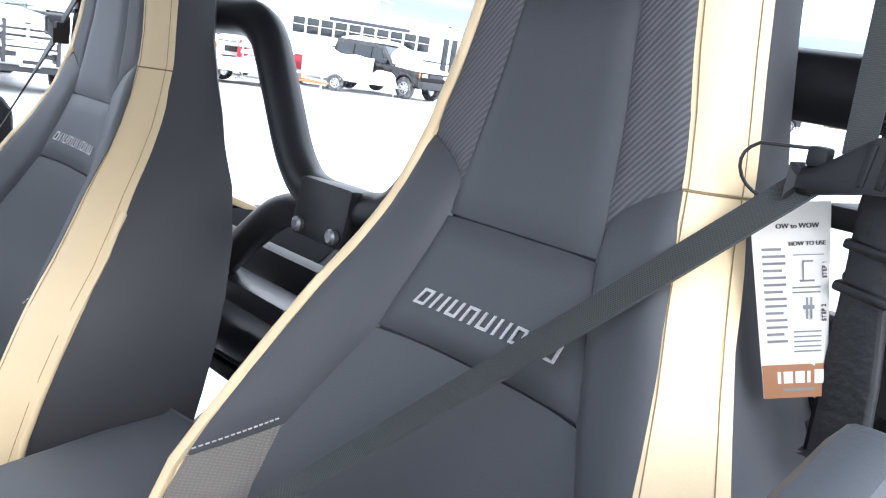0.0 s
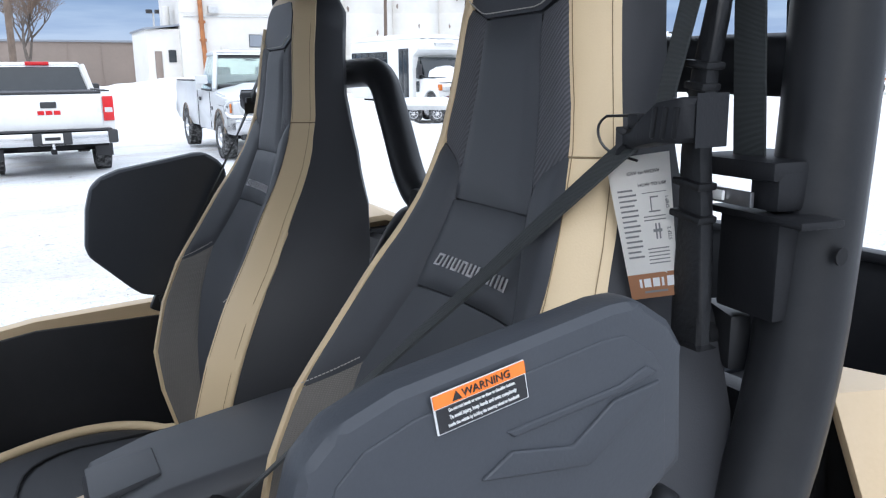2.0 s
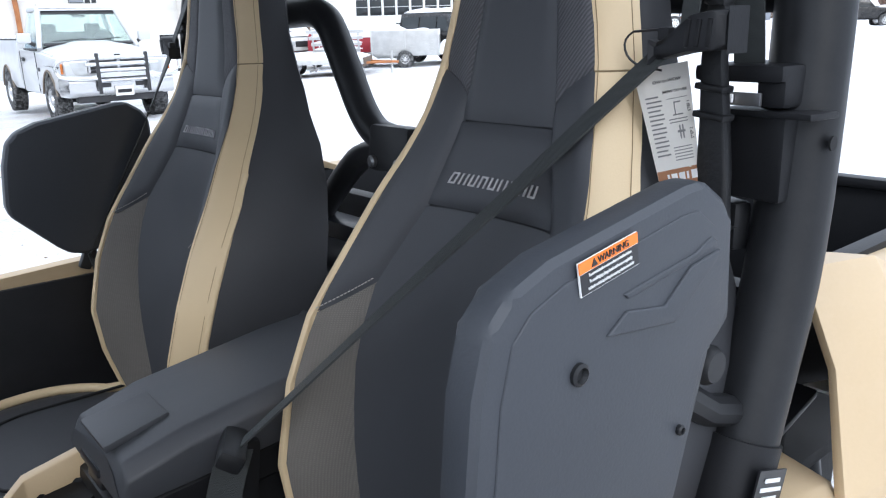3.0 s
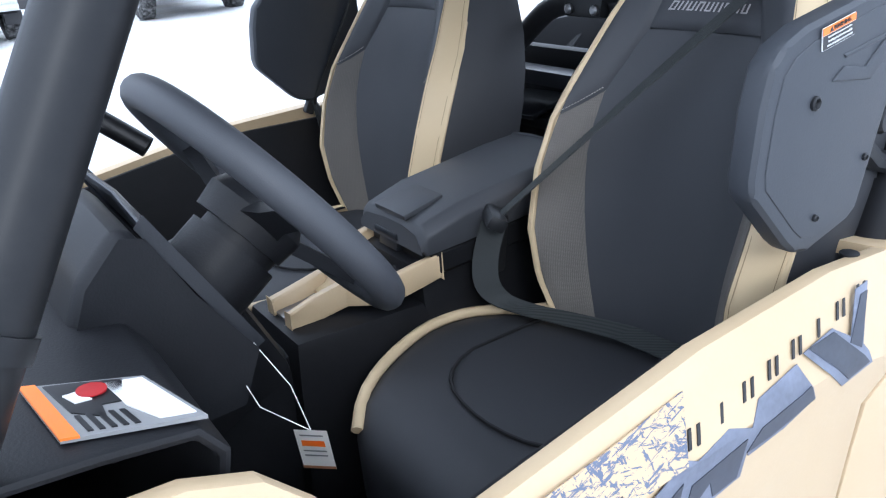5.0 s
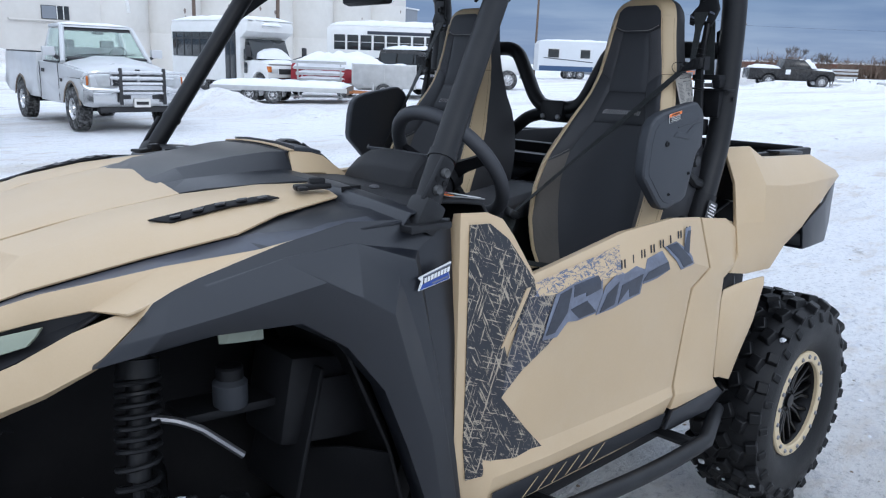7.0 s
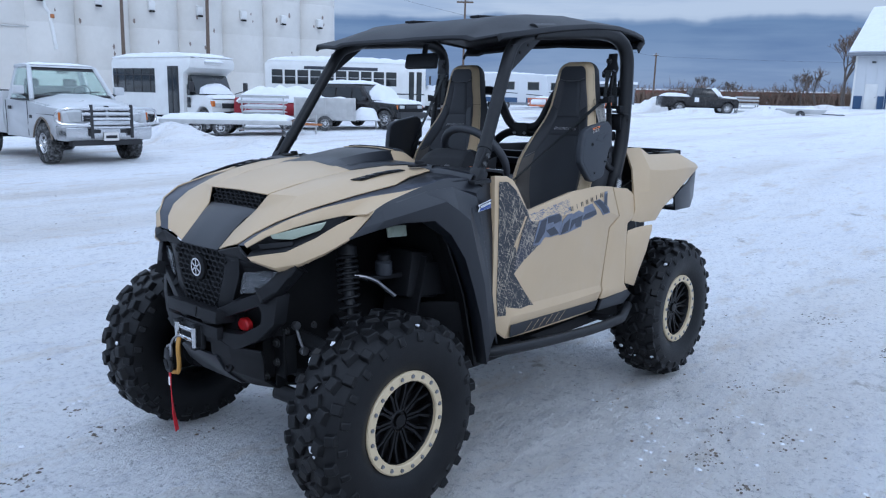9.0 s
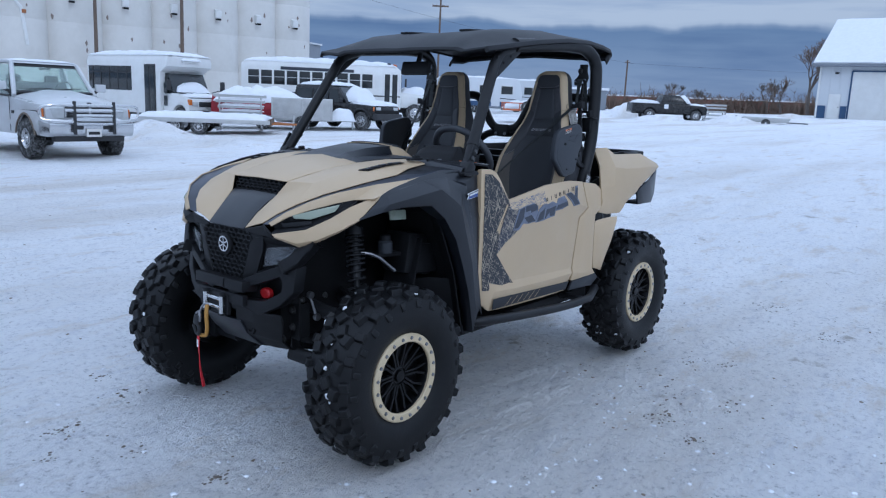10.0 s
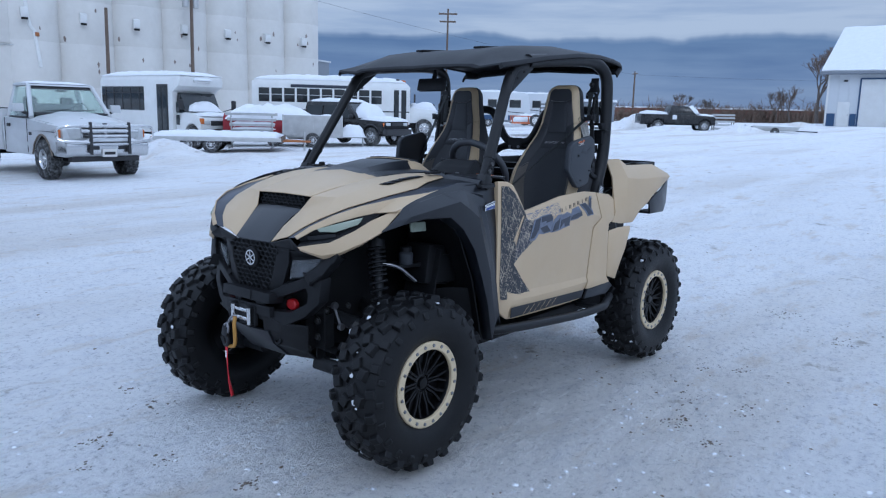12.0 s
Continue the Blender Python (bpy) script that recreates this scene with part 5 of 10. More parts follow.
def seat(y):
    """One bucket seat, built round y = 0 and then moved."""
    m = Matrix.Translation((SEAT_X, y, SEAT_Z))
    s = part("seat", shifted(box((0.34, 0.40, 0.10), (0.20, 0, 0.80), (0, -8, 0), 0.03), m), UNDER, UTV, "black and tan high-backed bucket seat")

    def sub(name, bm, mat, label="", angle=60):
        return part(name, shifted(bm, m), mat, s, label, angle)

    zs = [0.865, 0.88, 0.91, 0.96, 1.02, 1.08, 1.14, 1.20, 1.27, 1.34, 1.41, 1.46, 1.50, 1.54, 1.60, 1.66, 1.70, 1.72, 1.74, 1.755, 1.765, 1.773, 1.779, 1.783]
    rings = []
    for z in zs:
        front = [seat_point(-1 + 2 * i / 22, z) for i in range(23)]
        o, x = bend(z, OUTER), bend(z, FACE_X)
        deep = x + bend(z, DEPTH) - max(0, z - 1.74) * 0.6
        rings.append(front + [Vector((deep - 0.012, o * 0.99, z)), Vector((deep, o * 0.86, z)), Vector((deep + 0.006, 0, z)), Vector((deep, -o * 0.86, z)), Vector((deep - 0.012, -o * 0.99, z))])
    sub("backrest", add_loft(fresh(), rings), VINYL, "black vinyl backrest", 50)

    def tip(u):
        return SHOULDER_TIP + (SHOULDER_LOW - SHOULDER_TIP) * u ** 0.55

    def head(u):
        return 1.676 + 0.014 * u

    def pad_top(u):
        return 1.306 - 0.038 * u

    for k in (-1, 1):
        sub("stripe", seat_patch(k * 0.752, k * 0.99, 0.90, SHOULDER_LOW - 0.001, 0.004, 6, 30), VINYL_TAN, "tan vinyl side stripe")
        sub("stripe", seat_patch(k * 0.752, k * 0.99, SHOULDER_LOW + 0.001, 1.728, 0.004, 6, 16), VINYL_TAN, "tan vinyl side stripe")
        for line in (0.778, 0.955):
            sub("stripe_stitch", seam_line([(k * line, 0.92 + 0.04 * i) for i in range(21)], 0.0004, 0.0046), TAN_THREAD)
        sub("stripe_seam", seam_line([(k * (0.755 + 0.025 * i), SHOULDER_LOW) for i in range(10)], 0.0009, 0.0042), TAN_THREAD)
        if k > 0:
            sub("stripe_roll", seam_line([(0.775, 0.92 + 0.02 * i) for i in range(41)], 0.0065, 0.0045), VINYL_TAN, "rolled tan edge of the side stripe")
        sub("shoulder_insert", seat_area(k, lambda u: tip(u) + 0.001, head, 0.002, 0.002), RIB_CLOTH, "ribbed grey cloth insert")
        sub("upper_bolster", seat_area(k, pad_top, lambda u: tip(u) - 0.001, 0.003, 0.006), VINYL_MID, "black vinyl upper bolster")
        sub("bolster_insert", seat_area(k, lambda u: 0.90, lambda u: pad_top(u) - 0.002, 0.002, 0.004), MESH_GREY, "grey mesh cloth bolster insert")
        for n in range(16):
            u0, u1 = 0.03 + 0.06 * n, 0.03 + 0.06 * n + 0.038
            ends = []
            for u in (u0, u1):
                z = pad_top(u) + 0.004
                s0 = bend(z, SPINE)
                ends.append((k * (s0 + (0.75 - s0) * u), z))
            sub("bolster_stitch", seam_line(ends, 0.0007, 0.0098), THREAD)
        sub("edge_piping", tube([seat_point(k * 0.985, z, 0.002) for z in (0.875, 0.90, 0.94, 0.98, 1.04, 1.10, 1.2, 1.3, 1.38)], 0.005, 8, 1), VINYL_TAN, "tan edge piping")
    sub("head_stripe", seat_patch(-0.99, 0.99, 1.7285, 1.782, 0.004, 28, 8), VINYL_TAN, "tan vinyl stripe over the headrest")
    sub("headrest_panel", seat_patch(-0.735, 0.735, 1.680, 1.760, 0.0055, 18, 8, low=lambda a: 0.016 * max(0, abs(a) - 0.42) / 0.32, high=lambda a: -0.020 * max(0, abs(a) - 0.45) ** 3 / 0.0231), VINYL_MID, "black vinyl headrest panel")
    sub("head_stitch", seam_line([(0.73 * (i / 8 - 1), 1.6835 + 0.016 * max(0, abs(0.73 * (i / 8 - 1)) - 0.42) / 0.32) for i in range(17)], 0.0006, 0.0100), THREAD)
    for z0, z1 in ((1.497, 1.676), (1.400, 1.493), (0.91, 1.396)):
        sub("spine_panel", spine_area(z0, z1), VINYL_MID, "charcoal centre panel")
    for i in range(9):
        a = 0.345 - 0.079 * i
        stitched_mark(sub, i, a, a - 0.068, 1.4275, 1.4405)
    # cushion
    out = 1 if y > 0 else -1
    pad = ((-0.085, 0.10, 0.86), (-0.070, 0.145, 0.885), (-0.035, 0.188, 0.908), (0.02, 0.228, 0.916), (0.083, 0.262, 0.918), (0.15, 0.288, 0.918), (0.20, 0.294, 0.917), (0.25, 0.288, 0.915), (0.30, 0.262, 0.912), (0.34, 0.215, 0.91), (0.42, 0.19, 0.91))

    def reach(w, k):
        return w * k * (0.88 if k * out > 0 else 1.0)

    rings = []
    for x, w, z1 in pad:
        top = [(x, reach(w, k), z1 - 0.028 * abs(k) ** 8 + (0.012 * abs(k) ** 2)) for k in (-1, -0.92, -0.8, -0.6, -0.3, 0, 0.3, 0.6, 0.8, 0.92, 1)]
        rings.append([*top, (x, reach(w, 0.98), 0.77), (x, reach(w, -0.98), 0.77)])
    sub("cushion", add_loft(fresh(), rings), VINYL, "black vinyl seat cushion")
    for k in (-1, 1):
        sub("cushion_piping", tube([(x, reach(w, 0.97 * k), z1 + 0.001) for x, w, z1 in pad[1:]], 0.010, 8, 1), VINYL_TAN, "tan vinyl edge piping on the cushion")
    sub("cushion_seam", tube([(0.40, -0.17, 0.917), (0.22, -0.18, 0.921), (0.08, -0.13, 0.926), (0.05, 0, 0.922), (0.08, 0.13, 0.926), (0.22, 0.18, 0.921), (0.40, 0.17, 0.917)], 0.003, 6, 2), SEAM)
    return s


for y in (-0.400, 0.378):
    seat(y)


# ---- cabin ----
def ribbon(points, width, side, thick=0.0025, smooth=2):
    """A strap through points; side gives its broad direction, at its start and end."""
    pts = [Vector(p) for p in points]
    for _ in range(smooth):
        cut = [pts[0]]
        for a, b in zip(pts, pts[1:]):
            cut += [a.lerp(b, 0.25), a.lerp(b, 0.75)]
        pts = [cut[0], *cut[2:-2], pts[-1]]
    a, b = Vector(side[0]).normalized(), Vector(side[-1]).normalized()
    rows = []
    for n, p in enumerate(pts):
        t = n / (len(pts) - 1)
        w = width[0] + (width[1] - width[0]) * t
        d = a.lerp(b, t).normalized()
        rows.append([p - d * w / 2, p, p + d * w / 2])
    return sheet(rows, thick)


part("floor_pan", box((1.30, 1.28, 0.06), (0.05, 0, 0.46), (0, 0, 0), 0.02), UNDER, UTV, "black cabin floor")
part("bulkhead", box((0.06, 1.2, 0.45), (-0.57, 0, 0.68), (0, 18, 0), 0.02), UNDER, UTV)
part("bulkhead", box((0.06, 1.24, 0.50), (0.62, 0, 0.72), (0, 8, 0), 0.02), UNDER, UTV)
for s in (-1, 1):
    part("seat_base", box((0.42, 0.44, 0.30), (0.22, s * 0.352, 0.63), (0, 0, 0), 0.02), UNDER, UTV)
# dashboard across the cabin
dash = part("dashboard", sheet([[(-0.635, y, 1.300), (-0.60, y, 1.312), (-0.50, y, 1.302), (-0.436, y, 1.292), (-0.418, y, 1.266), (-0.44, y, 1.16), (-0.52, y, 0.98), (-0.56, y, 0.80)] for y in (-0.675, -0.56, -0.40, -0.2, 0, 0.2, 0.40, 0.56, 0.675)], 0.01, 0.006), PLASTIC, UTV, "black moulded plastic dashboard")
cowl_rows = [(y, 1.318 - 0.006 * (abs(y) / 0.40) ** 2 - 0.012 * max(0.0, abs(y) - 0.40) / 0.29) for y in (-0.69, -0.55, -0.40, -0.20, 0.0, 0.20, 0.40, 0.55, 0.69)]
part("cowl_bar", sheet([[(-0.690 + 0.02 * abs(y), y, z - 0.020), (-0.664 + 0.01 * abs(y), y, z + 0.003), (-0.630, y, z + 0.006), (-0.604, y, z - 0.006), (-0.600, y, z - 0.020)] for y, z in cowl_rows], 0.006, 0.004), PLASTIC_BLUE, UTV, "dark ridge across the cowl")
for y in (-0.45, 0.0, 0.45):
    part("cowl_joint", box((0.050, 0.003, 0.012), (-0.640, y - 0.02, 1.3185 - 0.018 * abs(y)), (0, 0, 0), 0.001), UNDER, dash)
for s in (-1, 1):
    part("dash_screw", lathe(((0.011, 0), (0.011, 0.003), (0.006, 0.005), (0, 0.005)), pose(-0.592, s * 0.490, 1.3125), 14), GREY_METAL, dash)
    part("dash_cap", sheet([sided(r, s) for r in ([(-0.602, 0.160, 1.364), (-0.535, 0.156, 1.356), (-0.497, 0.152, 1.345), (-0.450, 0.180, 1.302), (-0.415, 0.196, 1.262)], [(-0.616, 0.196, 1.312), (-0.56, 0.202, 1.311), (-0.524, 0.202, 1.308), (-0.470, 0.206, 1.268), (-0.422, 0.210, 1.222)])], 0.012, 0.004), TAN, UTV, "tan side of the centre dash hump")
part("dash_hump", sheet([across(-0.612, ((0.158, 1.364), (0.06, 1.368), (0, 1.369))), across(-0.535, ((0.154, 1.358), (0.06, 1.364), (0, 1.365))), across(-0.494, ((0.150, 1.347), (0.06, 1.356), (0, 1.358))), across(-0.414, ((0.192, 1.264), (0.08, 1.280), (0, 1.282))), across(-0.40, ((0.19, 1.19), (0.08, 1.20), (0, 1.20)))], 0.01, 0.006), PLASTIC_BLUE, UTV, "dark centre dash hump")
part("hump_band", sheet([across(-0.606, ((0.164, 1.3665), (0.08, 1.3735), (0, 1.375))), across(-0.588, ((0.162, 1.3650), (0.08, 1.3720), (0, 1.3735)))], 0.004, 0.0015), TAN, UTV, "thin tan band across the dash hump")
part("hump_pad", soften(add_loft(fresh(), [[(x, y, z0 - 0.012) for y in (-w, w)] + [(x, y, z0 + h) for y, h in ((w, 0.006), (w * 0.5, 0.011), (-w * 0.5, 0.011), (-w, 0.006))] for x, w, z0 in ((-0.582, 0.148, 1.363), (-0.53, 0.148, 1.358), (-0.492, 0.136, 1.349), (-0.480, 0.110, 1.338))]), 0.004), GUARD_GREY, UTV, "grey padded top of the dash hump")
label = part("warning_label", slab([(-0.529, -0.565), (-0.518, -0.652), (-0.429, -0.671), (-0.450, -0.592)], (0, 0, 1.2400), (1, 0, -0.13), (0, 1, 0), 0.003), GREY_PRINT, dash, "glossy black and white warning label with an orange edge")

def on_label(name, outline, mat, lift=0.0016):
    """Print on the dash label: outline in fractions along and across it."""
    a, b, c, d = (Vector((x, y, 0)) for x, y in ((-0.529, -0.565), (-0.450, -0.592), (-0.429, -0.671), (-0.518, -0.652)))
    return part(name, slab([tuple(a.lerp(b, u).lerp(d.lerp(c, u), v)[:2]) for u, v in outline], (0, 0, 1.2400 + lift), (1, 0, -0.13), (0, 1, 0), 0.002), mat, dash)


on_label("label_strip", [(0.0, 0.0), (0.13, 0.0), (0.13, 1.0), (0.0, 1.0)], ORANGE)
on_label("label_patch", [(0.17, 0.05), (0.42, 0.04), (0.80, 0.05), (0.62, 0.50), (0.45, 0.52), (0.40, 0.75), (0.20, 0.60)], BLACK_PRINT)
on_label("label_patch", [(0.62, 0.10), (0.96, 0.06), (0.96, 0.92), (0.70, 0.92), (0.60, 0.60)], WHITE_PRINT)
on_label("label_patch", [(0.24, 0.30), (0.38, 0.24), (0.42, 0.42), (0.28, 0.46)], WHITE_PRINT, 0.0026)
for k in range(5):
    on_label("label_bar", [(0.20 + 0.08 * k, 0.66), (0.24 + 0.08 * k, 0.66), (0.24 + 0.08 * k, 0.94), (0.20 + 0.08 * k, 0.94)], BLACK_PRINT)
part("label_dot", lathe(((0.0105, 0), (0.0105, 0.001), (0, 0.001)), pose(-0.487, -0.5985, 1.3065, 0, 7, 0), 18), RED_PAINT, dash)
pod = part("instrument_pod", soften(add_loft(fresh(), [[(-0.372 + (x + 0.372) * k, y, 1.22 + (z - 1.22) * h) for x, z in ((-0.480, 1.16), (-0.485, 1.285), (-0.462, 1.336), (-0.426, 1.372), (-0.410, 1.368), (-0.376, 1.300), (-0.322, 1.218), (-0.345, 1.165))] for y, k, h in ((-0.474, 0.90, 0.92), (-0.462, 1.0, 1.0), (-0.330, 1.03, 1.03), (-0.262, 1.0, 0.97), (-0.205, 0.97, 0.80), (-0.192, 0.92, 0.60))]), 0.010, 2, 20), PLASTIC, UTV, "black instrument pod behind the steering wheel")
part("pod_lid", soften(add_loft(fresh(), [[(-0.402 + d, y, 1.366), (-0.396 + d, y, 1.372), (-0.310 + d, y, 1.216), (-0.318 + d, y, 1.212)] for y, d in ((-0.455, 0.0), (-0.33, 0.006), (-0.215, 0.0))]), 0.003), PLASTIC_BLUE, pod, "thin dark lip round the instrument face")
part("column", merged(tube([(-0.44, -0.362, 1.17), (-0.35, -0.362, 1.245), (-0.268, -0.360, 1.300)], 0.046, 18, 0), tube([(-0.345, -0.362, 1.246), (-0.290, -0.361, 1.286)], 0.054, 18, 0)), PLASTIC, UTV, "black steering column shroud")
part("stalk", tube([(-0.33, -0.32, 1.25), (-0.285, -0.30, 1.20), (-0.275, -0.30, 1.155)], 0.007, 8, 1), PLASTIC, UTV, "black lever under the steering column")
tilt = Matrix.Translation((-0.242, -0.358, 1.327)) @ pose(0, 0, 0, 0, 53, 0)
wheel_rim = part("steering_wheel", shifted(add_loft(fresh(), [[(math.cos(a) * (0.170 + 0.0185 * math.cos(b)), math.sin(a) * (0.170 + 0.0185 * math.cos(b)), 0.0185 * math.sin(b)) for b in [2 * math.pi * k / 14 for k in range(14)]] for a in [2 * math.pi * j / 48 for j in range(49)]], True, False), tilt), VINYL_MID, UTV, "black padded steering wheel")
for a in (15, 165, 270):
    c, d = math.cos(radians(a + 90)), math.sin(radians(a + 90))
    part("spoke", shifted(add_loft(fresh(), [[(c * r - d * w, d * r + c * w, h - 0.008), (c * r + d * w, d * r - c * w, h - 0.008), (c * r + d * w * 0.8, d * r - c * w * 0.8, h + 0.008), (c * r - d * w * 0.8, d * r + c * w * 0.8, h + 0.008)] for r, w, h in ((0.03, 0.030, -0.028), (0.09, 0.017, -0.016), (0.162, 0.014, 0.0))]), tilt), PLASTIC, wheel_rim)
part("wheel_hub", shifted(lathe(((0.056, -0.05), (0.060, -0.02), (0.052, -0.006), (0.02, 0.0), (0, 0.0)), sides=24), tilt), PLASTIC, wheel_rim)
grab = part("grab_handle", merged(tube([(-0.470, 0.12, 1.335), (-0.420, 0.200, 1.336), (-0.355, 0.270, 1.334), (-0.300, 0.318, 1.328), (-0.272, 0.322, 1.318), (-0.215, 0.285, 1.266)], 0.0155, 10, 2), box((0.07, 0.03, 0.026), (-0.375, 0.250, 1.336), (0, 0, 48), 0.006)), STEEL_BLACK, UTV, "black passenger grab handle")
part("grip", tube([(-0.268, 0.319, 1.314), (-0.205, 0.278, 1.257)], 0.0195, 14, 0), RUBBER, grab, "rubber grip")
part("gear_shroud", merged(box((0.18, 0.20, 0.22), (-0.30, -0.10, 1.06), (0, -24, 0), 0.03), box((0.28, 0.20, 0.36), (-0.14, 0.02, 0.78), (0, -10, 0), 0.03)), PLASTIC, UTV, "black shifter shroud")
# centre console with armrest and tan cup frame
console = part("centre_console", merged(box((0.40, 0.205, 0.46), (0.315, -0.010, 0.83), (0, -4, 0), 0.015), box((0.34, 0.20, 0.34), (0.02, -0.010, 0.815), (0, 3, 0), 0.02)), PLASTIC, UTV, "black centre console")
part("armrest", soften(add_loft(fresh(), [[(x - 0.012 * abs(k), -0.022 + w * k, z) for k, z in ((-1, z0), (1, z0), (1, z1 - 0.018), (0.82, z1), (0.3, z1 + 0.002), (-0.3, z1 + 0.002), (-0.82, z1), (-1, z1 - 0.018))] for x, w, z0, z1 in ((0.112, 0.098, 1.080, 1.104), (0.122, 0.106, 1.072, 1.124), (0.20, 0.110, 1.078, 1.146), (0.40, 0.110, 1.092, 1.172), (0.475, 0.102, 1.10, 1.180))]), 0.006, 2), VINYL_MID, console, "padded black armrest lid")
part("lid_body", soften(add_loft(fresh(), [[(x, -0.022 - w, z0), (x, -0.022 + w, z0), (x, -0.022 + w, z1), (x, -0.022 - w, z1)] for x, w, z0, z1 in ((0.122, 0.092, 1.035, 1.078), (0.136, 0.104, 1.030, 1.074), (0.46, 0.104, 1.04, 1.096))]), 0.006), PLASTIC, console)
part("lid_dip", soften(slab([(-0.046, -0.050), (-0.046, 0.050), (0.040, 0.038), (0.040, -0.046)], (0.150, -0.022, 1.1375), (1, 0, 0.20), (0, 1, 0), 0.010), 0.003), VINYL_MID, console, "raised finger lip on the armrest")
part("console_catch", merged(box((0.014, 0.060, 0.022), (0.108, -0.012, 1.068), (0, 14, 0), 0.004), box((0.020, 0.075, 0.012), (0.106, -0.012, 1.086), (0, 14, 0), 0.003)), PLASTIC_BLUE, console)
rails = (((0.140, -0.124, 1.068, 0.046), (0.118, -0.124, 1.066, 0.046), (0.030, -0.122, 1.054, 0.048), (-0.018, -0.062, 1.046, 0.048), (-0.070, -0.056, 1.034, 0.046), (-0.125, -0.060, 1.020, 0.046)),
         ((0.140, 0.096, 1.070, 0.044), (0.116, 0.096, 1.066, 0.044), (0.032, 0.094, 1.050, 0.046), (-0.020, 0.034, 1.040, 0.046), (-0.070, 0.028, 1.032, 0.044), (-0.125, 0.030, 1.020, 0.044)))
frame_bm = fresh()
for k, rail in zip((1, -1), rails):
    frame_bm = merged(frame_bm, soften(add_loft(fresh(), [[(x, y, z), (x, y + k * 0.017, z - 0.002), (x, y + k * 0.024, z - h), (x, y, z - h)] for x, y, z, h in rail]), 0.003))
frame_bm = merged(frame_bm, soften(add_loft(fresh(), [[(x, y0, z), (x, y1, z), (x, y1, z - 0.02), (x, y0, z - 0.02)] for x, y0, y1, z in ((0.004, -0.078, 0.050, 1.022), (-0.022, -0.058, 0.030, 1.020), (-0.045, -0.050, 0.024, 1.012))]), 0.003))
part("cup_frame", frame_bm, TAN, console, "tan plastic cup-holder frame")
part("cup_tray", slab([(0.122, -0.110), (0.122, 0.084), (0.030, 0.082), (0.0, 0.046), (0.0, -0.072), (0.030, -0.108)], (0, 0, 1.004), (1, 0, 0.10), (0, 1, 0), 0.012, 0.003), PLASTIC, console, "dark tray between the cup wells")
part("switch_plate", slab([(-0.030, -0.046), (-0.030, 0.020), (-0.120, 0.020), (-0.120, -0.048)], (0, 0, 1.008), (1, 0, 0.12), (0, 1, 0), 0.010, 0.003), GREY_METAL, console, "pale grey insert in the tan frame")
for x, y in ((0.072, 0.040), (0.078, -0.062)):
    # flat dark disc on the tray, its black standing for the well's shaded depth
    part("cup_well_disc", lathe(((0.038, 0.004), (0.041, 0.006), (0.043, 0.004), (0.043, -0.002), (0.0, -0.001), (0.0, 0.001), (0.037, 0.002)), pose(x, y, 1.0195, 0, -6, 0), 24, True), UNDER, console, "flat dark disc standing for the shaded cup well")


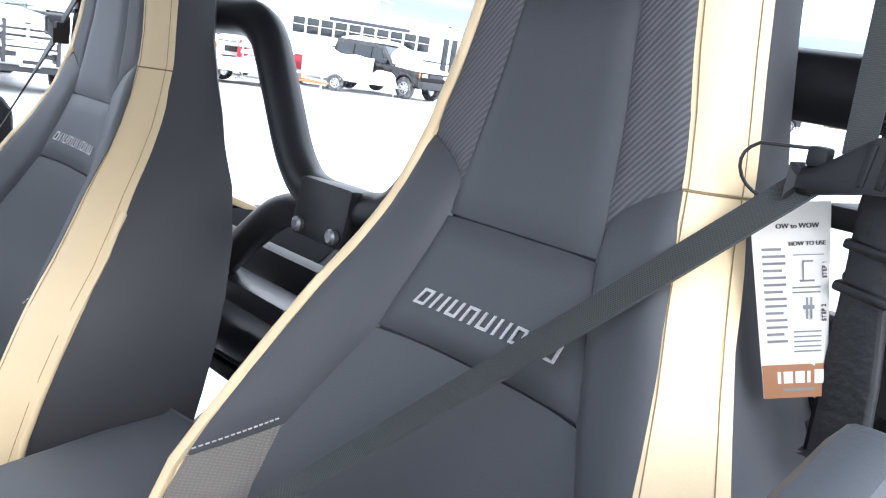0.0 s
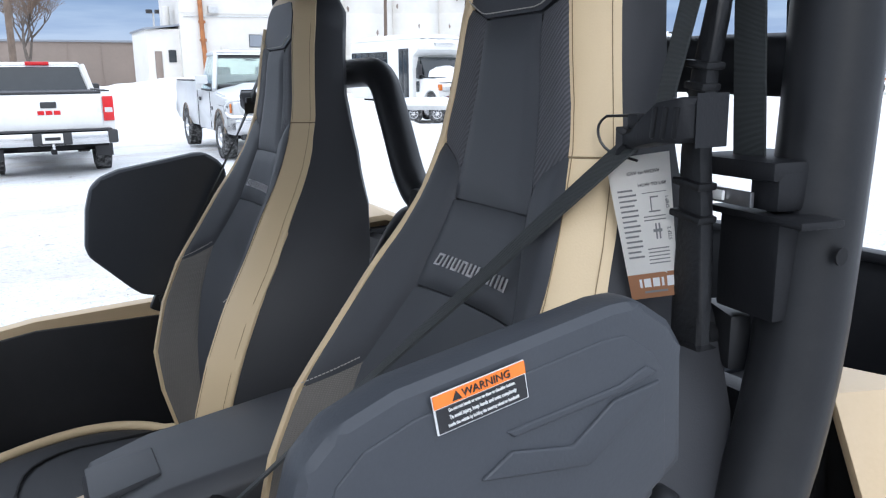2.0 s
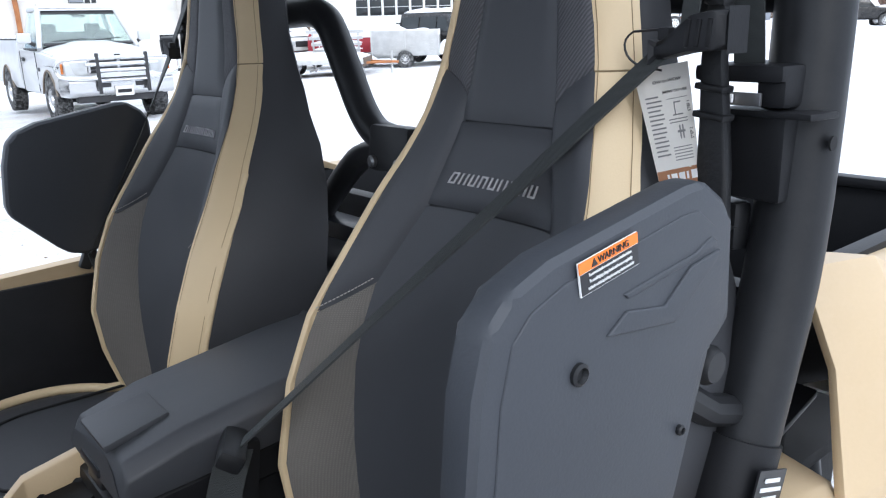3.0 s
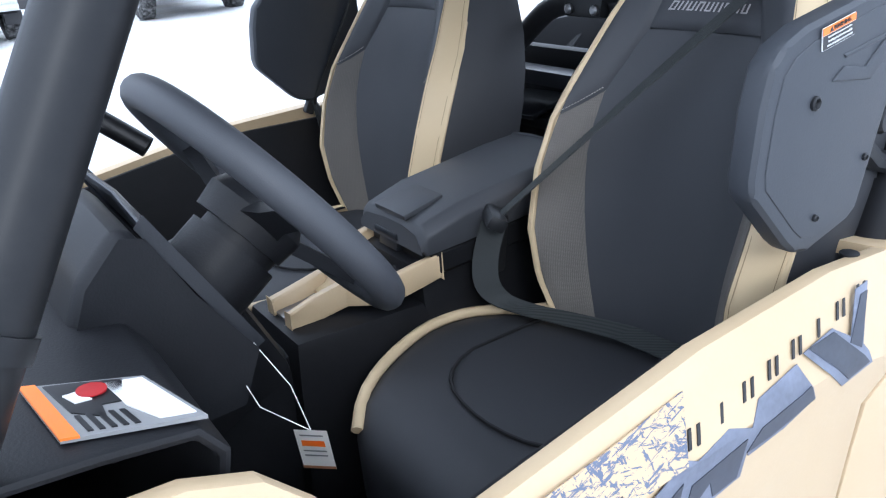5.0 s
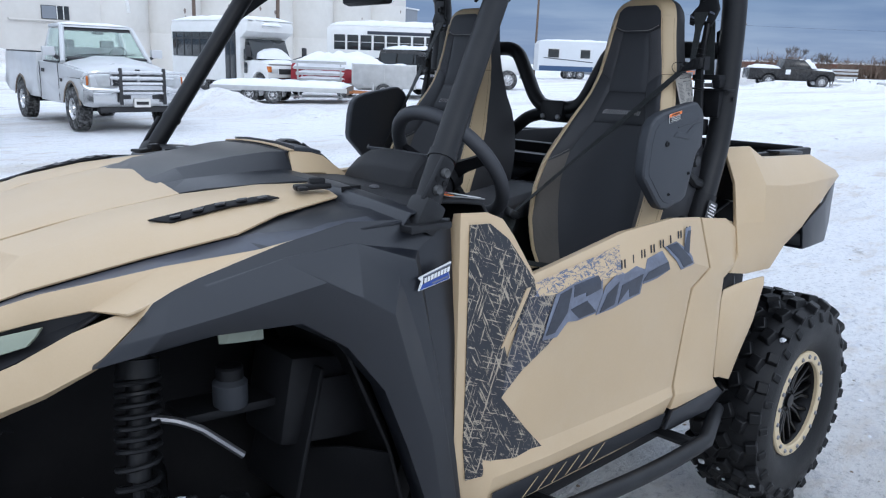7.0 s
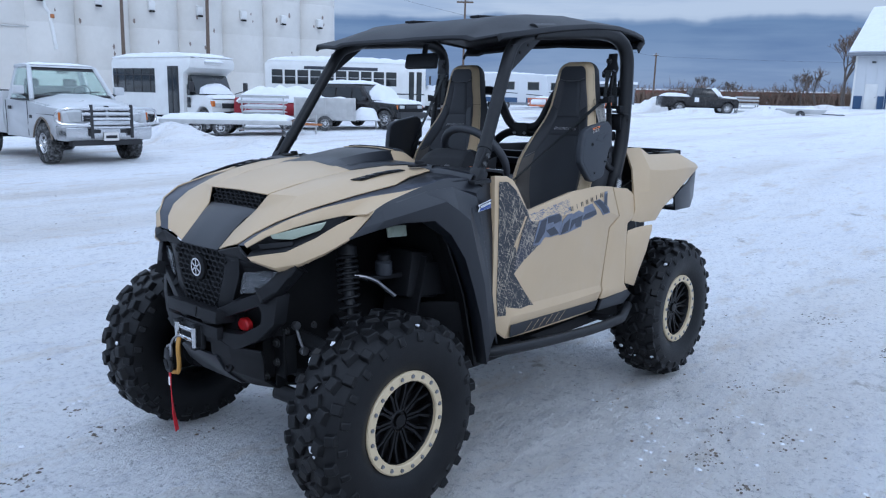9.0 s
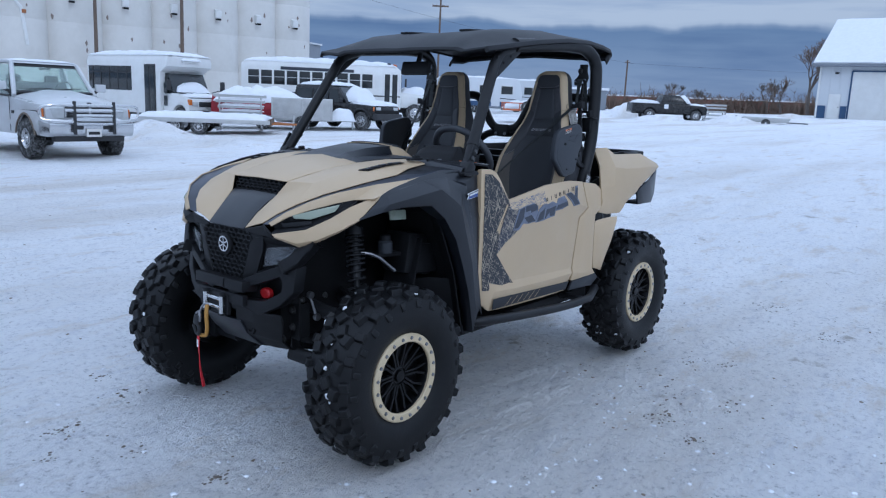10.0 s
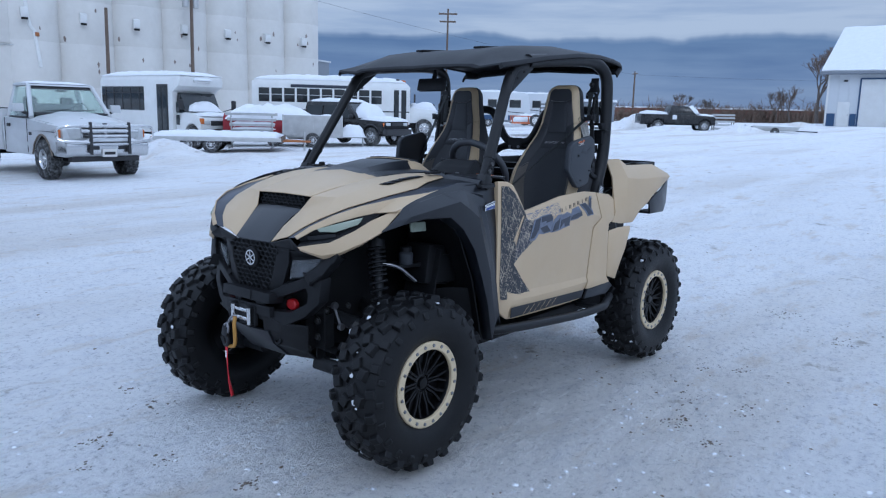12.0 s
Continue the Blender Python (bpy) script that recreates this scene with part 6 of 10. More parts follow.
# ---- belts, guards, hanging cards ----
def restraint(s):
    place = Matrix.Translation((-0.048, s * 0.018, 0.026))

    def fitted(name, bm, mat, parent=None, label="", angle=34.0):
        return part(name, shifted(bm, place), mat, parent, label, angle)

    belt = part("seat_belt", ribbon([(0.571, s * 0.578, 1.756), (0.562, s * 0.580, 1.730), (0.545, s * 0.586, 1.685), (0.510, s * 0.598, 1.606)], (0.045, 0.017), ((0, 1, 0), (0.1, 1.0, 0.25))), WEB, UTV, "dark grey woven seat belt across the seat")
    if s < 0:
        fitted("shoulder_strap", ribbon([(0.556, -0.568, 1.572), (0.520, -0.520, 1.516), (0.478, -0.455, 1.442), (0.420, -0.360, 1.338), (0.352, -0.250, 1.215), (0.285, -0.140, 1.092)], (0.019, 0.026), ((0.25, 0.66, 0.48), (0.66, 0.53, 0.22))), WEB, belt)
        fitted("lap_strap", ribbon([(0.285, -0.135, 1.085), (0.262, -0.130, 1.02), (0.255, -0.140, 0.965), (0.275, -0.175, 0.938), (0.33, -0.30, 0.935), (0.37, -0.42, 0.935), (0.39, -0.56, 0.92)], (0.046, 0.046), ((0.77, -0.64, 0.0), (1, 0, 0.1))), WEB, belt)
        fitted("latch_tongue", box((0.034, 0.078, 0.026), (0.280, -0.140, 1.092), (0, 30, -30), 0.008), STEEL_BLACK, belt, "black belt tongue")
    else:
        fitted("shoulder_strap", ribbon([(0.560, 0.585, 1.575), (0.480, 0.615, 1.40), (0.360, 0.645, 1.170)], (0.030, 0.030), ((0.2, 0.8, 0.4), (0.6, 0.8, 0.0))), WEB, belt)
        fitted("lap_strap", ribbon([(0.360, 0.645, 1.170), (0.40, 0.650, 1.05), (0.44, 0.645, 0.90)], (0.040, 0.046), ((0.6, 0.8, 0.0), (1, 0, 0.1))), WEB, belt)
        fitted("latch_tongue", box((0.024, 0.020, 0.060), (0.352, 0.646, 1.165), (0, 25, 0), 0.006), STEEL_BLACK, belt, "black belt tongue")
    fitted("buckle", box((0.03, 0.035, 0.11), (0.305, s * 0.110, 1.03), (0, 8, 0), 0.01), STEEL_BLACK, belt, "black belt buckle")
    def near(y):
        return s * (y + 0.026)

    def plate(outline, x, thick, round_by=0.004):
        return slab([(near(y) * s, z) for y, z in outline], (x, 0, 0), (0, s, 0), (0.10, 0, 1), thick, round_by)

    lift = -0.10 * 1.75
    guide = part("guide_plate", plate([(0.543, 1.840), (0.538, 1.776), (0.513, 1.748), (0.515, 1.720), (0.527, 1.716), (0.533, 1.745), (0.573, 1.745), (0.567, 1.713), (0.587, 1.711), (0.606, 1.763), (0.592, 1.800), (0.592, 1.840)], 0.580 + lift, 0.012), STEEL_BLACK, belt, "black steel belt guide")
    part("guide_bolt", lathe(((0.016, 0), (0.016, 0.006), (0.010, 0.012), (0.006, 0.008), (0, 0.008)), pose(0.578, near(0.552), 1.802, 0, -90, 0), 18), STEEL_BLACK, guide)
    for y, z, w in ((0.524, 1.742, 0.014), (0.588, 1.752, 0.016)):
        part("guide_slot", box((0.004, w, 0.005), (0.5715, near(y), z), (s * -25, 0, 0), 0.001), PALE_BLUE_PRINT, guide)
    part("guide_roller", tube([(0.570, near(0.520), 1.728), (0.572, near(0.580), 1.722)], 0.006, 10, 0), STEEL_BLACK, guide)
    part("down_strap", ribbon([(0.604, near(0.569), 1.730), (0.602, near(0.576), 1.65), (0.600, near(0.5845), 1.560)], (0.029, 0.031), ((0, 1, 0), (0, 1, 0))), WEB, belt)
    strap = fresh()
    add_loft(strap, [[(x + dx, near(y + dy), z) for dx, dy in ((-0.007, -w), (-0.007, w), (0.007, w), (0.007, -w))] for x, y, w, z in ((0.528, 0.597, 0.0165, 1.430), (0.532, 0.5935, 0.0150, 1.480), (0.537, 0.588, 0.0125, 1.530), (0.540, 0.5825, 0.0105, 1.580), (0.544, 0.583, 0.0085, 1.640), (0.552, 0.584, 0.0080, 1.680), (0.562, 0.582, 0.0075, 1.725))])
    part("adjuster_strap", soften(strap, 0.003), RUBBER, belt, "ribbed black rubber belt height adjuster")
    for x, y, z, w in ((0.546, 0.5825, 1.646, 0.024), (0.544, 0.5830, 1.630, 0.020), (0.538, 0.586, 1.556, 0.029), (0.536, 0.588, 1.531, 0.032)):
        part("adjuster_rib", box((0.020, w, 0.006), (x - 0.002, near(y), z), (s * -8, 0, 0), 0.002), RUBBER, belt)
    clip = part("adjuster_clip", soften(add_loft(fresh(), [[(x - d, near(y), z - h), (x + d, near(y), z - h), (x + d, near(y), z + h), (x - d, near(y), z + h)] for x, y, z, h, d in ((0.503, 0.545, 1.5885, 0.0070, 0.008), (0.505, 0.558, 1.591, 0.0085, 0.011), (0.508, 0.572, 1.598, 0.0120, 0.015), (0.512, 0.584, 1.604, 0.0155, 0.018), (0.516, 0.604, 1.606, 0.0170, 0.018), (0.519, 0.616, 1.606, 0.0155, 0.012))]), 0.004), PLASTIC, belt, "black plastic belt height clip")
    for y, x in ((0.583, 0.4945), (0.592, 0.4962), (0.601, 0.4985)):
        part("clip_groove", box((0.004, 0.0045, 0.024), (x, near(y), 1.604), (s * -6, 0, 0), 0.0015), RUBBER, clip)
    part("clip_knob", box((0.012, 0.012, 0.012), (0.503, near(0.556), 1.604), round_by=0.003), PLASTIC, clip)
    ret = part("retractor", merged(box((0.090, 0.096, 0.016), (0.618, near(0.590), 1.566), (0, 0, s * 6), 0.005), box((0.060, 0.030, 0.034), (0.605, near(0.622), 1.552), (0, 0, s * 6), 0.005)), PLASTIC, belt, "black belt retractor housing")
    part("retractor_body", box((0.075, 0.064, 0.085), (0.618, near(0.606), 1.490), (0, 0, s * 6), 0.004), PLASTIC, ret)
    part("retractor_tray", box((0.040, 0.105, 0.006), (0.592, near(0.615), 1.530), (0, 0, s * 10), 0.002), PLASTIC, ret)
    part("retractor_plate", box((0.004, 0.046, 0.012), (0.574, near(0.590), 1.543), (0, 0, s * 8), 0.001), GREY_METAL, belt, "bright retractor plate with a small label")
    part("retractor_label", box((0.003, 0.016, 0.008), (0.5715, near(0.577), 1.5435), (0, 0, s * 8), 0.001), WHITE_PRINT, ret)
    fitted("anchor", merged(box((0.02, 0.06, 0.05), (0.655, s * 0.572, 1.39), (0, 0, s * 25), 0.006), lathe(((0.012, 0), (0.012, 0.01), (0, 0.012)), pose(0.642, s * 0.565, 1.39, 0, -90, 0), 12)), STEEL_BLACK, belt)
    latch = part("latch_plate", plate([(0.560, 1.700), (0.588, 1.722), (0.606, 1.690), (0.606, 1.615), (0.603, 1.598), (0.586, 1.607), (0.572, 1.622), (0.566, 1.660)], 0.662 - 0.166, 0.018, 0.004), STEEL_BLACK, UTV, "black steel net latch plate on the pillar")
    for y, z, r in ((0.583, 1.708, 0.0065), (0.586, 1.628, 0.0065), (0.594, 1.668, 0.014)):
        part("latch_hole", lathe(((r, 0), (r, 0.002), (r * 0.8, 0.003), (0, 0.003)), pose(0.6515, near(y), z, 0, -90, 0), 16), UNDER, latch)
    # shoulder guard
    outline = [(0.168, 1.318), (0.176, 1.392), (0.188, 1.436), (0.208, 1.456), (0.245, 1.470), (0.396, 1.496), (0.420, 1.497), (0.448, 1.478), (0.462, 1.459), (0.467, 1.370), (0.440, 1.352), (0.400, 1.226), (0.380, 1.214), (0.298, 1.196), (0.268, 1.203), (0.247, 1.220), (0.172, 1.296)]

    def moulded(name, points, out, thick, round_by, mat, label="", parent=UTV):
        return part(name, slab(points, (0, s * out, 0), (1, 0, 0), (0, 0, 1), thick, round_by, 3), mat, parent, label)

    guard = moulded("shoulder_guard", outline, 0.666, 0.036, 0.013, GUARD_GREY, "dark grey moulded plastic shoulder guard")
    moulded("guard_pad", [(0.318 + (x - 0.318) * 0.86, 1.345 + (z - 1.345) * 0.86) for x, z in outline], 0.6835, 0.004, 0.0018, GUARD_GREY, "", guard)
    moulded("guard_dent", [(0.296, 1.404), (0.318, 1.418), (0.364, 1.410), (0.396, 1.434), (0.436, 1.440), (0.430, 1.430), (0.378, 1.393)], 0.6852, 0.006, 0.0025, GUARD_GREY, "grained ledge of the moulded dent", guard)
    moulded("guard_dent", [(0.314, 1.431), (0.401, 1.443), (0.424, 1.452), (0.434, 1.446), (0.404, 1.438), (0.320, 1.426)], 0.6848, 0.005, 0.002, GUARD_GREY, "", guard)
    for x, z in ((0.268, 1.385), (0.393, 1.296), (0.297, 1.243)):
        r = 0.0085 if x < 0.28 else 0.0045
        part("guard_screw", lathe(((r, 0), (r, 0.003), (r * 0.7, 0.0045), (r * 0.5, 0.001), (0, 0.001)), pose(x, s * 0.6855, z, 90 if s < 0 else -90, 0, 0), 14), STEEL_BLACK, guard)
    part("guard_arm", tube([(0.44, s * 0.650, 1.30), (0.50, s * 0.645, 1.26), (0.575, s * 0.652, 1.235)], 0.016, 10, 1), STEEL_BLACK, guard)
    part("arm_knob", lathe(((0.014, -0.012), (0.018, -0.006), (0.018, 0.006), (0.014, 0.012), (0, 0.012)), pose(0.462, s * 0.664, 1.325, 90, 0, 0), 18), STEEL_BLACK, guard)
    if s < 0:
        m = pose(0.2965, -0.6868, 1.4575, 0, -9.6, 0)
        part("warning_label", shifted(box((0.0625, 0.0012, 0.0245), (0, 0, 0)), m), WHITE_PRINT, guard, "orange and black warning label")
        part("label_head", shifted(box((0.0620, 0.0012, 0.0078), (0, -0.0008, 0.0082)), m), ORANGE, guard)
        part("label_text_field", shifted(box((0.0605, 0.0012, 0.0148), (0, -0.0008, -0.0040)), m), BLACK_PRINT, guard)
        lettering("label_word", "WARNING", 0.0068, m @ pose(0.004, -0.0018, 0.0082, 90, 0, 0), BLACK_PRINT, guard)
        part("label_sign", shifted(slab([(-0.0032, -0.0026), (0.0032, -0.0026), (0, 0.0030)], (-0.0160, -0.0016, 0.0082), (1, 0, 0), (0, 0, 1), 0.0006), m), BLACK_PRINT, guard)
        for k, words in enumerate(("Do not rest hands or arms on door or shoulder bolster.", "To avoid injury, keep hands and arms completely", "inside the vehicle by holding the steering wheel or handhold.")):
            lettering("label_line", words, 0.00215 if k != 1 else 0.0025, m @ pose(0.0, -0.0018, 0.0012 - k * 0.0046, 90, 0, 0) @ Matrix.Diagonal((0.92, 1.35, 1, 1)), WHITE_PRINT, guard)


for side in (-1, 1):
    restraint(side)


def swing_card(name, corners, bottom, marks, label_text, s=1):
    """A printed card hanging by its string. Corners: top left, top right, bottom right, bottom left."""
    tl, tr, br, bl = (Vector(c) for c in corners)
    holder = thing(name, (tl + tr) / 2, label_text, "tag")

    def at(u, v):
        return tl.lerp(tr, u).lerp(bl.lerp(br, u), v)

    n = (tr - tl).cross(bl - tl).normalized()
    eye = Vector((0.1, -1.0, 1.6))
    if (eye - tl).dot(n) < 0:
        n = -n

    def field(u0, v0, u1, v1, lift, thick=0.0006):
        bm = fresh()
        add_loft(bm, [[at(u0, v0) + n * lift, at(u1, v0) + n * lift], [at(u0, v1) + n * lift, at(u1, v1) + n * lift]], False, False)
        bmesh.ops.solidify(bm, geom=bm.faces[:], thickness=thick)
        return bm

    card = part("card", field(0, 0, 1, 1, 0, 0.001), PAPER, holder)
    part("card_band", field(0, bottom, 1, 1, 0.0008), KRAFT, holder, "brown printed band")
    for u0, v0, u1, v1, mat in marks:
        part("print_bar", field(u0, v0, u1, v1, 0.0014), mat, holder)
    return holder, at, n


marks = [(0.10, 0.235 + 0.036 * k, 0.40 - 0.05 * (k % 3 == 0), 0.248 + 0.036 * k, GREY_PRINT) for k in range(14)]
marks += [(0.50, 0.27, 0.90, 0.275, GREY_PRINT), (0.62, 0.30, 0.64, 0.40, GREY_PRINT), (0.64, 0.30, 0.76, 0.31, GREY_PRINT), (0.58, 0.40, 0.78, 0.41, GREY_PRINT), (0.62, 0.53, 0.78, 0.55, GREY_PRINT), (0.66, 0.49, 0.69, 0.60, GREY_PRINT), (0.72, 0.49, 0.75, 0.60, GREY_PRINT)]
marks += [(0.48, 0.435 + 0.025 * k, 0.86, 0.443 + 0.025 * k, GREY_PRINT) for k in range(2)] + [(0.48, 0.66 + 0.025 * k, 0.88, 0.668 + 0.025 * k, GREY_PRINT) for k in range(5)]
marks += [(0.22, 0.865, 0.27, 0.925, WHITE_PRINT), (0.31, 0.865, 0.45, 0.925, WHITE_PRINT), (0.49, 0.865, 0.63, 0.925, WHITE_PRINT), (0.67, 0.865, 0.72, 0.925, WHITE_PRINT), (0.78, 0.86, 0.92, 0.93, WHITE_PRINT), (0.30, 0.95, 0.78, 0.965, GREY_PRINT)]
holder, at_card, n_card = swing_card("hang_tag", ((0.498, -0.526, 1.569), (0.537, -0.558, 1.577), (0.527, -0.588, 1.466), (0.502, -0.562, 1.458)), 0.83, marks, "white instruction card with a brown band hanging from the belt")
u_dir = (at_card(1, 0.5) - at_card(0, 0.5)).normalized()
v_dir = n_card.cross(u_dir).normalized()


def on_card(u, v, lift=0.0016):
    p = at_card(u, v) + n_card * lift
    return Matrix((( u_dir.x, v_dir.x, n_card.x, p.x), (u_dir.y, v_dir.y, n_card.y, p.y), (u_dir.z, v_dir.z, n_card.z, p.z), (0, 0, 0, 1)))


lettering("word", "HOW TO USE", 0.0036, on_card(0.68, 0.215), BLACK_PRINT, holder)
lettering("word", "OW to WOW", 0.0042, on_card(0.56, 0.125), BLACK_PRINT, holder)
lettering("word", "STEP 1", 0.0036, on_card(0.91, 0.35) @ pose(0, 0, 0, 0, 0, 90), BLACK_PRINT, holder)
lettering("word", "STEP 2", 0.0036, on_card(0.91, 0.57) @ pose(0, 0, 0, 0, 0, 90), BLACK_PRINT, holder)
part("string", tube([(0.516, -0.545, 1.569), (0.502, -0.520, 1.575), (0.498, -0.512, 1.596), (0.502, -0.530, 1.609), (0.508, -0.552, 1.606)], 0.0012, 6, 2), BLACK_PRINT, holder)
holder2, _, _ = swing_card("hang_tag", ((0.537, 0.590, 1.545), (0.552, 0.540, 1.545), (0.552, 0.540, 1.43), (0.537, 0.590, 1.43)), 0.15, [(0.1, 0.3 + 0.1 * k, 0.9, 0.33 + 0.1 * k, GREY_PRINT) for k in range(6)], "brown printed card hanging from the passenger belt")
key, _, _ = swing_card("key_tag", ((-0.305, -0.470, 1.118), (-0.277, -0.490, 1.114), (-0.272, -0.490, 1.062), (-0.300, -0.470, 1.066)), 0.93, [(0.15, 0.25, 0.85, 0.40, ORANGE), (0.15, 0.1, 0.85, 0.14, GREY_PRINT), (0.15, 0.5, 0.85, 0.54, GREY_PRINT), (0.15, 0.62, 0.85, 0.66, GREY_PRINT)], "white card with an orange mark hanging under the dash")
part("string", tube([(-0.290, -0.480, 1.115), (-0.30, -0.47, 1.17), (-0.32, -0.44, 1.215)], 0.0006, 6, 1), PAPER, key)
part("string", tube([(-0.290, -0.480, 1.115), (-0.335, -0.47, 1.16), (-0.345, -0.44, 1.20)], 0.0006, 6, 1), PAPER, key)


# ---- nose, bumper, winch, running gear, bed ----
# solid filler for the chassis; its black also stands for the bay's shade
part("front_core", merged(box((0.72, 0.46, 0.60), (-1.02, 0, 0.78), (0, 0, 0), 0.04), box((0.20, 0.38, 0.36), (-1.36, 0, 0.78), (0, 0, 0), 0.04)), UNDER, UTV, "dark filler block for the chassis and its shaded open bay")
part("rear_core", merged(box((0.80, 0.84, 0.50), (1.02, 0, 0.72), (0, 0, 0), 0.05), box((0.5, 0.5, 0.2), (1.15, 0, 0.42), (0, 0, 0), 0.05)), UNDER, UTV, "dark engine and rear chassis")
part("belly", box((1.7, 0.62, 0.10), (-0.2, 0, 0.40), (0, 0, 0), 0.03), UNDER, UTV, "black belly plate")
for s in (-1, 1):
    part("wheel_well", sheet([sided(r, s) for r in (
        [(-1.22, 0.30, 1.03), (-1.10, 0.30, 1.13), (-0.90, 0.30, 1.14), (-0.76, 0.30, 1.04), (-0.66, 0.30, 0.80), (-0.58, 0.30, 0.45)],
        [(-1.22, 0.50, 1.06), (-1.10, 0.52, 1.16), (-0.90, 0.54, 1.18), (-0.74, 0.56, 1.08), (-0.63, 0.58, 0.80), (-0.56, 0.60, 0.45)],
        [(-1.24, 0.60, 1.09), (-1.09, 0.66, 1.140), (-0.93, 0.675, 1.130), (-0.81, 0.685, 1.05), (-0.70, 0.69, 0.80), (-0.60, 0.68, 0.46)])], 0.008, 0.004), UNDER, UTV, "black inner wheel arch liner")
    liner_box = part("arch_box", box((0.20, 0.16, 0.20), (-0.74, s * 0.43, 0.86), (0, 10, 0), 0.02), PLASTIC, UTV, "black box on the arch liner")
    part("box_rib", box((0.012, 0.20, 0.30), (-0.80, s * 0.44, 0.80), (0, 14, 0), 0.004), PLASTIC, liner_box)
    part("box_lid", box((0.16, 0.014, 0.14), (-0.70, s * 0.520, 0.84), (0, 8, 0), 0.004), PLASTIC, liner_box)
    part("liner_panel", sheet([sided(r, s) for r in ([(-0.80, 0.40, 0.72), (-0.70, 0.53, 0.74), (-0.64, 0.62, 0.74)], [(-0.77, 0.40, 0.60), (-0.66, 0.53, 0.60), (-0.60, 0.62, 0.58)], [(-0.72, 0.40, 0.46), (-0.62, 0.53, 0.46), (-0.57, 0.62, 0.45)])], 0.008, 0.004), PLASTIC, UTV, "black moulded liner panel in the wheel arch")
    bottle = part("fluid_bottle", lathe(((0.0, -0.03), (0.034, -0.03), (0.036, -0.02), (0.036, 0.02), (0.026, 0.030), (0, 0.030)), pose(-0.935, s * 0.455, 0.915), 20), GUARD_GREY, UTV, "dull grey fluid bottle")
    part("bottle_cap", lathe(((0.0, 0.030), (0.028, 0.030), (0.028, 0.052), (0.024, 0.056), (0, 0.056)), pose(-0.935, s * 0.455, 0.915), 20), PLASTIC, bottle, "black screw cap")
    part("bracket", box((0.22, 0.10, 0.02), (-0.93, s * 0.42, 0.875), (0, 4, 0), 0.006), PLASTIC, UTV)
    part("marker", box((0.085, 0.012, 0.045), (-0.96, s * 0.555, 1.078), (12 * s, 0, s * 18), 0.005), DRL, UTV, "pale reflector under the fender")
    # coil-over
    top, bot = Vector((-1.105, s * 0.420, 1.025)), Vector((-1.165, s * 0.520, 0.610))
    shock = part("shock_absorber", merged(tube([top, top.lerp(bot, 0.55)], 0.022, 14, 0), tube([top.lerp(bot, 0.5), bot], 0.012, 10, 0), tube([top.lerp(bot, 0.02), top.lerp(bot, 0.10)], 0.040, 16, 0), tube([top.lerp(bot, 0.88), top.lerp(bot, 0.93)], 0.042, 16, 0)), STEEL_BLACK, UTV, "black coil-over shock absorber")
    axis_ = (bot - top).normalized()
    e1 = axis_.cross(Vector((0, 0, 1))).normalized()
    e2 = axis_.cross(e1)
    for t0, t1, turns in ((0.08, 0.42, 7), (0.42, 0.92, 6)):
        part("coil_spring", tube([top.lerp(bot, t0 + (t1 - t0) * k / (turns * 12)) + (e1 * math.cos(k * math.pi / 6) + e2 * math.sin(k * math.pi / 6)) * 0.039 for k in range(turns * 12 + 1)], 0.0058, 7, 0), STEEL_BLACK, shock, "black coil spring")
    part("decal_band", tube([top.lerp(bot, 0.70), top.lerp(bot, 0.78)], 0.0135, 10, 0), WHITE_PRINT, shock)
    part("hose", tube([(-1.10, s * 0.46, 0.905), (-1.06, s * 0.49, 0.900), (-1.00, s * 0.52, 0.862), (-0.955, s * 0.54, 0.812)], 0.008, 8, 2), GREY_METAL, UTV, "grey brake hose")
    for z, x0 in ((0.36, -1.30), (0.36, -0.98), (0.60, -1.25), (0.60, -1.00)):
        part("control_arm", tube([(x0, s * 0.20, z + 0.06), (-1.15, s * 0.58, z - 0.02)], 0.024, 10, 0, 1.5), STEEL_BLACK, UTV, "black control arm")
    for x, y, z, r in ((-1.335, 0.262, 0.640, 0.013), (-1.335, 0.262, 0.560, 0.012), (-1.36, 0.225, 0.50, 0.012), (-1.31, 0.300, 0.690, 0.010), (-1.20, 0.330, 0.700, 0.010)):
        part("pivot_bolt", merged(lathe(((r, 0), (r, 0.010), (r * 0.7, 0.012), (0, 0.012)), pose(x, s * y, z, 0, -90, 0), 6), lathe(((r * 1.5, -0.004), (r * 1.5, 0.0), (0, 0.0)), pose(x, s * y, z, 0, -90, 0), 16)), BOLT_STEEL, UTV, "dull steel pivot bolt")
    part("pivot_bracket", merged(box((0.012, 0.11, 0.20), (-1.318, s * 0.250, 0.600), (0, 0, s * 8), 0.006), box((0.05, 0.012, 0.16), (-1.295, s * 0.300, 0.590), (0, 0, 0), 0.004), box((0.05, 0.012, 0.12), (-1.295, s * 0.235, 0.50), (0, 0, 0), 0.004)), STEEL_BLACK, UTV, "black suspension pivot bracket")
    part("steering_rod", merged(tube([(-1.02, s * 0.22, 0.535), (-1.05, s * 0.56, 0.455)], 0.011, 10, 0), tube([(-1.025, s * 0.25, 0.528), (-1.032, s * 0.34, 0.508)], 0.024, 12, 0)), STEEL_BLACK, UTV, "black steering tie rod")
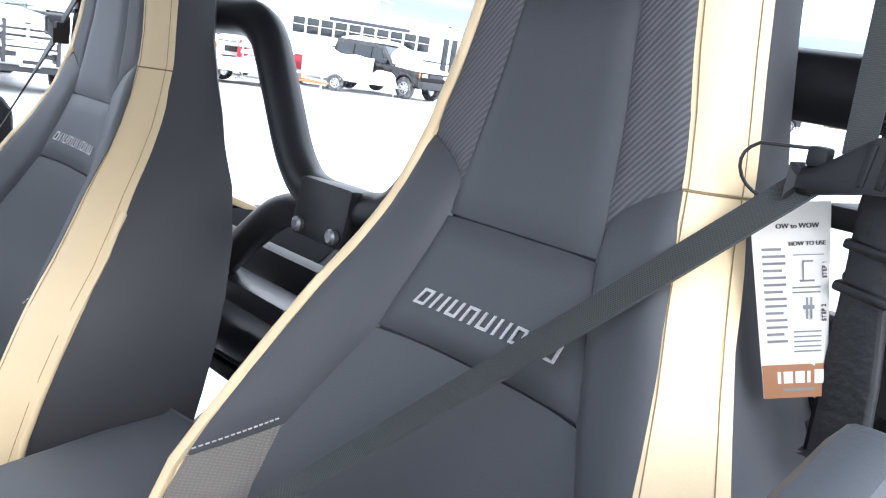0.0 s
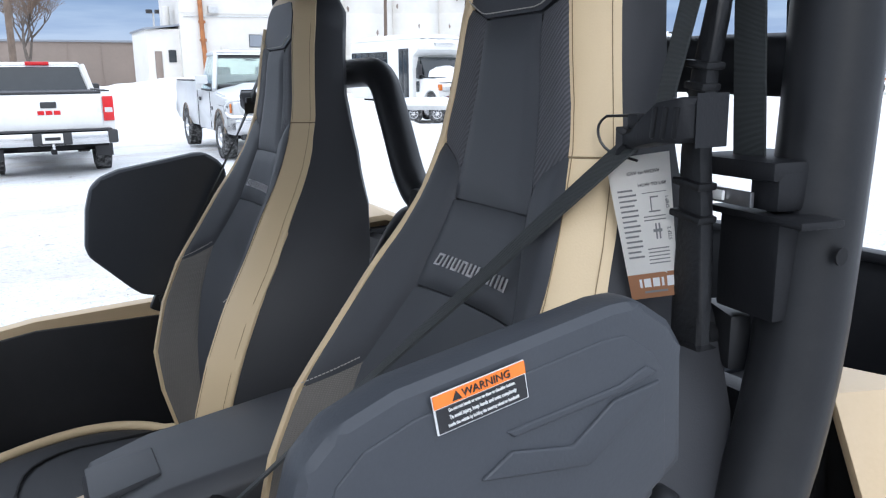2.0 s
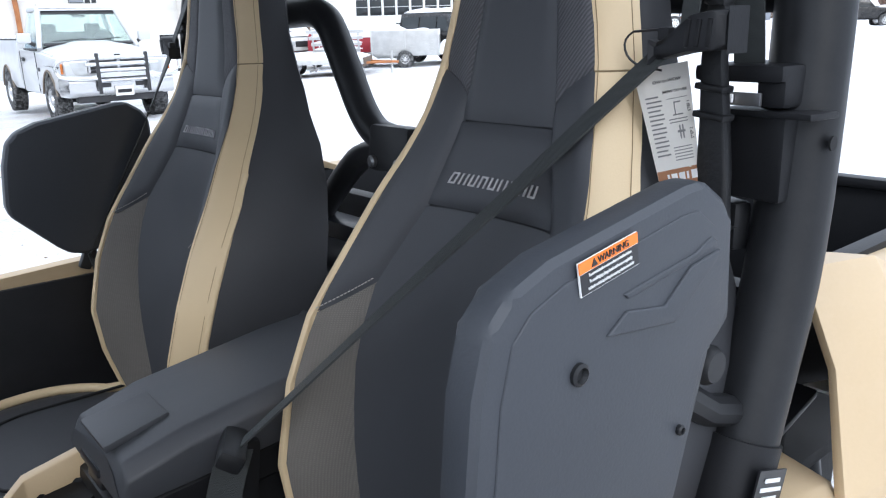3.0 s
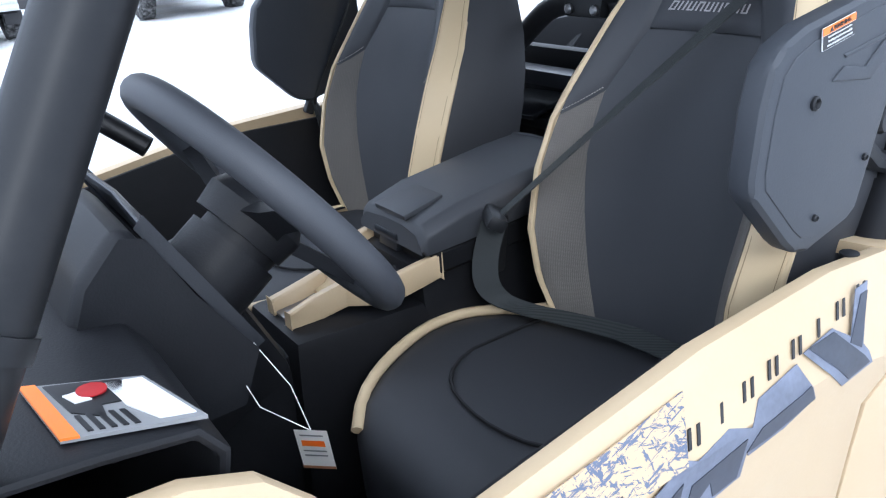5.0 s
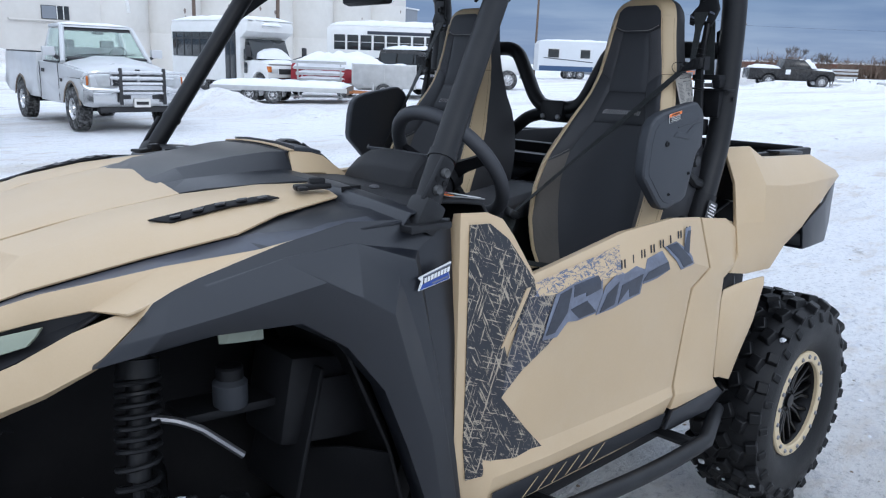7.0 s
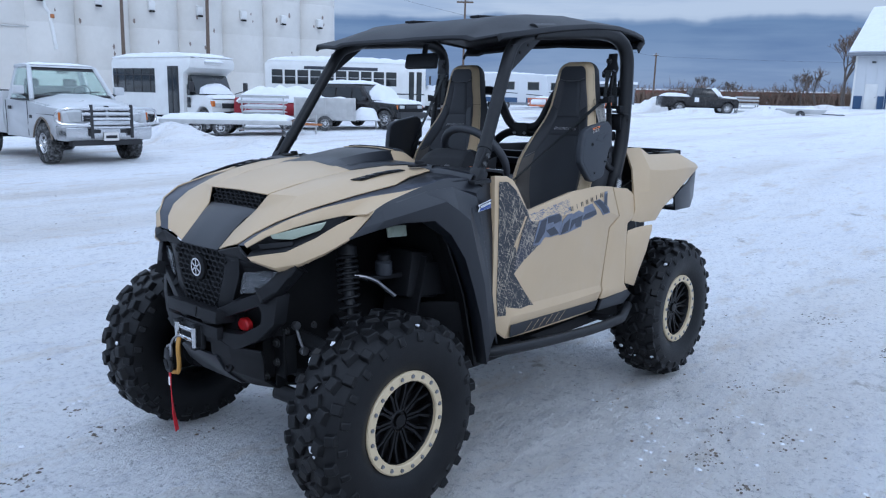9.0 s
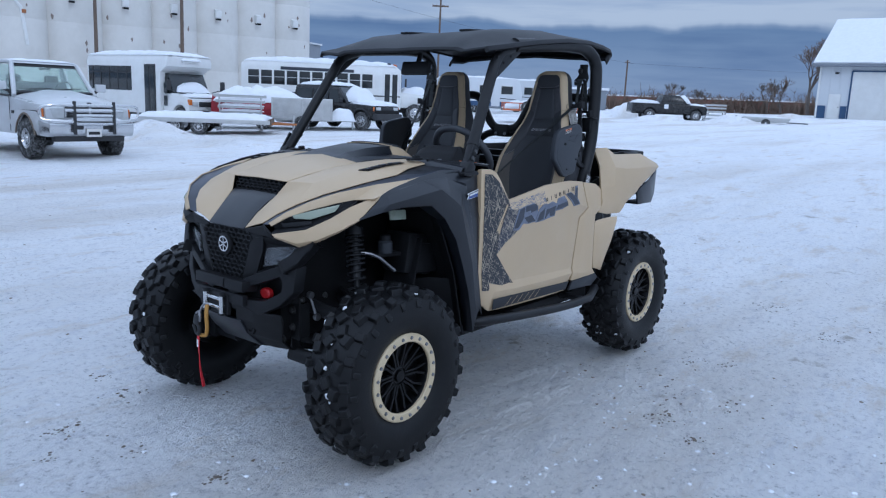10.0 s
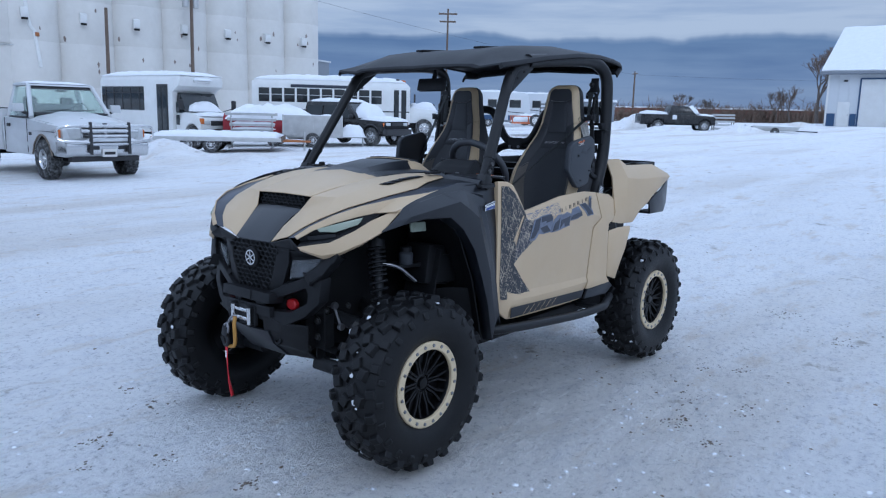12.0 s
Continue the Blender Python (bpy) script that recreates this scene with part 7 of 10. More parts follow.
    part("knuckle", merged(box((0.12, 0.06, 0.28), (-1.15, s * 0.575, 0.45), (0, 0, 0), 0.02), lathe(((0.10, 0), (0.10, 0.008), (0.05, 0.008), (0.05, 0.03), (0, 0.03)), pose(-1.15, s * 0.60, 0.39, 90 * -s, 0, 0), 28), tube([(-1.15, s * 0.2, 0.42), (-1.15, s * 0.58, 0.39)], 0.02, 10, 0)), UNDER, UTV, "dark steering knuckle and brake disc")
    part("stabiliser_link", merged(tube([(-1.30, s * 0.34, 0.72), (-1.285, s * 0.37, 0.62)], 0.006, 8, 0), lathe(((0.016, -0.01), (0.018, 0), (0.016, 0.01), (0, 0.012)), pose(-1.30, s * 0.345, 0.72, 90, 0, 0), 14), lathe(((0.016, -0.01), (0.018, 0), (0.016, 0.01), (0, 0.012)), pose(-1.285, s * 0.372, 0.62, 90, 0, 0), 14)), GREY_METAL, UTV, "bright stabiliser link")
    for x0 in (0.86, 1.34):
        part("control_arm", tube([(x0, s * 0.25, 0.44), (1.15, s * 0.58, 0.38)], 0.022, 10, 0), STEEL_BLACK, UTV, "black tubular control arm")
    part("rear_shock", merged(tube([(1.10, s * 0.46, 0.95), (1.14, s * 0.52, 0.50)], 0.035, 12, 0)), STEEL_BLACK, UTV)
    part("rear_knuckle", merged(box((0.12, 0.06, 0.24), (1.15, s * 0.575, 0.42), (0, 0, 0), 0.02), tube([(1.15, s * 0.2, 0.42), (1.15, s * 0.6, 0.39)], 0.025, 10, 0)), UNDER, UTV)
    # bumper arms: a bent flat-sided loop each side
    def bar(points, w, h):
        pts = [Vector(p) for p in points]
        rings = []
        for n, p in enumerate(pts):
            way = (pts[min(n + 1, len(pts) - 1)] - pts[max(n - 1, 0)]).normalized()
            out = Vector((-1, 0, 0))
            out = (out - way * out.dot(way)).normalized()
            up = way.cross(out).normalized()
            rings.append([p + out * a * w + up * b * h for a, b in ((-0.5, -0.5), (0.5, -0.5), (0.5, 0.5), (-0.5, 0.5))])
        return soften(add_loft(fresh(), rings), 0.007)

    ring = [((-1.534, 0.052, 0.744), (-1.524, 0.106, 0.716)), ((-1.517, 0.150, 0.798), (-1.512, 0.152, 0.754)), ((-1.464, 0.335, 0.878), (-1.460, 0.332, 0.824)), ((-1.428, 0.404, 0.872), (-1.454, 0.342, 0.800)), ((-1.444, 0.400, 0.762), (-1.457, 0.338, 0.757)), ((-1.472, 0.334, 0.694), (-1.472, 0.302, 0.734)), ((-1.504, 0.240, 0.644), (-1.494, 0.262, 0.710)), ((-1.532, 0.075, 0.652), (-1.520, 0.118, 0.700))]
    sections = [[(ox, s * oy, oz), (ix - 0.004, s * iy, iz), (ix + 0.050, s * iy, iz), (ox + 0.060, s * oy, oz)] for (ox, oy, oz), (ix, iy, iz) in ring + ring[:1]]
    part("bumper_loop", soften(add_loft(fresh(), sections, True, False), 0.006), PLASTIC, UTV, "black moulded hexagonal bumper loop")
    part("bumper_arm", bar([(-1.455, s * 0.352, 0.868), (-1.425, s * 0.398, 0.900), (-1.392, s * 0.436, 0.955), (-1.372, s * 0.455, 0.990)], 0.060, 0.055), PLASTIC, UTV, "black moulded bumper arm")
    # added dark sheet in place of the shade seen through the loop
    part("loop_shade", sheet([sided(r, s) for r in ([(-1.43, 0.10, 0.80), (-1.41, 0.22, 0.83), (-1.38, 0.36, 0.87)], [(-1.43, 0.10, 0.66), (-1.41, 0.22, 0.66), (-1.38, 0.36, 0.70)])], 0.006), UNDER, UTV, "dark sheet standing in for the shade behind the bumper opening")
    part("bumper_side", sheet([sided(r, s) for r in ([(-1.53, 0.10, 0.69), (-1.515, 0.20, 0.655), (-1.465, 0.345, 0.648)], [(-1.525, 0.10, 0.61), (-1.50, 0.20, 0.60), (-1.43, 0.31, 0.60)], [(-1.49, 0.10, 0.535), (-1.46, 0.19, 0.53), (-1.40, 0.27, 0.50)], [(-1.42, 0.10, 0.47), (-1.38, 0.18, 0.455), (-1.32, 0.24, 0.44)])], 0.012, 0.006), PLASTIC, UTV, "black lower bumper plate")
    hook = part("tow_hook", lathe(((0.030, 0), (0.030, 0.018), (0.024, 0.024), (0, 0.024)), pose(-1.438, s * 0.224, 0.733, 0, -90, 0) @ Matrix.Diagonal((0.85, 1.15, 1, 1)), 20), RED_PAINT, UTV, "red tow hook inside the bumper")
    part("grille_side", sheet([sided(r, s) for r in ([(-1.492, 0.175, 1.010), (-1.498, 0.165, 0.93), (-1.500, 0.115, 0.79)], [(-1.480, 0.245, 0.995), (-1.475, 0.235, 0.93), (-1.485, 0.19, 0.80)])], 0.02, 0.005), PLASTIC, UTV, "black grille surround")
    part("nose_cheek", sheet([sided(r, s) for r in ([(-1.495, 0.135, 1.018), (-1.490, 0.27, 1.050), (-1.500, 0.33, 1.020)], [(-1.485, 0.14, 1.00), (-1.475, 0.27, 1.00), (-1.470, 0.34, 0.99)])], 0.008, 0.003), PLASTIC, UTV)
part("bumper_deck", merged(box((0.09, 0.36, 0.05), (-1.505, 0, 0.762), (0, 6, 0), 0.01), box((0.03, 0.34, 0.05), (-1.525, 0, 0.70), (0, 0, 0), 0.006)), PLASTIC, UTV, "black bumper deck above the winch")
part("deck_joint", box((0.07, 0.003, 0.04), (-1.518, -0.045, 0.765), (0, 6, 0)), UNDER, UTV)
part("skid_plate", sheet([across(-1.525, ((0.13, 0.60), (0, 0.60))), across(-1.49, ((0.13, 0.535), (0, 0.535))), across(-1.42, ((0.14, 0.465), (0, 0.465))), across(-1.10, ((0.20, 0.38), (0, 0.38)))], 0.012, 0.005), PLASTIC_BLUE, UTV, "grey skid plate")
part("skid_boss", lathe(((0.024, 0), (0.024, 0.012), (0.012, 0.014), (0.01, 0.004), (0, 0.004)), pose(-1.475, -0.155, 0.555, 0, -75, 0), 16), UNDER, UTV)
# grille of broken hexagons and the round mark
grille = part("grille", sheet([across(-1.470, ((0.18, 1.005), (0, 1.01))), across(-1.482, ((0.17, 0.92), (0, 0.92))), across(-1.485, ((0.11, 0.785), (0, 0.785)))], 0.006), UNDER, UTV, "black honeycomb grille")
bm = fresh()
for row in range(11):
    for k in range(-6, 7):
        y, z = (k + 0.5 * (row % 2)) * 0.036, 0.795 + row * 0.0205
        limit = 0.105 + (z - 0.785) * 0.32
        if abs(y) < limit:
            add_tube(bm, [(-1.492 - 0.004 * abs(math.sin(k * 2.1 + row)), y + 0.020 * math.cos(a), z + 0.0135 * math.sin(a)) for a in [math.pi / 3 * i for i in range(7)]], 0.0030, 5, 0)
part("honeycomb", bm, PLASTIC, grille)
badge = part("badge", lathe(((0.050, 0), (0.050, 0.012), (0.044, 0.016), (0, 0.016)), pose(-1.496, 0, 0.934, 0, -90, 0), 28), UNDER, UTV, "round badge with a bright ring")
part("badge_ring", lathe(((0.036, 0.016), (0.036, 0.020), (0.030, 0.020), (0.030, 0.016)), pose(-1.496, 0, 0.934, 0, -90, 0), 32, True), CHROME, badge)
for k in range(3):
    part("badge_bar", box((0.004, 0.0065, 0.062), (-1.5145, 0, 0.934), (k * 60, 0, 0), 0.001), CHROME, badge)
# winch fairlead with its hook and strap
winch = part("winch_fairlead", merged(*[tube([(-1.560, y, 0.585), (-1.560, y, 0.665)], 0.012, 12, 0) for y in (-0.062, 0.062)], *[tube([(-1.552, -0.06, z), (-1.552, 0.06, z)], 0.010, 12, 0) for z in (0.605, 0.645)]), CHROME, UTV, "bright four-roller winch fairlead")
part("fairlead_plate", box((0.02, 0.17, 0.10), (-1.535, 0, 0.625), (0, 0, 0), 0.005), STEEL_BLACK, winch)
for y in (-0.062, 0.062):
    for z in (0.580, 0.670):
        part("roller_cap", box((0.03, 0.03, 0.010), (-1.556, y, z), (0, 0, 0), 0.003), STEEL_BLACK, winch)
cable_hook = thing("winch_hook", (-1.60, 0.055, 0.56), "winch hook and thimble hanging from the fairlead", "hook")
part("thimble", tube([(-1.570, 0.01, 0.625), (-1.585, 0.02, 0.630), (-1.598, 0.045, 0.60), (-1.60, 0.058, 0.56)], 0.005, 8, 2), GREY_METAL, cable_hook)
part("loop", tube([(-1.60, 0.045, 0.59), (-1.605, 0.030, 0.56), (-1.60, 0.050, 0.535), (-1.598, 0.075, 0.555), (-1.60, 0.066, 0.59), (-1.60, 0.045, 0.59)], 0.006, 8, 2), GREY_METAL, cable_hook)
part("hook_body", merged(box((0.02, 0.045, 0.05), (-1.60, 0.062, 0.545), (15, 0, 0), 0.008), tube([(-1.60, 0.06, 0.53), (-1.605, 0.035, 0.50), (-1.60, 0.055, 0.475), (-1.60, 0.085, 0.49), (-1.60, 0.09, 0.52)], 0.010, 10, 2)), STEEL_BLACK, cable_hook)
strap_ob = thing("pull_strap", (-1.60, 0.06, 0.49), "red nylon pull strap hanging from the winch hook", "strap")
part("webbing", ribbon([(-1.600, 0.062, 0.495), (-1.603, 0.060, 0.43), (-1.600, 0.058, 0.36), (-1.602, 0.048, 0.30), (-1.600, 0.035, 0.255), (-1.605, 0.020, 0.235)], (0.030, 0.026), ((0.25, 1, 0), (0.9, 0.6, 0)), 0.003), RED_STRAP, strap_ob)
part("print_bar", box((0.001, 0.010, 0.035), (-1.6045, 0.060, 0.435), (0, 0, 12)), WHITE_PRINT, strap_ob)
rope_ob = thing("rope_loop", (-1.59, 0.03, 0.58), "amber rope loop beside the winch hook", "rope")
part("rope", tube([(-1.575, 0.02, 0.62), (-1.592, 0.005, 0.585), (-1.590, 0.0, 0.50), (-1.592, 0.02, 0.468), (-1.595, 0.045, 0.475)], 0.009, 8, 2), ROPE, rope_ob)
# cargo bed
bed = part("cargo_bed", box((0.72, 1.18, 0.03), (1.12, 0, 1.03), (0, 0, 0), 0.006), PLASTIC, UTV, "black ribbed plastic cargo bed")
part("bed_front", box((0.03, 1.18, 0.27), (0.775, 0, 1.165), (0, -6, 0), 0.008), PLASTIC, bed)
for s in (-1, 1):
    part("bed_side", box((0.72, 0.03, 0.28), (1.12, s * 0.575, 1.17), (0, 0, 0), 0.008), PLASTIC, bed)
part("tailgate", merged(box((0.04, 1.16, 0.27), (1.475, 0, 1.165), (0, 4, 0), 0.01), box((0.05, 1.10, 0.02), (1.475, 0, 1.302), (0, 4, 0), 0.006)), PLASTIC, bed, "black plastic tailgate")
for k in range(4):
    part("bed_rib", box((0.025, 1.10, 0.012), (0.797, 0, 1.08 + k * 0.055), (0, -6, 0), 0.004), PLASTIC_BLUE, bed)
for k in range(7):
    part("floor_rib", box((0.60, 0.03, 0.010), (1.12, -0.45 + k * 0.15, 1.050), (0, 0, 0), 0.003), PLASTIC_BLUE, bed)
for s in (-1, 1):
    part("rear_deck", sheet([sided(r, s) for r in ([(0.64, 0.20, 1.16), (0.78, 0.20, 1.20)], [(0.64, 0.40, 1.15), (0.78, 0.40, 1.19)], [(0.66, 0.62, 1.13), (0.80, 0.62, 1.17)])], 0.012, 0.004), PLASTIC_BLUE, UTV, "dark deck plate behind the seat")
    part("bed_cap", box((0.20, 0.05, 0.012), (1.22, s * 0.60, 1.306), (0, 3, 0), 0.004), PLASTIC_BLUE, bed)
    part("bed_strut", tube([(0.80, s * 0.50, 1.02), (1.20, s * 0.58, 1.28)], 0.012, 8, 0), STEEL_BLACK, bed)
part("bed_label", slab([(0.80, -0.60), (0.80, -0.64), (0.96, -0.645), (0.96, -0.605)], (0, 0, 1.345), (1, 0, -0.22), (0, 1, 0), 0.003), WHITE_PRINT, bed, "white, red and blue label on the bed edge")

# the machine leans a little towards its passenger side
LEAN = Matrix.Translation((0, -0.70, 0)) @ Matrix.Rotation(radians(-0.9), 4, "X") @ Matrix.Translation((0, 0.70, 0))
UTV.matrix_world = LEAN
# the fairlead and what hangs from it sit towards the passenger side
HANG = Matrix.Translation((0, 0.030, 0.030))
winch.matrix_local = HANG @ winch.matrix_local
for hung in (cable_hook, strap_ob, rope_ob):
    hung.matrix_world = LEAN @ HANG @ hung.matrix_world

# ---- the lot behind: parked trucks, buses, trailers, silos, garage, trees ----
WHITE_CAR = material("white_car_paint", (0.72, 0.72, 0.71), 0.28, spread=0.05, scale=2.0, fine=30, bump=0.03, dust=0.25, dust_colour=(0.45, 0.42, 0.38))
SILVER_CAR = material("silver_white_car_paint", (0.60, 0.61, 0.62), 0.30, metal=0.15, spread=0.07, scale=2.0, fine=30, bump=0.03, dust=0.3, dust_colour=(0.42, 0.38, 0.34))
BLACK_CAR = material("black_car_paint", (0.012, 0.012, 0.013), 0.25, spread=0.1, scale=2.0, fine=30, bump=0.02, dust=0.12)
BUS_WHITE = material("bus_white_paint", (0.74, 0.74, 0.72), 0.4, spread=0.06, scale=1.2, fine=20, bump=0.04, dust=0.25, dust_colour=(0.5, 0.46, 0.4))
BUS_GLASS = material("dark_bus_glass", (0.02, 0.024, 0.026), 0.08, spread=0.2, scale=1.0, fine=8, bump=0.0, spec=0.6)
CAR_RUBBER = material("road_tyre_rubber", (0.022, 0.022, 0.022), 0.85, spread=0.2, scale=8, fine=60, bump=0.3, dust=0.55, dust_colour=(0.62, 0.62, 0.62))
BRIGHT = material("dull_chrome", (0.62, 0.62, 0.62), 0.22, metal=1.0, spread=0.08, scale=4, fine=40, bump=0.04)
ALUMINIUM = material("weathered_aluminium", (0.55, 0.55, 0.54), 0.45, metal=0.8, spread=0.15, scale=5, fine=60, bump=0.15)
DARK_PLASTIC = material("dark_trim_plastic", (0.03, 0.03, 0.032), 0.6, spread=0.15, scale=6, fine=80, bump=0.1)
AMBER = material("amber_lens", (0.55, 0.16, 0.03), 0.2, spread=0.08, scale=5, fine=60, bump=0.05)
RED_LENS = material("red_lens", (0.52, 0.012, 0.015), 0.2, spread=0.08, scale=5, fine=60, bump=0.05)
LAMP_GLASS = material("lamp_lens", (0.55, 0.56, 0.56), 0.12, spread=0.15, scale=9, fine=90, bump=0.1)
CAB_DARK = material("cab_trim", (0.05, 0.05, 0.055), 0.8, spread=0.15, scale=5, fine=60, bump=0.1)
CLEAN_SNOW = material("fresh_snow", (0.83, 0.84, 0.86), 0.7, spread=0.05, scale=3.0, fine=25, bump=0.6, bump_far=0.03, spec=0.3)
CONCRETE_WHITE = material("white_painted_concrete", (0.66, 0.64, 0.60), 0.8, spread=0.07, scale=0.35, fine=3.0, bump=0.3, bump_far=0.02, dust=0.32, dust_colour=(0.50, 0.47, 0.42))
SIDING_TAN = material("tan_sheet_wall", (0.23, 0.185, 0.155), 0.7, spread=0.1, scale=0.3, fine=4, bump=0.2)
SIDING_GREY = material("grey_sheet_wall", (0.22, 0.24, 0.27), 0.6, spread=0.1, scale=0.4, fine=5, bump=0.2)
SIDING_WHITE = material("white_sheet_wall", (0.62, 0.64, 0.66), 0.55, spread=0.05, scale=0.4, fine=5, bump=0.15)
BLUE_PANEL = material("blue_wainscot", (0.035, 0.075, 0.16), 0.55, spread=0.1, scale=1, fine=10, bump=0.1)
RUST = material("rust_steel", (0.34, 0.14, 0.055), 0.9, spread=0.35, scale=2, fine=20, bump=0.4)
POLE_WOOD = material("weathered_pole_wood", (0.14, 0.105, 0.08), 0.9, spread=0.3, scale=4, fine=40, bump=0.6, bump_far=0.01)
BARK = material("bare_bark", (0.115, 0.095, 0.08), 0.9, spread=0.3, scale=6, fine=60, bump=0.4)
TWIG = material("dry_twigs", (0.16, 0.115, 0.085), 0.9, spread=0.35, scale=0.4, fine=3, bump=0)
ORANGE_PAINT = material("orange_trailer_paint", (0.50, 0.13, 0.035), 0.5, spread=0.15, scale=3, fine=30, bump=0.1, dust=0.4)
RED_DULL = material("faded_red_cloth", (0.24, 0.012, 0.02), 0.7, spread=0.2, scale=3, fine=40, bump=0.2)
BRICK_RED = material("rusty_red_wall", (0.20, 0.075, 0.055), 0.85, spread=0.25, scale=0.2, fine=2, bump=0.2)
DIRT = material("brown_road_dirt", (0.20, 0.165, 0.13), 0.9, spread=0.3, scale=6, fine=40, bump=0.2)
WIND_GLASS = clear_lens("windscreen_glass", (0.80, 0.90, 0.86))


def put(name, bm, mat, parent, m, label="", angle=34.0):
    return part(name, shifted(bm, m), mat, parent, label, angle)


def lot_height(x, y):
    return ground_height(x, y)


def hull(outline, half, levels=(), shape=None, round_by=0.04, segments=2):
    """A body of an outline in x and z, across y; narrowed by shape(x, z)."""
    bm = slab(outline, (0, 0, 0), (1, 0, 0), (0, 0, 1), 2 * half)
    for z in levels:
        bmesh.ops.bisect_plane(bm, geom=bm.verts[:] + bm.edges[:] + bm.faces[:], plane_co=(0, 0, z), plane_no=(0, 0, 1))
    if shape:
        for v in bm.verts:
            v.co.y *= shape(v.co.x, v.co.z)
    return soften(bm, round_by, segments, 30) if round_by else bm


def arch(cx, r, z0, n=9):
    """Points of a wheel opening, from its front foot over to its rear foot."""
    a0 = math.asin(max(-1, min(1, (z0 - 0.40) / r)))
    return [(cx + r * math.cos(a), 0.40 + r * math.sin(a)) for a in [a0 + (math.pi - 2 * a0) * k / (n - 1) for k in range(n)]]


def snow_cap(size, at, m, parent, name="snow_cover", seed=1, turn=0.0, dome=0.5):
    """A lump of lying snow with a rounded, uneven top."""
    nx, ny = max(6, int(size[0] / 0.12)), max(6, int(size[1] / 0.12))
    nx, ny = min(nx, 44), min(ny, 30)
    bm = fresh()
    rows = []
    for i in range(nx + 1):
        row = []
        for j in range(ny + 1):
            u, v = 2 * i / nx - 1, 2 * j / ny - 1
            k = max(0.0, (1 - abs(u) ** 4) * (1 - abs(v) ** 4)) ** dome
            wob = noise.noise(Vector((u * size[0], v * size[1], seed * 3.1)) * 1.3)
            fine_wob = noise.noise(Vector((u * size[0], v * size[1], seed * 5.1)) * 5)
            wx = 0.03 * noise.noise(Vector((v * 4, seed, 0)) * 1.7) * (abs(u) > 0.99)
            row.append((at[0] + (u / 2 + wx * u) * size[0], at[1] + v * size[1] / 2, at[2] + size[2] * k * (0.85 + 0.3 * wob) + 0.02 * fine_wob * k))
        rows.append(row)
    add_loft(bm, rows, False, False)
    edge_low = at[2] - 0.015
    ext = bmesh.ops.extrude_edge_only(bm, edges=[e for e in bm.edges if e.is_boundary])
    for v in ext["geom"]:
        if isinstance(v, bmesh.types.BMVert):
            v.co.z = edge_low
    if turn:
        bmesh.ops.rotate(bm, verts=bm.verts, cent=at, matrix=Matrix.Rotation(radians(turn), 3, "Z"))
    return put(name, bm, CLEAN_SNOW, parent, m, "white settled snow", 60)


def snow_mound(name, at, size, label, seed, turn=0.0):
    """A ploughed heap of snow on the ground."""
    bm = fresh()
    n = 30
    rows = []
    for i in range(n + 1):
        row = []
        for j in range(n + 1):
            u, v = 2 * i / n - 1, 2 * j / n - 1
            r = min(1.0, math.hypot(u, v))
            p = Vector((u * 2 + seed, v * 2, seed * 1.7))
            h = (0.5 + 0.5 * math.cos(math.pi * r)) ** 1.15
            z = size[2] * h * (0.8 + 0.55 * noise.noise(p)) + h * 0.10 * size[2] * noise.noise(p * 4) + h * 0.05 * noise.noise(p * 11)
            x, y = at[0] + math.cos(turn) * u * size[0] / 2 - math.sin(turn) * v * size[1] / 2, at[1] + math.sin(turn) * u * size[0] / 2 + math.cos(turn) * v * size[1] / 2
            row.append((x, y, lot_height(x, y) - 0.04 + z))
        rows.append(row)
    ob = part(name, add_loft(bm, rows, False, False), SNOW_PILE, angle=180)
    return tagged(ob, label, "snow pile", "ploughed snow")


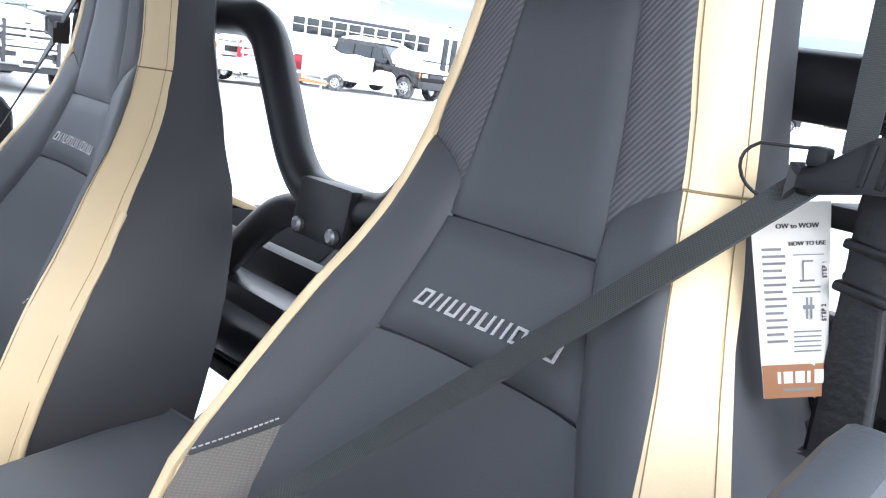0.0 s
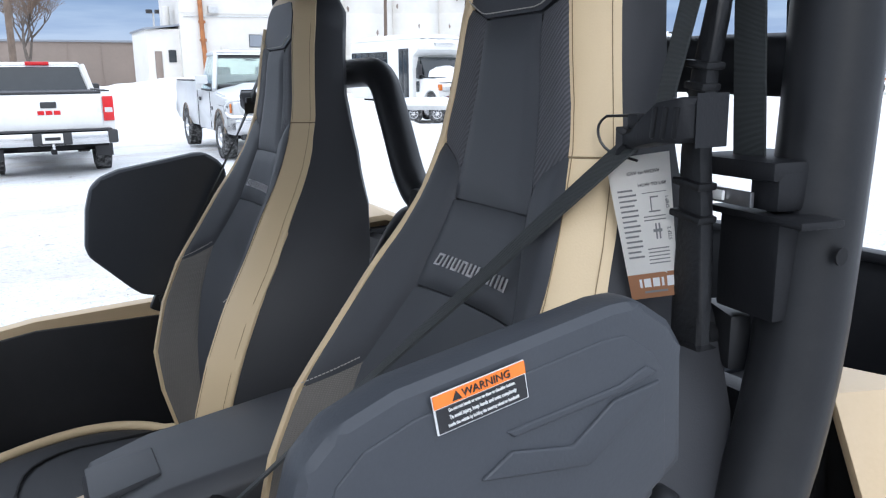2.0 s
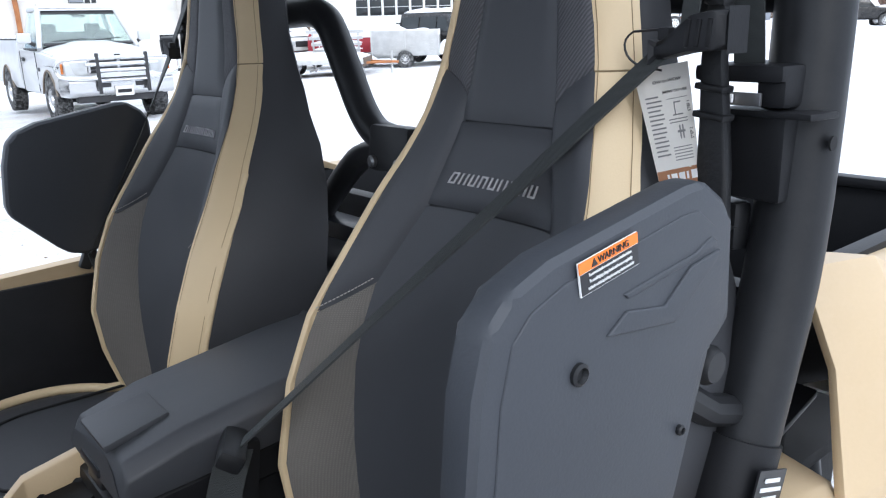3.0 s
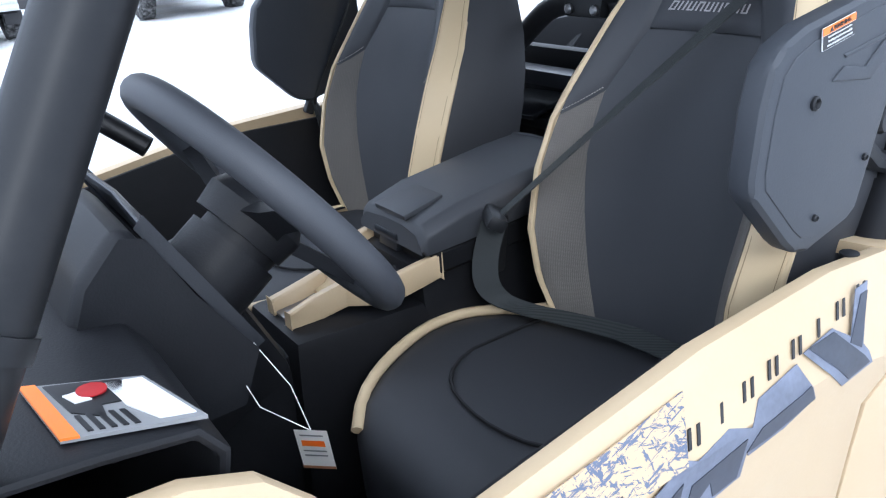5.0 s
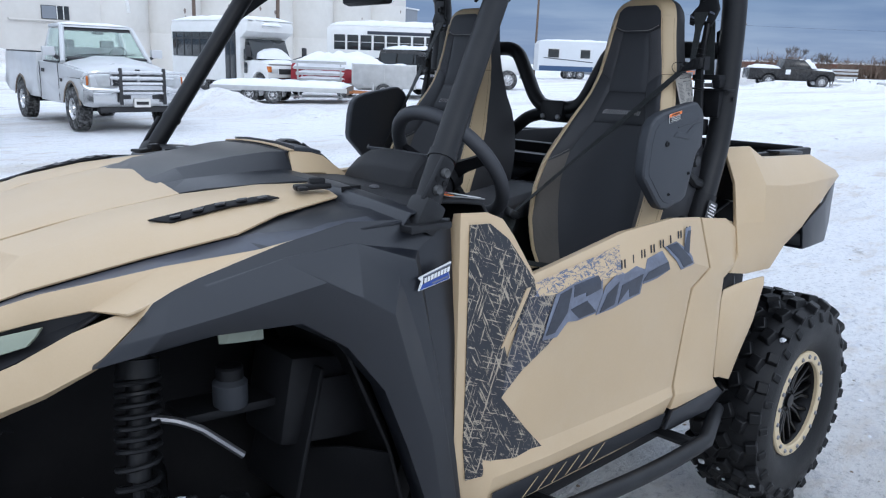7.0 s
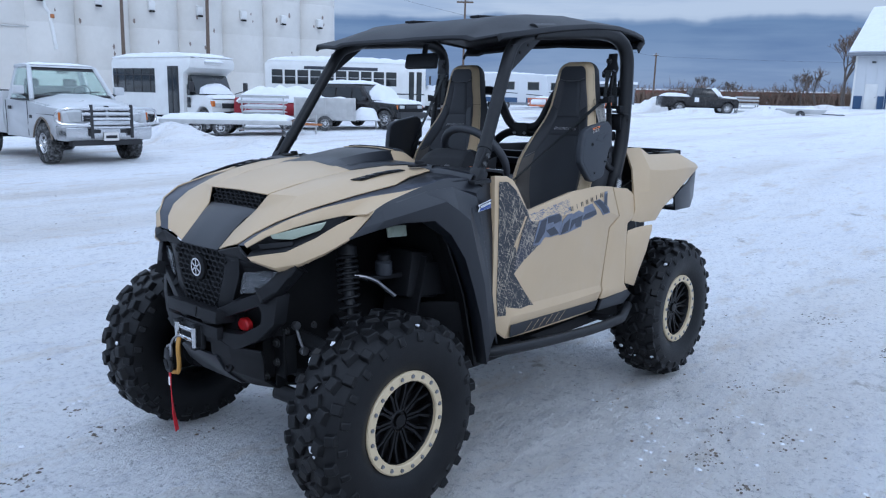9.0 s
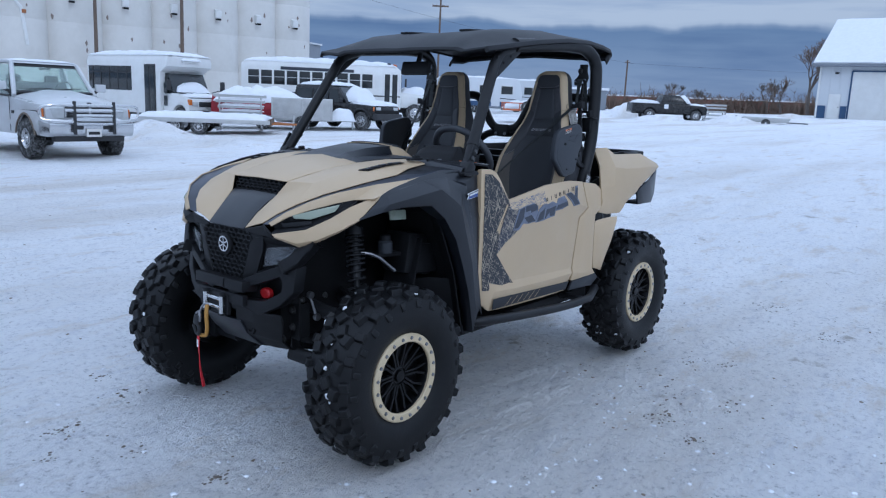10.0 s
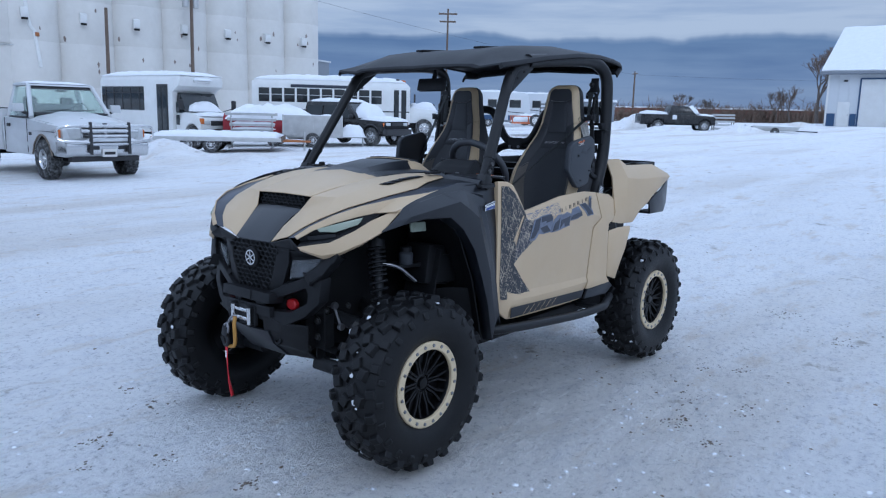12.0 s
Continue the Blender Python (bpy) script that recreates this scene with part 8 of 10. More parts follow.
def road_wheel(m, at, side, parent, r=0.40, wide=0.27, rim_r=0.22, rim_mat=None, blocks=0, name="wheel"):
    """Tyre, rim and hub; side +1 has its outer face to +y."""
    w = m @ Matrix.Translation(at) @ Matrix.Rotation(radians(-90 * side), 4, "X")
    h = wide / 2
    ty = lathe([(rim_r, -h * 0.8), (rim_r + 0.03, -h), (r - 0.05, -h), (r - 0.012, -h * 0.82), (r, -h * 0.6), (r, h * 0.6), (r - 0.012, h * 0.82), (r - 0.05, h), (rim_r + 0.03, h), (rim_r, h * 0.8)], sides=40, closed=True)
    for k in range(blocks):
        for row in (-1, 0, 1):
            a = 2 * math.pi * (k + 0.33 * row) / blocks
            bmx = pose(0, 0, 0, 0, 0, math.degrees(a)) @ pose(r + 0.004, 0, row * h * 0.62)
            made = bmesh.ops.create_cube(ty, size=1.0)["verts"]
            for v in made:
                v.co = bmx @ Vector((v.co.x * 0.022, v.co.y * 2 * math.pi * r / blocks * 0.66, v.co.z * h * 0.5))
    wheel = put(name, ty, CAR_RUBBER, parent, w, "black rubber tyre packed with snow")
    rim = put("rim", lathe([(rim_r, h * 0.72), (rim_r, h * 0.9), (rim_r - 0.02, h * 0.92), (rim_r - 0.04, h * 0.55), (rim_r * 0.55, h * 0.5), (rim_r * 0.45, h * 0.62), (rim_r * 0.38, h * 0.98), (rim_r * 0.30, h * 1.05), (0.0005, h * 1.05), (0.0005, h * 0.2), (rim_r, h * 0.2)], sides=32, closed=True), rim_mat or BRIGHT, wheel, w, "bright metal rim")
    for k in range(8):
        put("slot", lathe([(0.0004, 0.0), (0.026, 0.0), (0.026, 0.012), (0.0004, 0.012)], Matrix.Identity(4), 8), DARK_PLASTIC, rim, w @ pose(0, 0, 0, 0, 0, 45 * k) @ pose(rim_r * 0.68, 0, h * 0.50))
    return wheel


def pane(points, mat, parent, m, name="window", thick=0.012, label=""):
    """A pane through a flat row of corner points."""
    pts = [Vector(p) for p in points]
    n = (pts[1] - pts[0]).cross(pts[2] - pts[0]).normalized() * thick
    bm = fresh()
    add_loft(bm, [[p - n / 2 for p in pts], [p + n / 2 for p in pts]])
    return put(name, bm, mat, parent, m, label)


def heading(x, y, way, lift=0.0):
    """A place on the lot, its nose along the compass way in degrees."""
    return pose(x, y, lot_height(x, y) + lift, 0, 0, way)


def older_pickup():
    """Regular-cab truck with a tubular grille guard."""
    m = heading(4.48, 14.40, -90.5)
    m = m @ Matrix.Identity(4)
    e = thing("pickup_truck", m.translation, "silver-white older pickup with chrome grille guard, parked on snow", "pickup truck", "parked trucks")

    def up(name, bm, mat, parent, m, label="", angle=34.0):
        # the upper body stands tall on its springs
        for v in bm.verts:
            if parent is not None and v.co.z > 0.80:
                v.co.z += 0.15 * min(1.0, (v.co.z - 0.80) / 0.45)
        return put(name, bm, mat, parent, m, label, angle)

    def up_pane(points, mat, parent, m, name):
        return pane([(x, y, z + 0.15 * min(1.0, (z - 0.80) / 0.45)) for x, y, z in points], mat, parent, m, name)

    def waist(x, z):
        return (0.955 if z < 0.6 else 1.0 if z < 1.0 else 0.975 if z < 1.2 else 0.93) * (1.0 if x < 0.35 else 1 - 0.10 * ((x - 0.35) / 0.5) ** 2)
    # front end: wings and door sills
    low = [(0.80, 0.62), (0.84, 0.80), (0.82, 1.00), (0.72, 1.05), (0.3, 1.07), (-0.62, 1.13), (-2.16, 1.16), (-2.16, 0.46), (-0.62, 0.46), *arch(0.0, 0.49, 0.46)[::-1]]
    up("cab_body", hull(low, 0.98, (0.7, 0.95), waist, 0.035), SILVER_CAR, e, m)
    bed = [(-2.20, 0.50), (-2.20, 1.30), (-4.62, 1.30), (-4.66, 1.20), (-4.66, 0.55), *arch(-3.46, 0.50, 0.50)[::-1]]
    bed = bed[:5] + arch(-3.46, 0.50, 0.50)[::-1]
    bm = hull(bed, 0.985, (0.75, 1.0), lambda x, z: 0.96 if z < 0.6 else 1.0 if z < 1.05 else 0.985, 0.03)
    up("cargo_bed", bm, SILVER_CAR, e, m)
    up("bed_liner", box((2.32, 1.62, 0.012), (-3.42, 0, 1.302)), CAB_DARK, e, m, "dark open bed floor")
    for s in (-1, 1):
        up("bed_rail", box((2.36, 0.14, 0.03), (-3.42, s * 0.89, 1.312), round_by=0.01), DARK_PLASTIC, e, m, "black bed rail cap")
    # bonnet
    rows = []
    for x, z, hw in ((-0.66, 1.245, 0.90), (-0.3, 1.225, 0.90), (0.2, 1.185, 0.87), (0.60, 1.135, 0.80), (0.76, 1.09, 0.76), (0.80, 1.03, 0.75)):
        rows.append([(x, y * hw, z - 0.10 * abs(y) ** 3 + (0.025 if abs(y) < 0.45 else 0)) for y in [k / 6 for k in range(-6, 7)]])
    bonnet = up("bonnet", sheet(rows, 0.03, fine=1), SILVER_CAR, e, m, angle=60)
    up("wiper_cowl", box((0.16, 1.6, 0.03), (-0.70, 0, 1.225), (0, 6, 0), 0.01), DARK_PLASTIC, e, m)
    for s in (-0.35, 0.30):
        up("wiper", tube([(-0.72, s - 0.3, 1.27), (-0.80, s + 0.32, 1.315)], 0.012, 6, 0), DARK_PLASTIC, e, m)
    # cab above the waist: pillars and roof
    base = [(-0.70, 0.90, 1.14), (-2.10, 0.90, 1.14)]
    tf, tr = (-1.22, 0.70, 1.86), (-1.98, 0.70, 1.86)
    for s in (-1, 1):
        up("front_pillar", tube([(-0.70, s * 0.89, 1.16), (-1.22, s * 0.71, 1.84)], 0.05, 8, 0), SILVER_CAR, e, m)
        up("rear_pillar", slab([(-1.86, 1.12), (-2.14, 1.12), (-2.06, 1.86), (-1.88, 1.86)], (0, 0, 0), (1, 0, 0), (0, 0, 1), 0.06, 0.02), SILVER_CAR, e, m @ pose(0, s * 0.80, 0, 0, 0, 0) @ pose(0, 0, 1.5, s * 14, 0, 0) @ pose(0, 0, -1.5))
        door = up_pane([(-0.92, s * 0.90, 1.17), (-1.84, s * 0.90, 1.17), (-1.86, s * 0.735, 1.80), (-1.29, s * 0.735, 1.80)], WIND_GLASS, e, m, "side_window")
        door.visible_shadow = False
        up("window_trim", tube([(-0.88, s * 0.91, 1.16), (-1.86, s * 0.91, 1.16)], 0.018, 6, 0), DARK_PLASTIC, e, m)
        up("door_handle", box((0.16, 0.03, 0.055), (-1.78, s * 0.975, 1.02), round_by=0.012), DARK_PLASTIC, e, m)
        up("door_seam", box((0.012, 0.012, 0.62), (-0.74, s * 0.982, 0.83)), DARK_PLASTIC, e, m)
        up("door_seam", box((0.012, 0.012, 0.62), (-1.98, s * 0.982, 0.83)), DARK_PLASTIC, e, m)
        up("door_badge", box((0.14, 0.01, 0.05), (-0.58, s * 0.985, 0.90), round_by=0.004), DARK_PLASTIC, e, m)
        mir = up("door_mirror", box((0.10, 0.24, 0.18), (-0.86, s * 1.10, 1.34), (0, 0, 0), 0.03), SILVER_CAR, e, m)
        up("mirror_arm", tube([(-0.86, s * 0.92, 1.22), (-0.86, s * 1.04, 1.28)], 0.03, 8, 0), DARK_PLASTIC, mir, m)
        up("headlight", box((0.10, 0.36, 0.17), (0.80, s * 0.70, 0.93), (0, 0, s * 18), 0.03), LAMP_GLASS, e, m)
        up("turn_signal", box((0.16, 0.04, 0.13), (0.70, s * 0.905, 0.93), (0, 0, s * 18), 0.015), AMBER, e, m)
        up("arch_lip", tube([(x, s * 0.985, z) for x, z in arch(0.0, 0.50, 0.5)], 0.018, 6, 1), DIRT, e, m, "brown dirt along the wheel opening")
        up("arch_lip", tube([(x, s * 0.985, z) for x, z in arch(-3.46, 0.51, 0.5)], 0.018, 6, 1), DIRT, e, m, "brown dirt along the wheel opening")
        road_wheel(m, (0, s * 0.86, 0.40), s, e, 0.405, 0.28, 0.215, BRIGHT, 28)
        road_wheel(m, (-3.46, s * 0.86, 0.40), s, e, 0.405, 0.28, 0.215, BRIGHT, 28)
    up("roof", hull([(-1.16, 1.83), (-1.26, 1.885), (-1.6, 1.905), (-1.95, 1.89), (-2.06, 1.82)], 0.745, (), None, 0.025), SILVER_CAR, e, m)
    snow_cap((0.78, 1.36, 0.05), (-1.62, 0, 2.045), m, e, "roof_snow", 4)
    ws = up_pane([(-0.74, 0.85, 1.20), (-0.74, -0.85, 1.20), (-1.22, -0.69, 1.83), (-1.22, 0.69, 1.83)], WIND_GLASS, e, m, "windscreen")
    rw = up_pane([(-2.10, 0.80, 1.22), (-2.10, -0.80, 1.22), (-2.00, -0.69, 1.80), (-2.00, 0.69, 1.80)], WIND_GLASS, e, m, "rear_window")
    ws.visible_shadow = rw.visible_shadow = False
    up("windscreen_band", slab([(-0.69, -0.05), (0.69, -0.05), (0.69, 0.03), (-0.69, 0.03)], (-1.205, 0, 1.80), (0, 1, 0), (-0.6, 0, 0.8), 0.03), DARK_PLASTIC, e, m)
    up("dashboard", box((0.34, 1.62, 0.22), (-0.98, 0, 1.10), round_by=0.05), CAB_DARK, e, m)
    up("bench_seat", box((0.20, 1.50, 0.62), (-1.86, 0, 1.12), (0, -8, 0), 0.06), CAB_DARK, e, m)
    for s in (-0.42, 0.42):
        up("headrest", box((0.12, 0.30, 0.20), (-1.90, s, 1.49), round_by=0.05), CAB_DARK, e, m)
    up("steering_wheel", lathe([(0.19 + 0.016 * math.cos(a), 0.016 * math.sin(a)) for a in [k * math.pi / 4 for k in range(8)]], pose(-1.25, 0.42, 1.28, 0, -65, 0), 20, True), DARK_PLASTIC, e, m)
    up("inside_mirror", box((0.03, 0.25, 0.06), (-1.22, 0, 1.73), round_by=0.015), DARK_PLASTIC, e, m)
    # grille, bumper and guard
    grille = up("grille", hull([(0.78, 0.84), (0.86, 0.86), (0.85, 1.04), (0.76, 1.07)], 0.52, (), None, 0.02), BRIGHT, e, m, "chrome grille surround")
    for k in range(4):
        up("grille_opening", box((0.02, 0.96, 0.034), (0.862, 0, 0.882 + 0.042 * k), round_by=0.005), DARK_PLASTIC, grille, m)
    up("grille_bar", box((0.03, 0.06, 0.20), (0.868, 0, 0.95), round_by=0.01), BRIGHT, grille, m)
    up("emblem", box((0.02, 0.10, 0.08), (0.86, 0, 1.06), (0, -10, 0), 0.02), DARK_PLASTIC, grille, m)
    bumper = up("bumper", hull([(0.72, 0.50), (0.90, 0.48), (1.00, 0.56), (1.01, 0.76), (0.93, 0.82), (0.72, 0.82)], 1.01, (0.65,), lambda x, z: 1.0 if x < 0.85 else 0.90, 0.03), BRIGHT, e, m, "dented chrome bumper")
    for y in (-0.34, 0.34):
        up("bumper_slot", box((0.03, 0.26, 0.08), (1.008, y, 0.68), round_by=0.015), DARK_PLASTIC, bumper, m)
    up("valance", box((0.2, 1.5, 0.12), (0.78, 0, 0.44), round_by=0.03), DARK_PLASTIC, e, m)
    snow_cap((0.12, 1.2, 0.07), (0.92, 0.1, 0.825), m, e, "bumper_snow", 9)
    plate = up("number_plate", box((0.012, 0.32, 0.17), (1.03, 0.0, 0.57), round_by=0.006), PAPER, e, m, "pale number plate with dark bars")
    up("plate_bar", box((0.004, 0.24, 0.06), (1.038, 0.0, 0.565)), BLACK_PRINT, plate, m)
    guard = up("grille_guard", tube([(1.09, -0.62, 0.98), (1.09, 0.62, 0.98)], 0.024, 8, 0), BRIGHT, e, m, "worn chrome tube guard")
    for z in (0.76, 0.90, 1.06):
        up("guard_tube", tube([(1.09, -0.42, z), (1.09, 0.42, z)], 0.022, 8, 0), BRIGHT, guard, m)
    for s in (-1, 1):
        up("guard_upright", box((0.05, 0.06, 0.58), (1.09, s * 0.42, 0.83), round_by=0.01), DARK_PLASTIC, guard, m, "black upright plate")
        up("guard_loop", tube([(1.09, s * 0.42, 1.06), (1.06, s * 0.86, 1.06), (0.92, s * 1.06, 1.02), (0.90, s * 1.07, 0.86), (1.02, s * 0.9, 0.80), (1.09, s * 0.42, 0.80)], 0.024, 8, 2), BRIGHT, guard, m)
        up("guard_bracket", box((0.22, 0.04, 0.08), (0.98, s * 0.42, 0.62)), DARK_PLASTIC, guard, m)
    up("chassis", box((5.0, 0.9, 0.16), (-1.9, 0, 0.52)), UNDER, e, m)
    for x in (0, -3.46):
        up("axle", tube([(x, -0.75, 0.40), (x, 0.75, 0.40)], 0.055, 8, 0), UNDER, e, m)
        up("wheel_well", box((1.1, 1.86, 0.5), (x, 0, 0.70)), UNDER, e, m)
    return e


def newer_pickup():
    """Crew-cab truck, seen from its tailgate."""
    m = heading(0.52, 13.32, 91.0)
    e = thing("pickup_truck", m.translation, "white pickup with red tail lights, parked on snow, tailgate closed", "pickup truck", "parked trucks")
    bedlow = [(0.02, 0.62), (0.0, 0.80), (0.0, 1.36), (0.06, 1.40), (2.00, 1.40), (2.00, 0.52), *arch(1.22, 0.51, 0.52)]
    put("cargo_bed", hull(bedlow, 0.99, (0.8, 1.1), lambda x, z: 0.965 if z < 0.7 else 1.0 if z < 1.2 else 0.975, 0.03), WHITE_CAR, e, m)
    put("bed_floor", box((1.8, 1.6, 0.012), (1.02, 0, 1.401)), CAB_DARK, e, m, "dark open bed")
    for s in (-1, 1):
        put("bed_rail", box((1.9, 0.12, 0.025), (1.04, s * 0.90, 1.412), round_by=0.008), DARK_PLASTIC, e, m)
    gate = put("tailgate", box((0.05, 1.60, 0.58), (-0.012, 0, 1.08), round_by=0.02), WHITE_CAR, e, m)
    put("gate_cap", box((0.09, 1.62, 0.035), (0.01, 0, 1.395), round_by=0.012), DARK_PLASTIC, gate, m, "dark tailgate cap")
    put("gate_handle", box((0.03, 0.24, 0.10), (-0.04, 0, 1.20), round_by=0.02), DARK_PLASTIC, gate, m)
    for k in range(3):
        put("badge_bar", box((0.012, 0.10, 0.07), (-0.042, 0.12 - 0.12 * k, 1.075), (0, 0, 0), 0.008), RED_LENS, gate, m, "red badge shape")
    cab = [(1.98, 0.50), (1.98, 1.28), (5.05, 1.25), (5.35, 1.22), (5.55, 1.10), (5.62, 0.62), *arch(4.95, 0.51, 0.50, 9)]
    put("cab_body", hull(cab, 0.985, (0.8, 1.05), lambda x, z: 0.965 if z < 0.7 else 1.0 if z < 1.15 else 0.965, 0.035), WHITE_CAR, e, m)
    top = [(2.02, 1.28), (2.20, 1.84), (2.45, 1.90), (3.6, 1.91), (3.9, 1.85), (4.62, 1.27)]
    put("roof", hull([(2.16, 1.82), (2.24, 1.89), (2.5, 1.915), (3.6, 1.92), (3.92, 1.86), (3.90, 1.80)], 0.72, (), None, 0.03), WHITE_CAR, e, m)
    put("rear_window", slab([(-0.86, 1.32), (0.86, 1.32), (0.70, 1.86), (-0.70, 1.86)], (2.02, 0, 0), (0, 1, 0), (0.30, 0, 1.0), 0.02), BUS_GLASS, e, m @ pose(-0.37, 0, 0), "dark rear window")
    for s in (-1, 1):
        put("rear_pillar", tube([(2.03, s * 0.90, 1.26), (2.16, s * 0.74, 1.86)], 0.06, 8, 0), WHITE_CAR, e, m)
        put("front_pillar", tube([(4.7, s * 0.90, 1.24), (3.86, s * 0.72, 1.86)], 0.05, 8, 0), WHITE_CAR, e, m)
        put("middle_pillar", tube([(3.1, s * 0.92, 1.26), (3.05, s * 0.74, 1.86)], 0.05, 8, 0), DARK_PLASTIC, e, m)
        pane([(2.14, s * 0.915, 1.28), (3.06, s * 0.915, 1.28), (3.06, s * 0.745, 1.83), (2.26, s * 0.745, 1.83)], BUS_GLASS, e, m, "side_window")
        pane([(3.12, s * 0.915, 1.28), (4.5, s * 0.915, 1.28), (3.84, s * 0.745, 1.83), (3.12, s * 0.745, 1.83)], BUS_GLASS, e, m, "side_window")
        put("door_mirror", box((0.12, 0.24, 0.26), (4.2, s * 1.12, 1.36), round_by=0.04), DARK_PLASTIC, e, m)
        lamp = put("tail_light", hull([(-0.035, 0.92), (-0.035, 1.32), (0.10, 1.34), (0.10, 0.92)], 0.085, (), None, 0.015), RED_LENS, e, m @ pose(0, s * 0.905, 0))
        put("reversing_lens", box((0.01, 0.12, 0.08), (-0.038, s * 0.905, 1.10), round_by=0.01), LAMP_GLASS, lamp, m)
        road_wheel(m, (1.22, s * 0.86, 0.40), s, e, 0.405, 0.27, 0.24, BRIGHT, 26)
        road_wheel(m, (4.95, s * 0.86, 0.40), s, e, 0.405, 0.27, 0.24, BRIGHT, 26)
        put("mud_flap", box((0.015, 0.28, 0.30), (0.72, s * 0.86, 0.42)), DARK_PLASTIC, e, m)
    put("roof_light", box((0.09, 0.40, 0.07), (2.19, 0, 1.885), round_by=0.02), RED_LENS, e, m, "red brake light above the window")
    bumper = put("bumper", hull([(-0.18, 0.55), (-0.20, 0.62), (-0.18, 0.76), (0.06, 0.78), (0.06, 0.55)], 0.98, (), None, 0.03), BRIGHT, e, m, "chrome step bumper")
    put("step_pad", box((0.20, 1.84, 0.03), (-0.08, 0, 0.79), round_by=0.008), DARK_PLASTIC, bumper, m)
    for s in (-1, 1):
        put("bumper_end", box((0.14, 0.16, 0.22), (-0.14, s * 0.92, 0.67), round_by=0.03), DARK_PLASTIC, bumper, m)
    put("plate_recess", box((0.03, 0.58, 0.20), (-0.20, 0, 0.66), round_by=0.02), DARK_PLASTIC, bumper, m)
    plate = put("number_plate", box((0.01, 0.31, 0.155), (-0.222, 0, 0.67), round_by=0.006), PAPER, e, m, "pale number plate with dark bars")
    put("plate_bar", box((0.004, 0.23, 0.05), (-0.229, 0, 0.665)), BLACK_PRINT, plate, m)
    hitch = put("hitch_bar", box((0.34, 0.08, 0.08), (-0.18, 0, 0.46), round_by=0.01), UNDER, e, m)
    put("hitch_ball", lathe([(0.0004, 0.0), (0.02, 0.0), (0.02, 0.04), (0.03, 0.06), (0.025, 0.085), (0.0004, 0.095)], m @ pose(-0.30, 0, 0.50), 12), BRIGHT, hitch, Matrix.Identity(4))
    put("chassis", box((5.0, 1.0, 0.16), (2.8, 0, 0.52)), UNDER, e, m)
    put("axle", tube([(1.22, -0.75, 0.40), (1.22, 0.75, 0.40)], 0.06, 8, 0), UNDER, e, m)
    for x in (1.22, 4.95):
        put("wheel_well", box((1.1, 1.86, 0.5), (x, 0, 0.70)), UNDER, e, m)
    sticker = Matrix.Translation((0, 0, 0))
    for k, (w, z, y) in enumerate(((0.80, 1.66, 0.12), (0.62, 1.58, 0.05))):
        put("window_sticker", slab([(-w / 2, -0.045), (w / 2, -0.045), (w / 2 - 0.02, 0.045), (-w / 2 - 0.02, 0.045)], (2.045 - 0.37 + z * 0.3 - 0.016, y, z), (0, -1, 0), (0.30, 0, 1), 0.004), GREY_PRINT if k == 0 else SLATE_PRINT, e, m, "pale lettering reduced to bars")
    return e


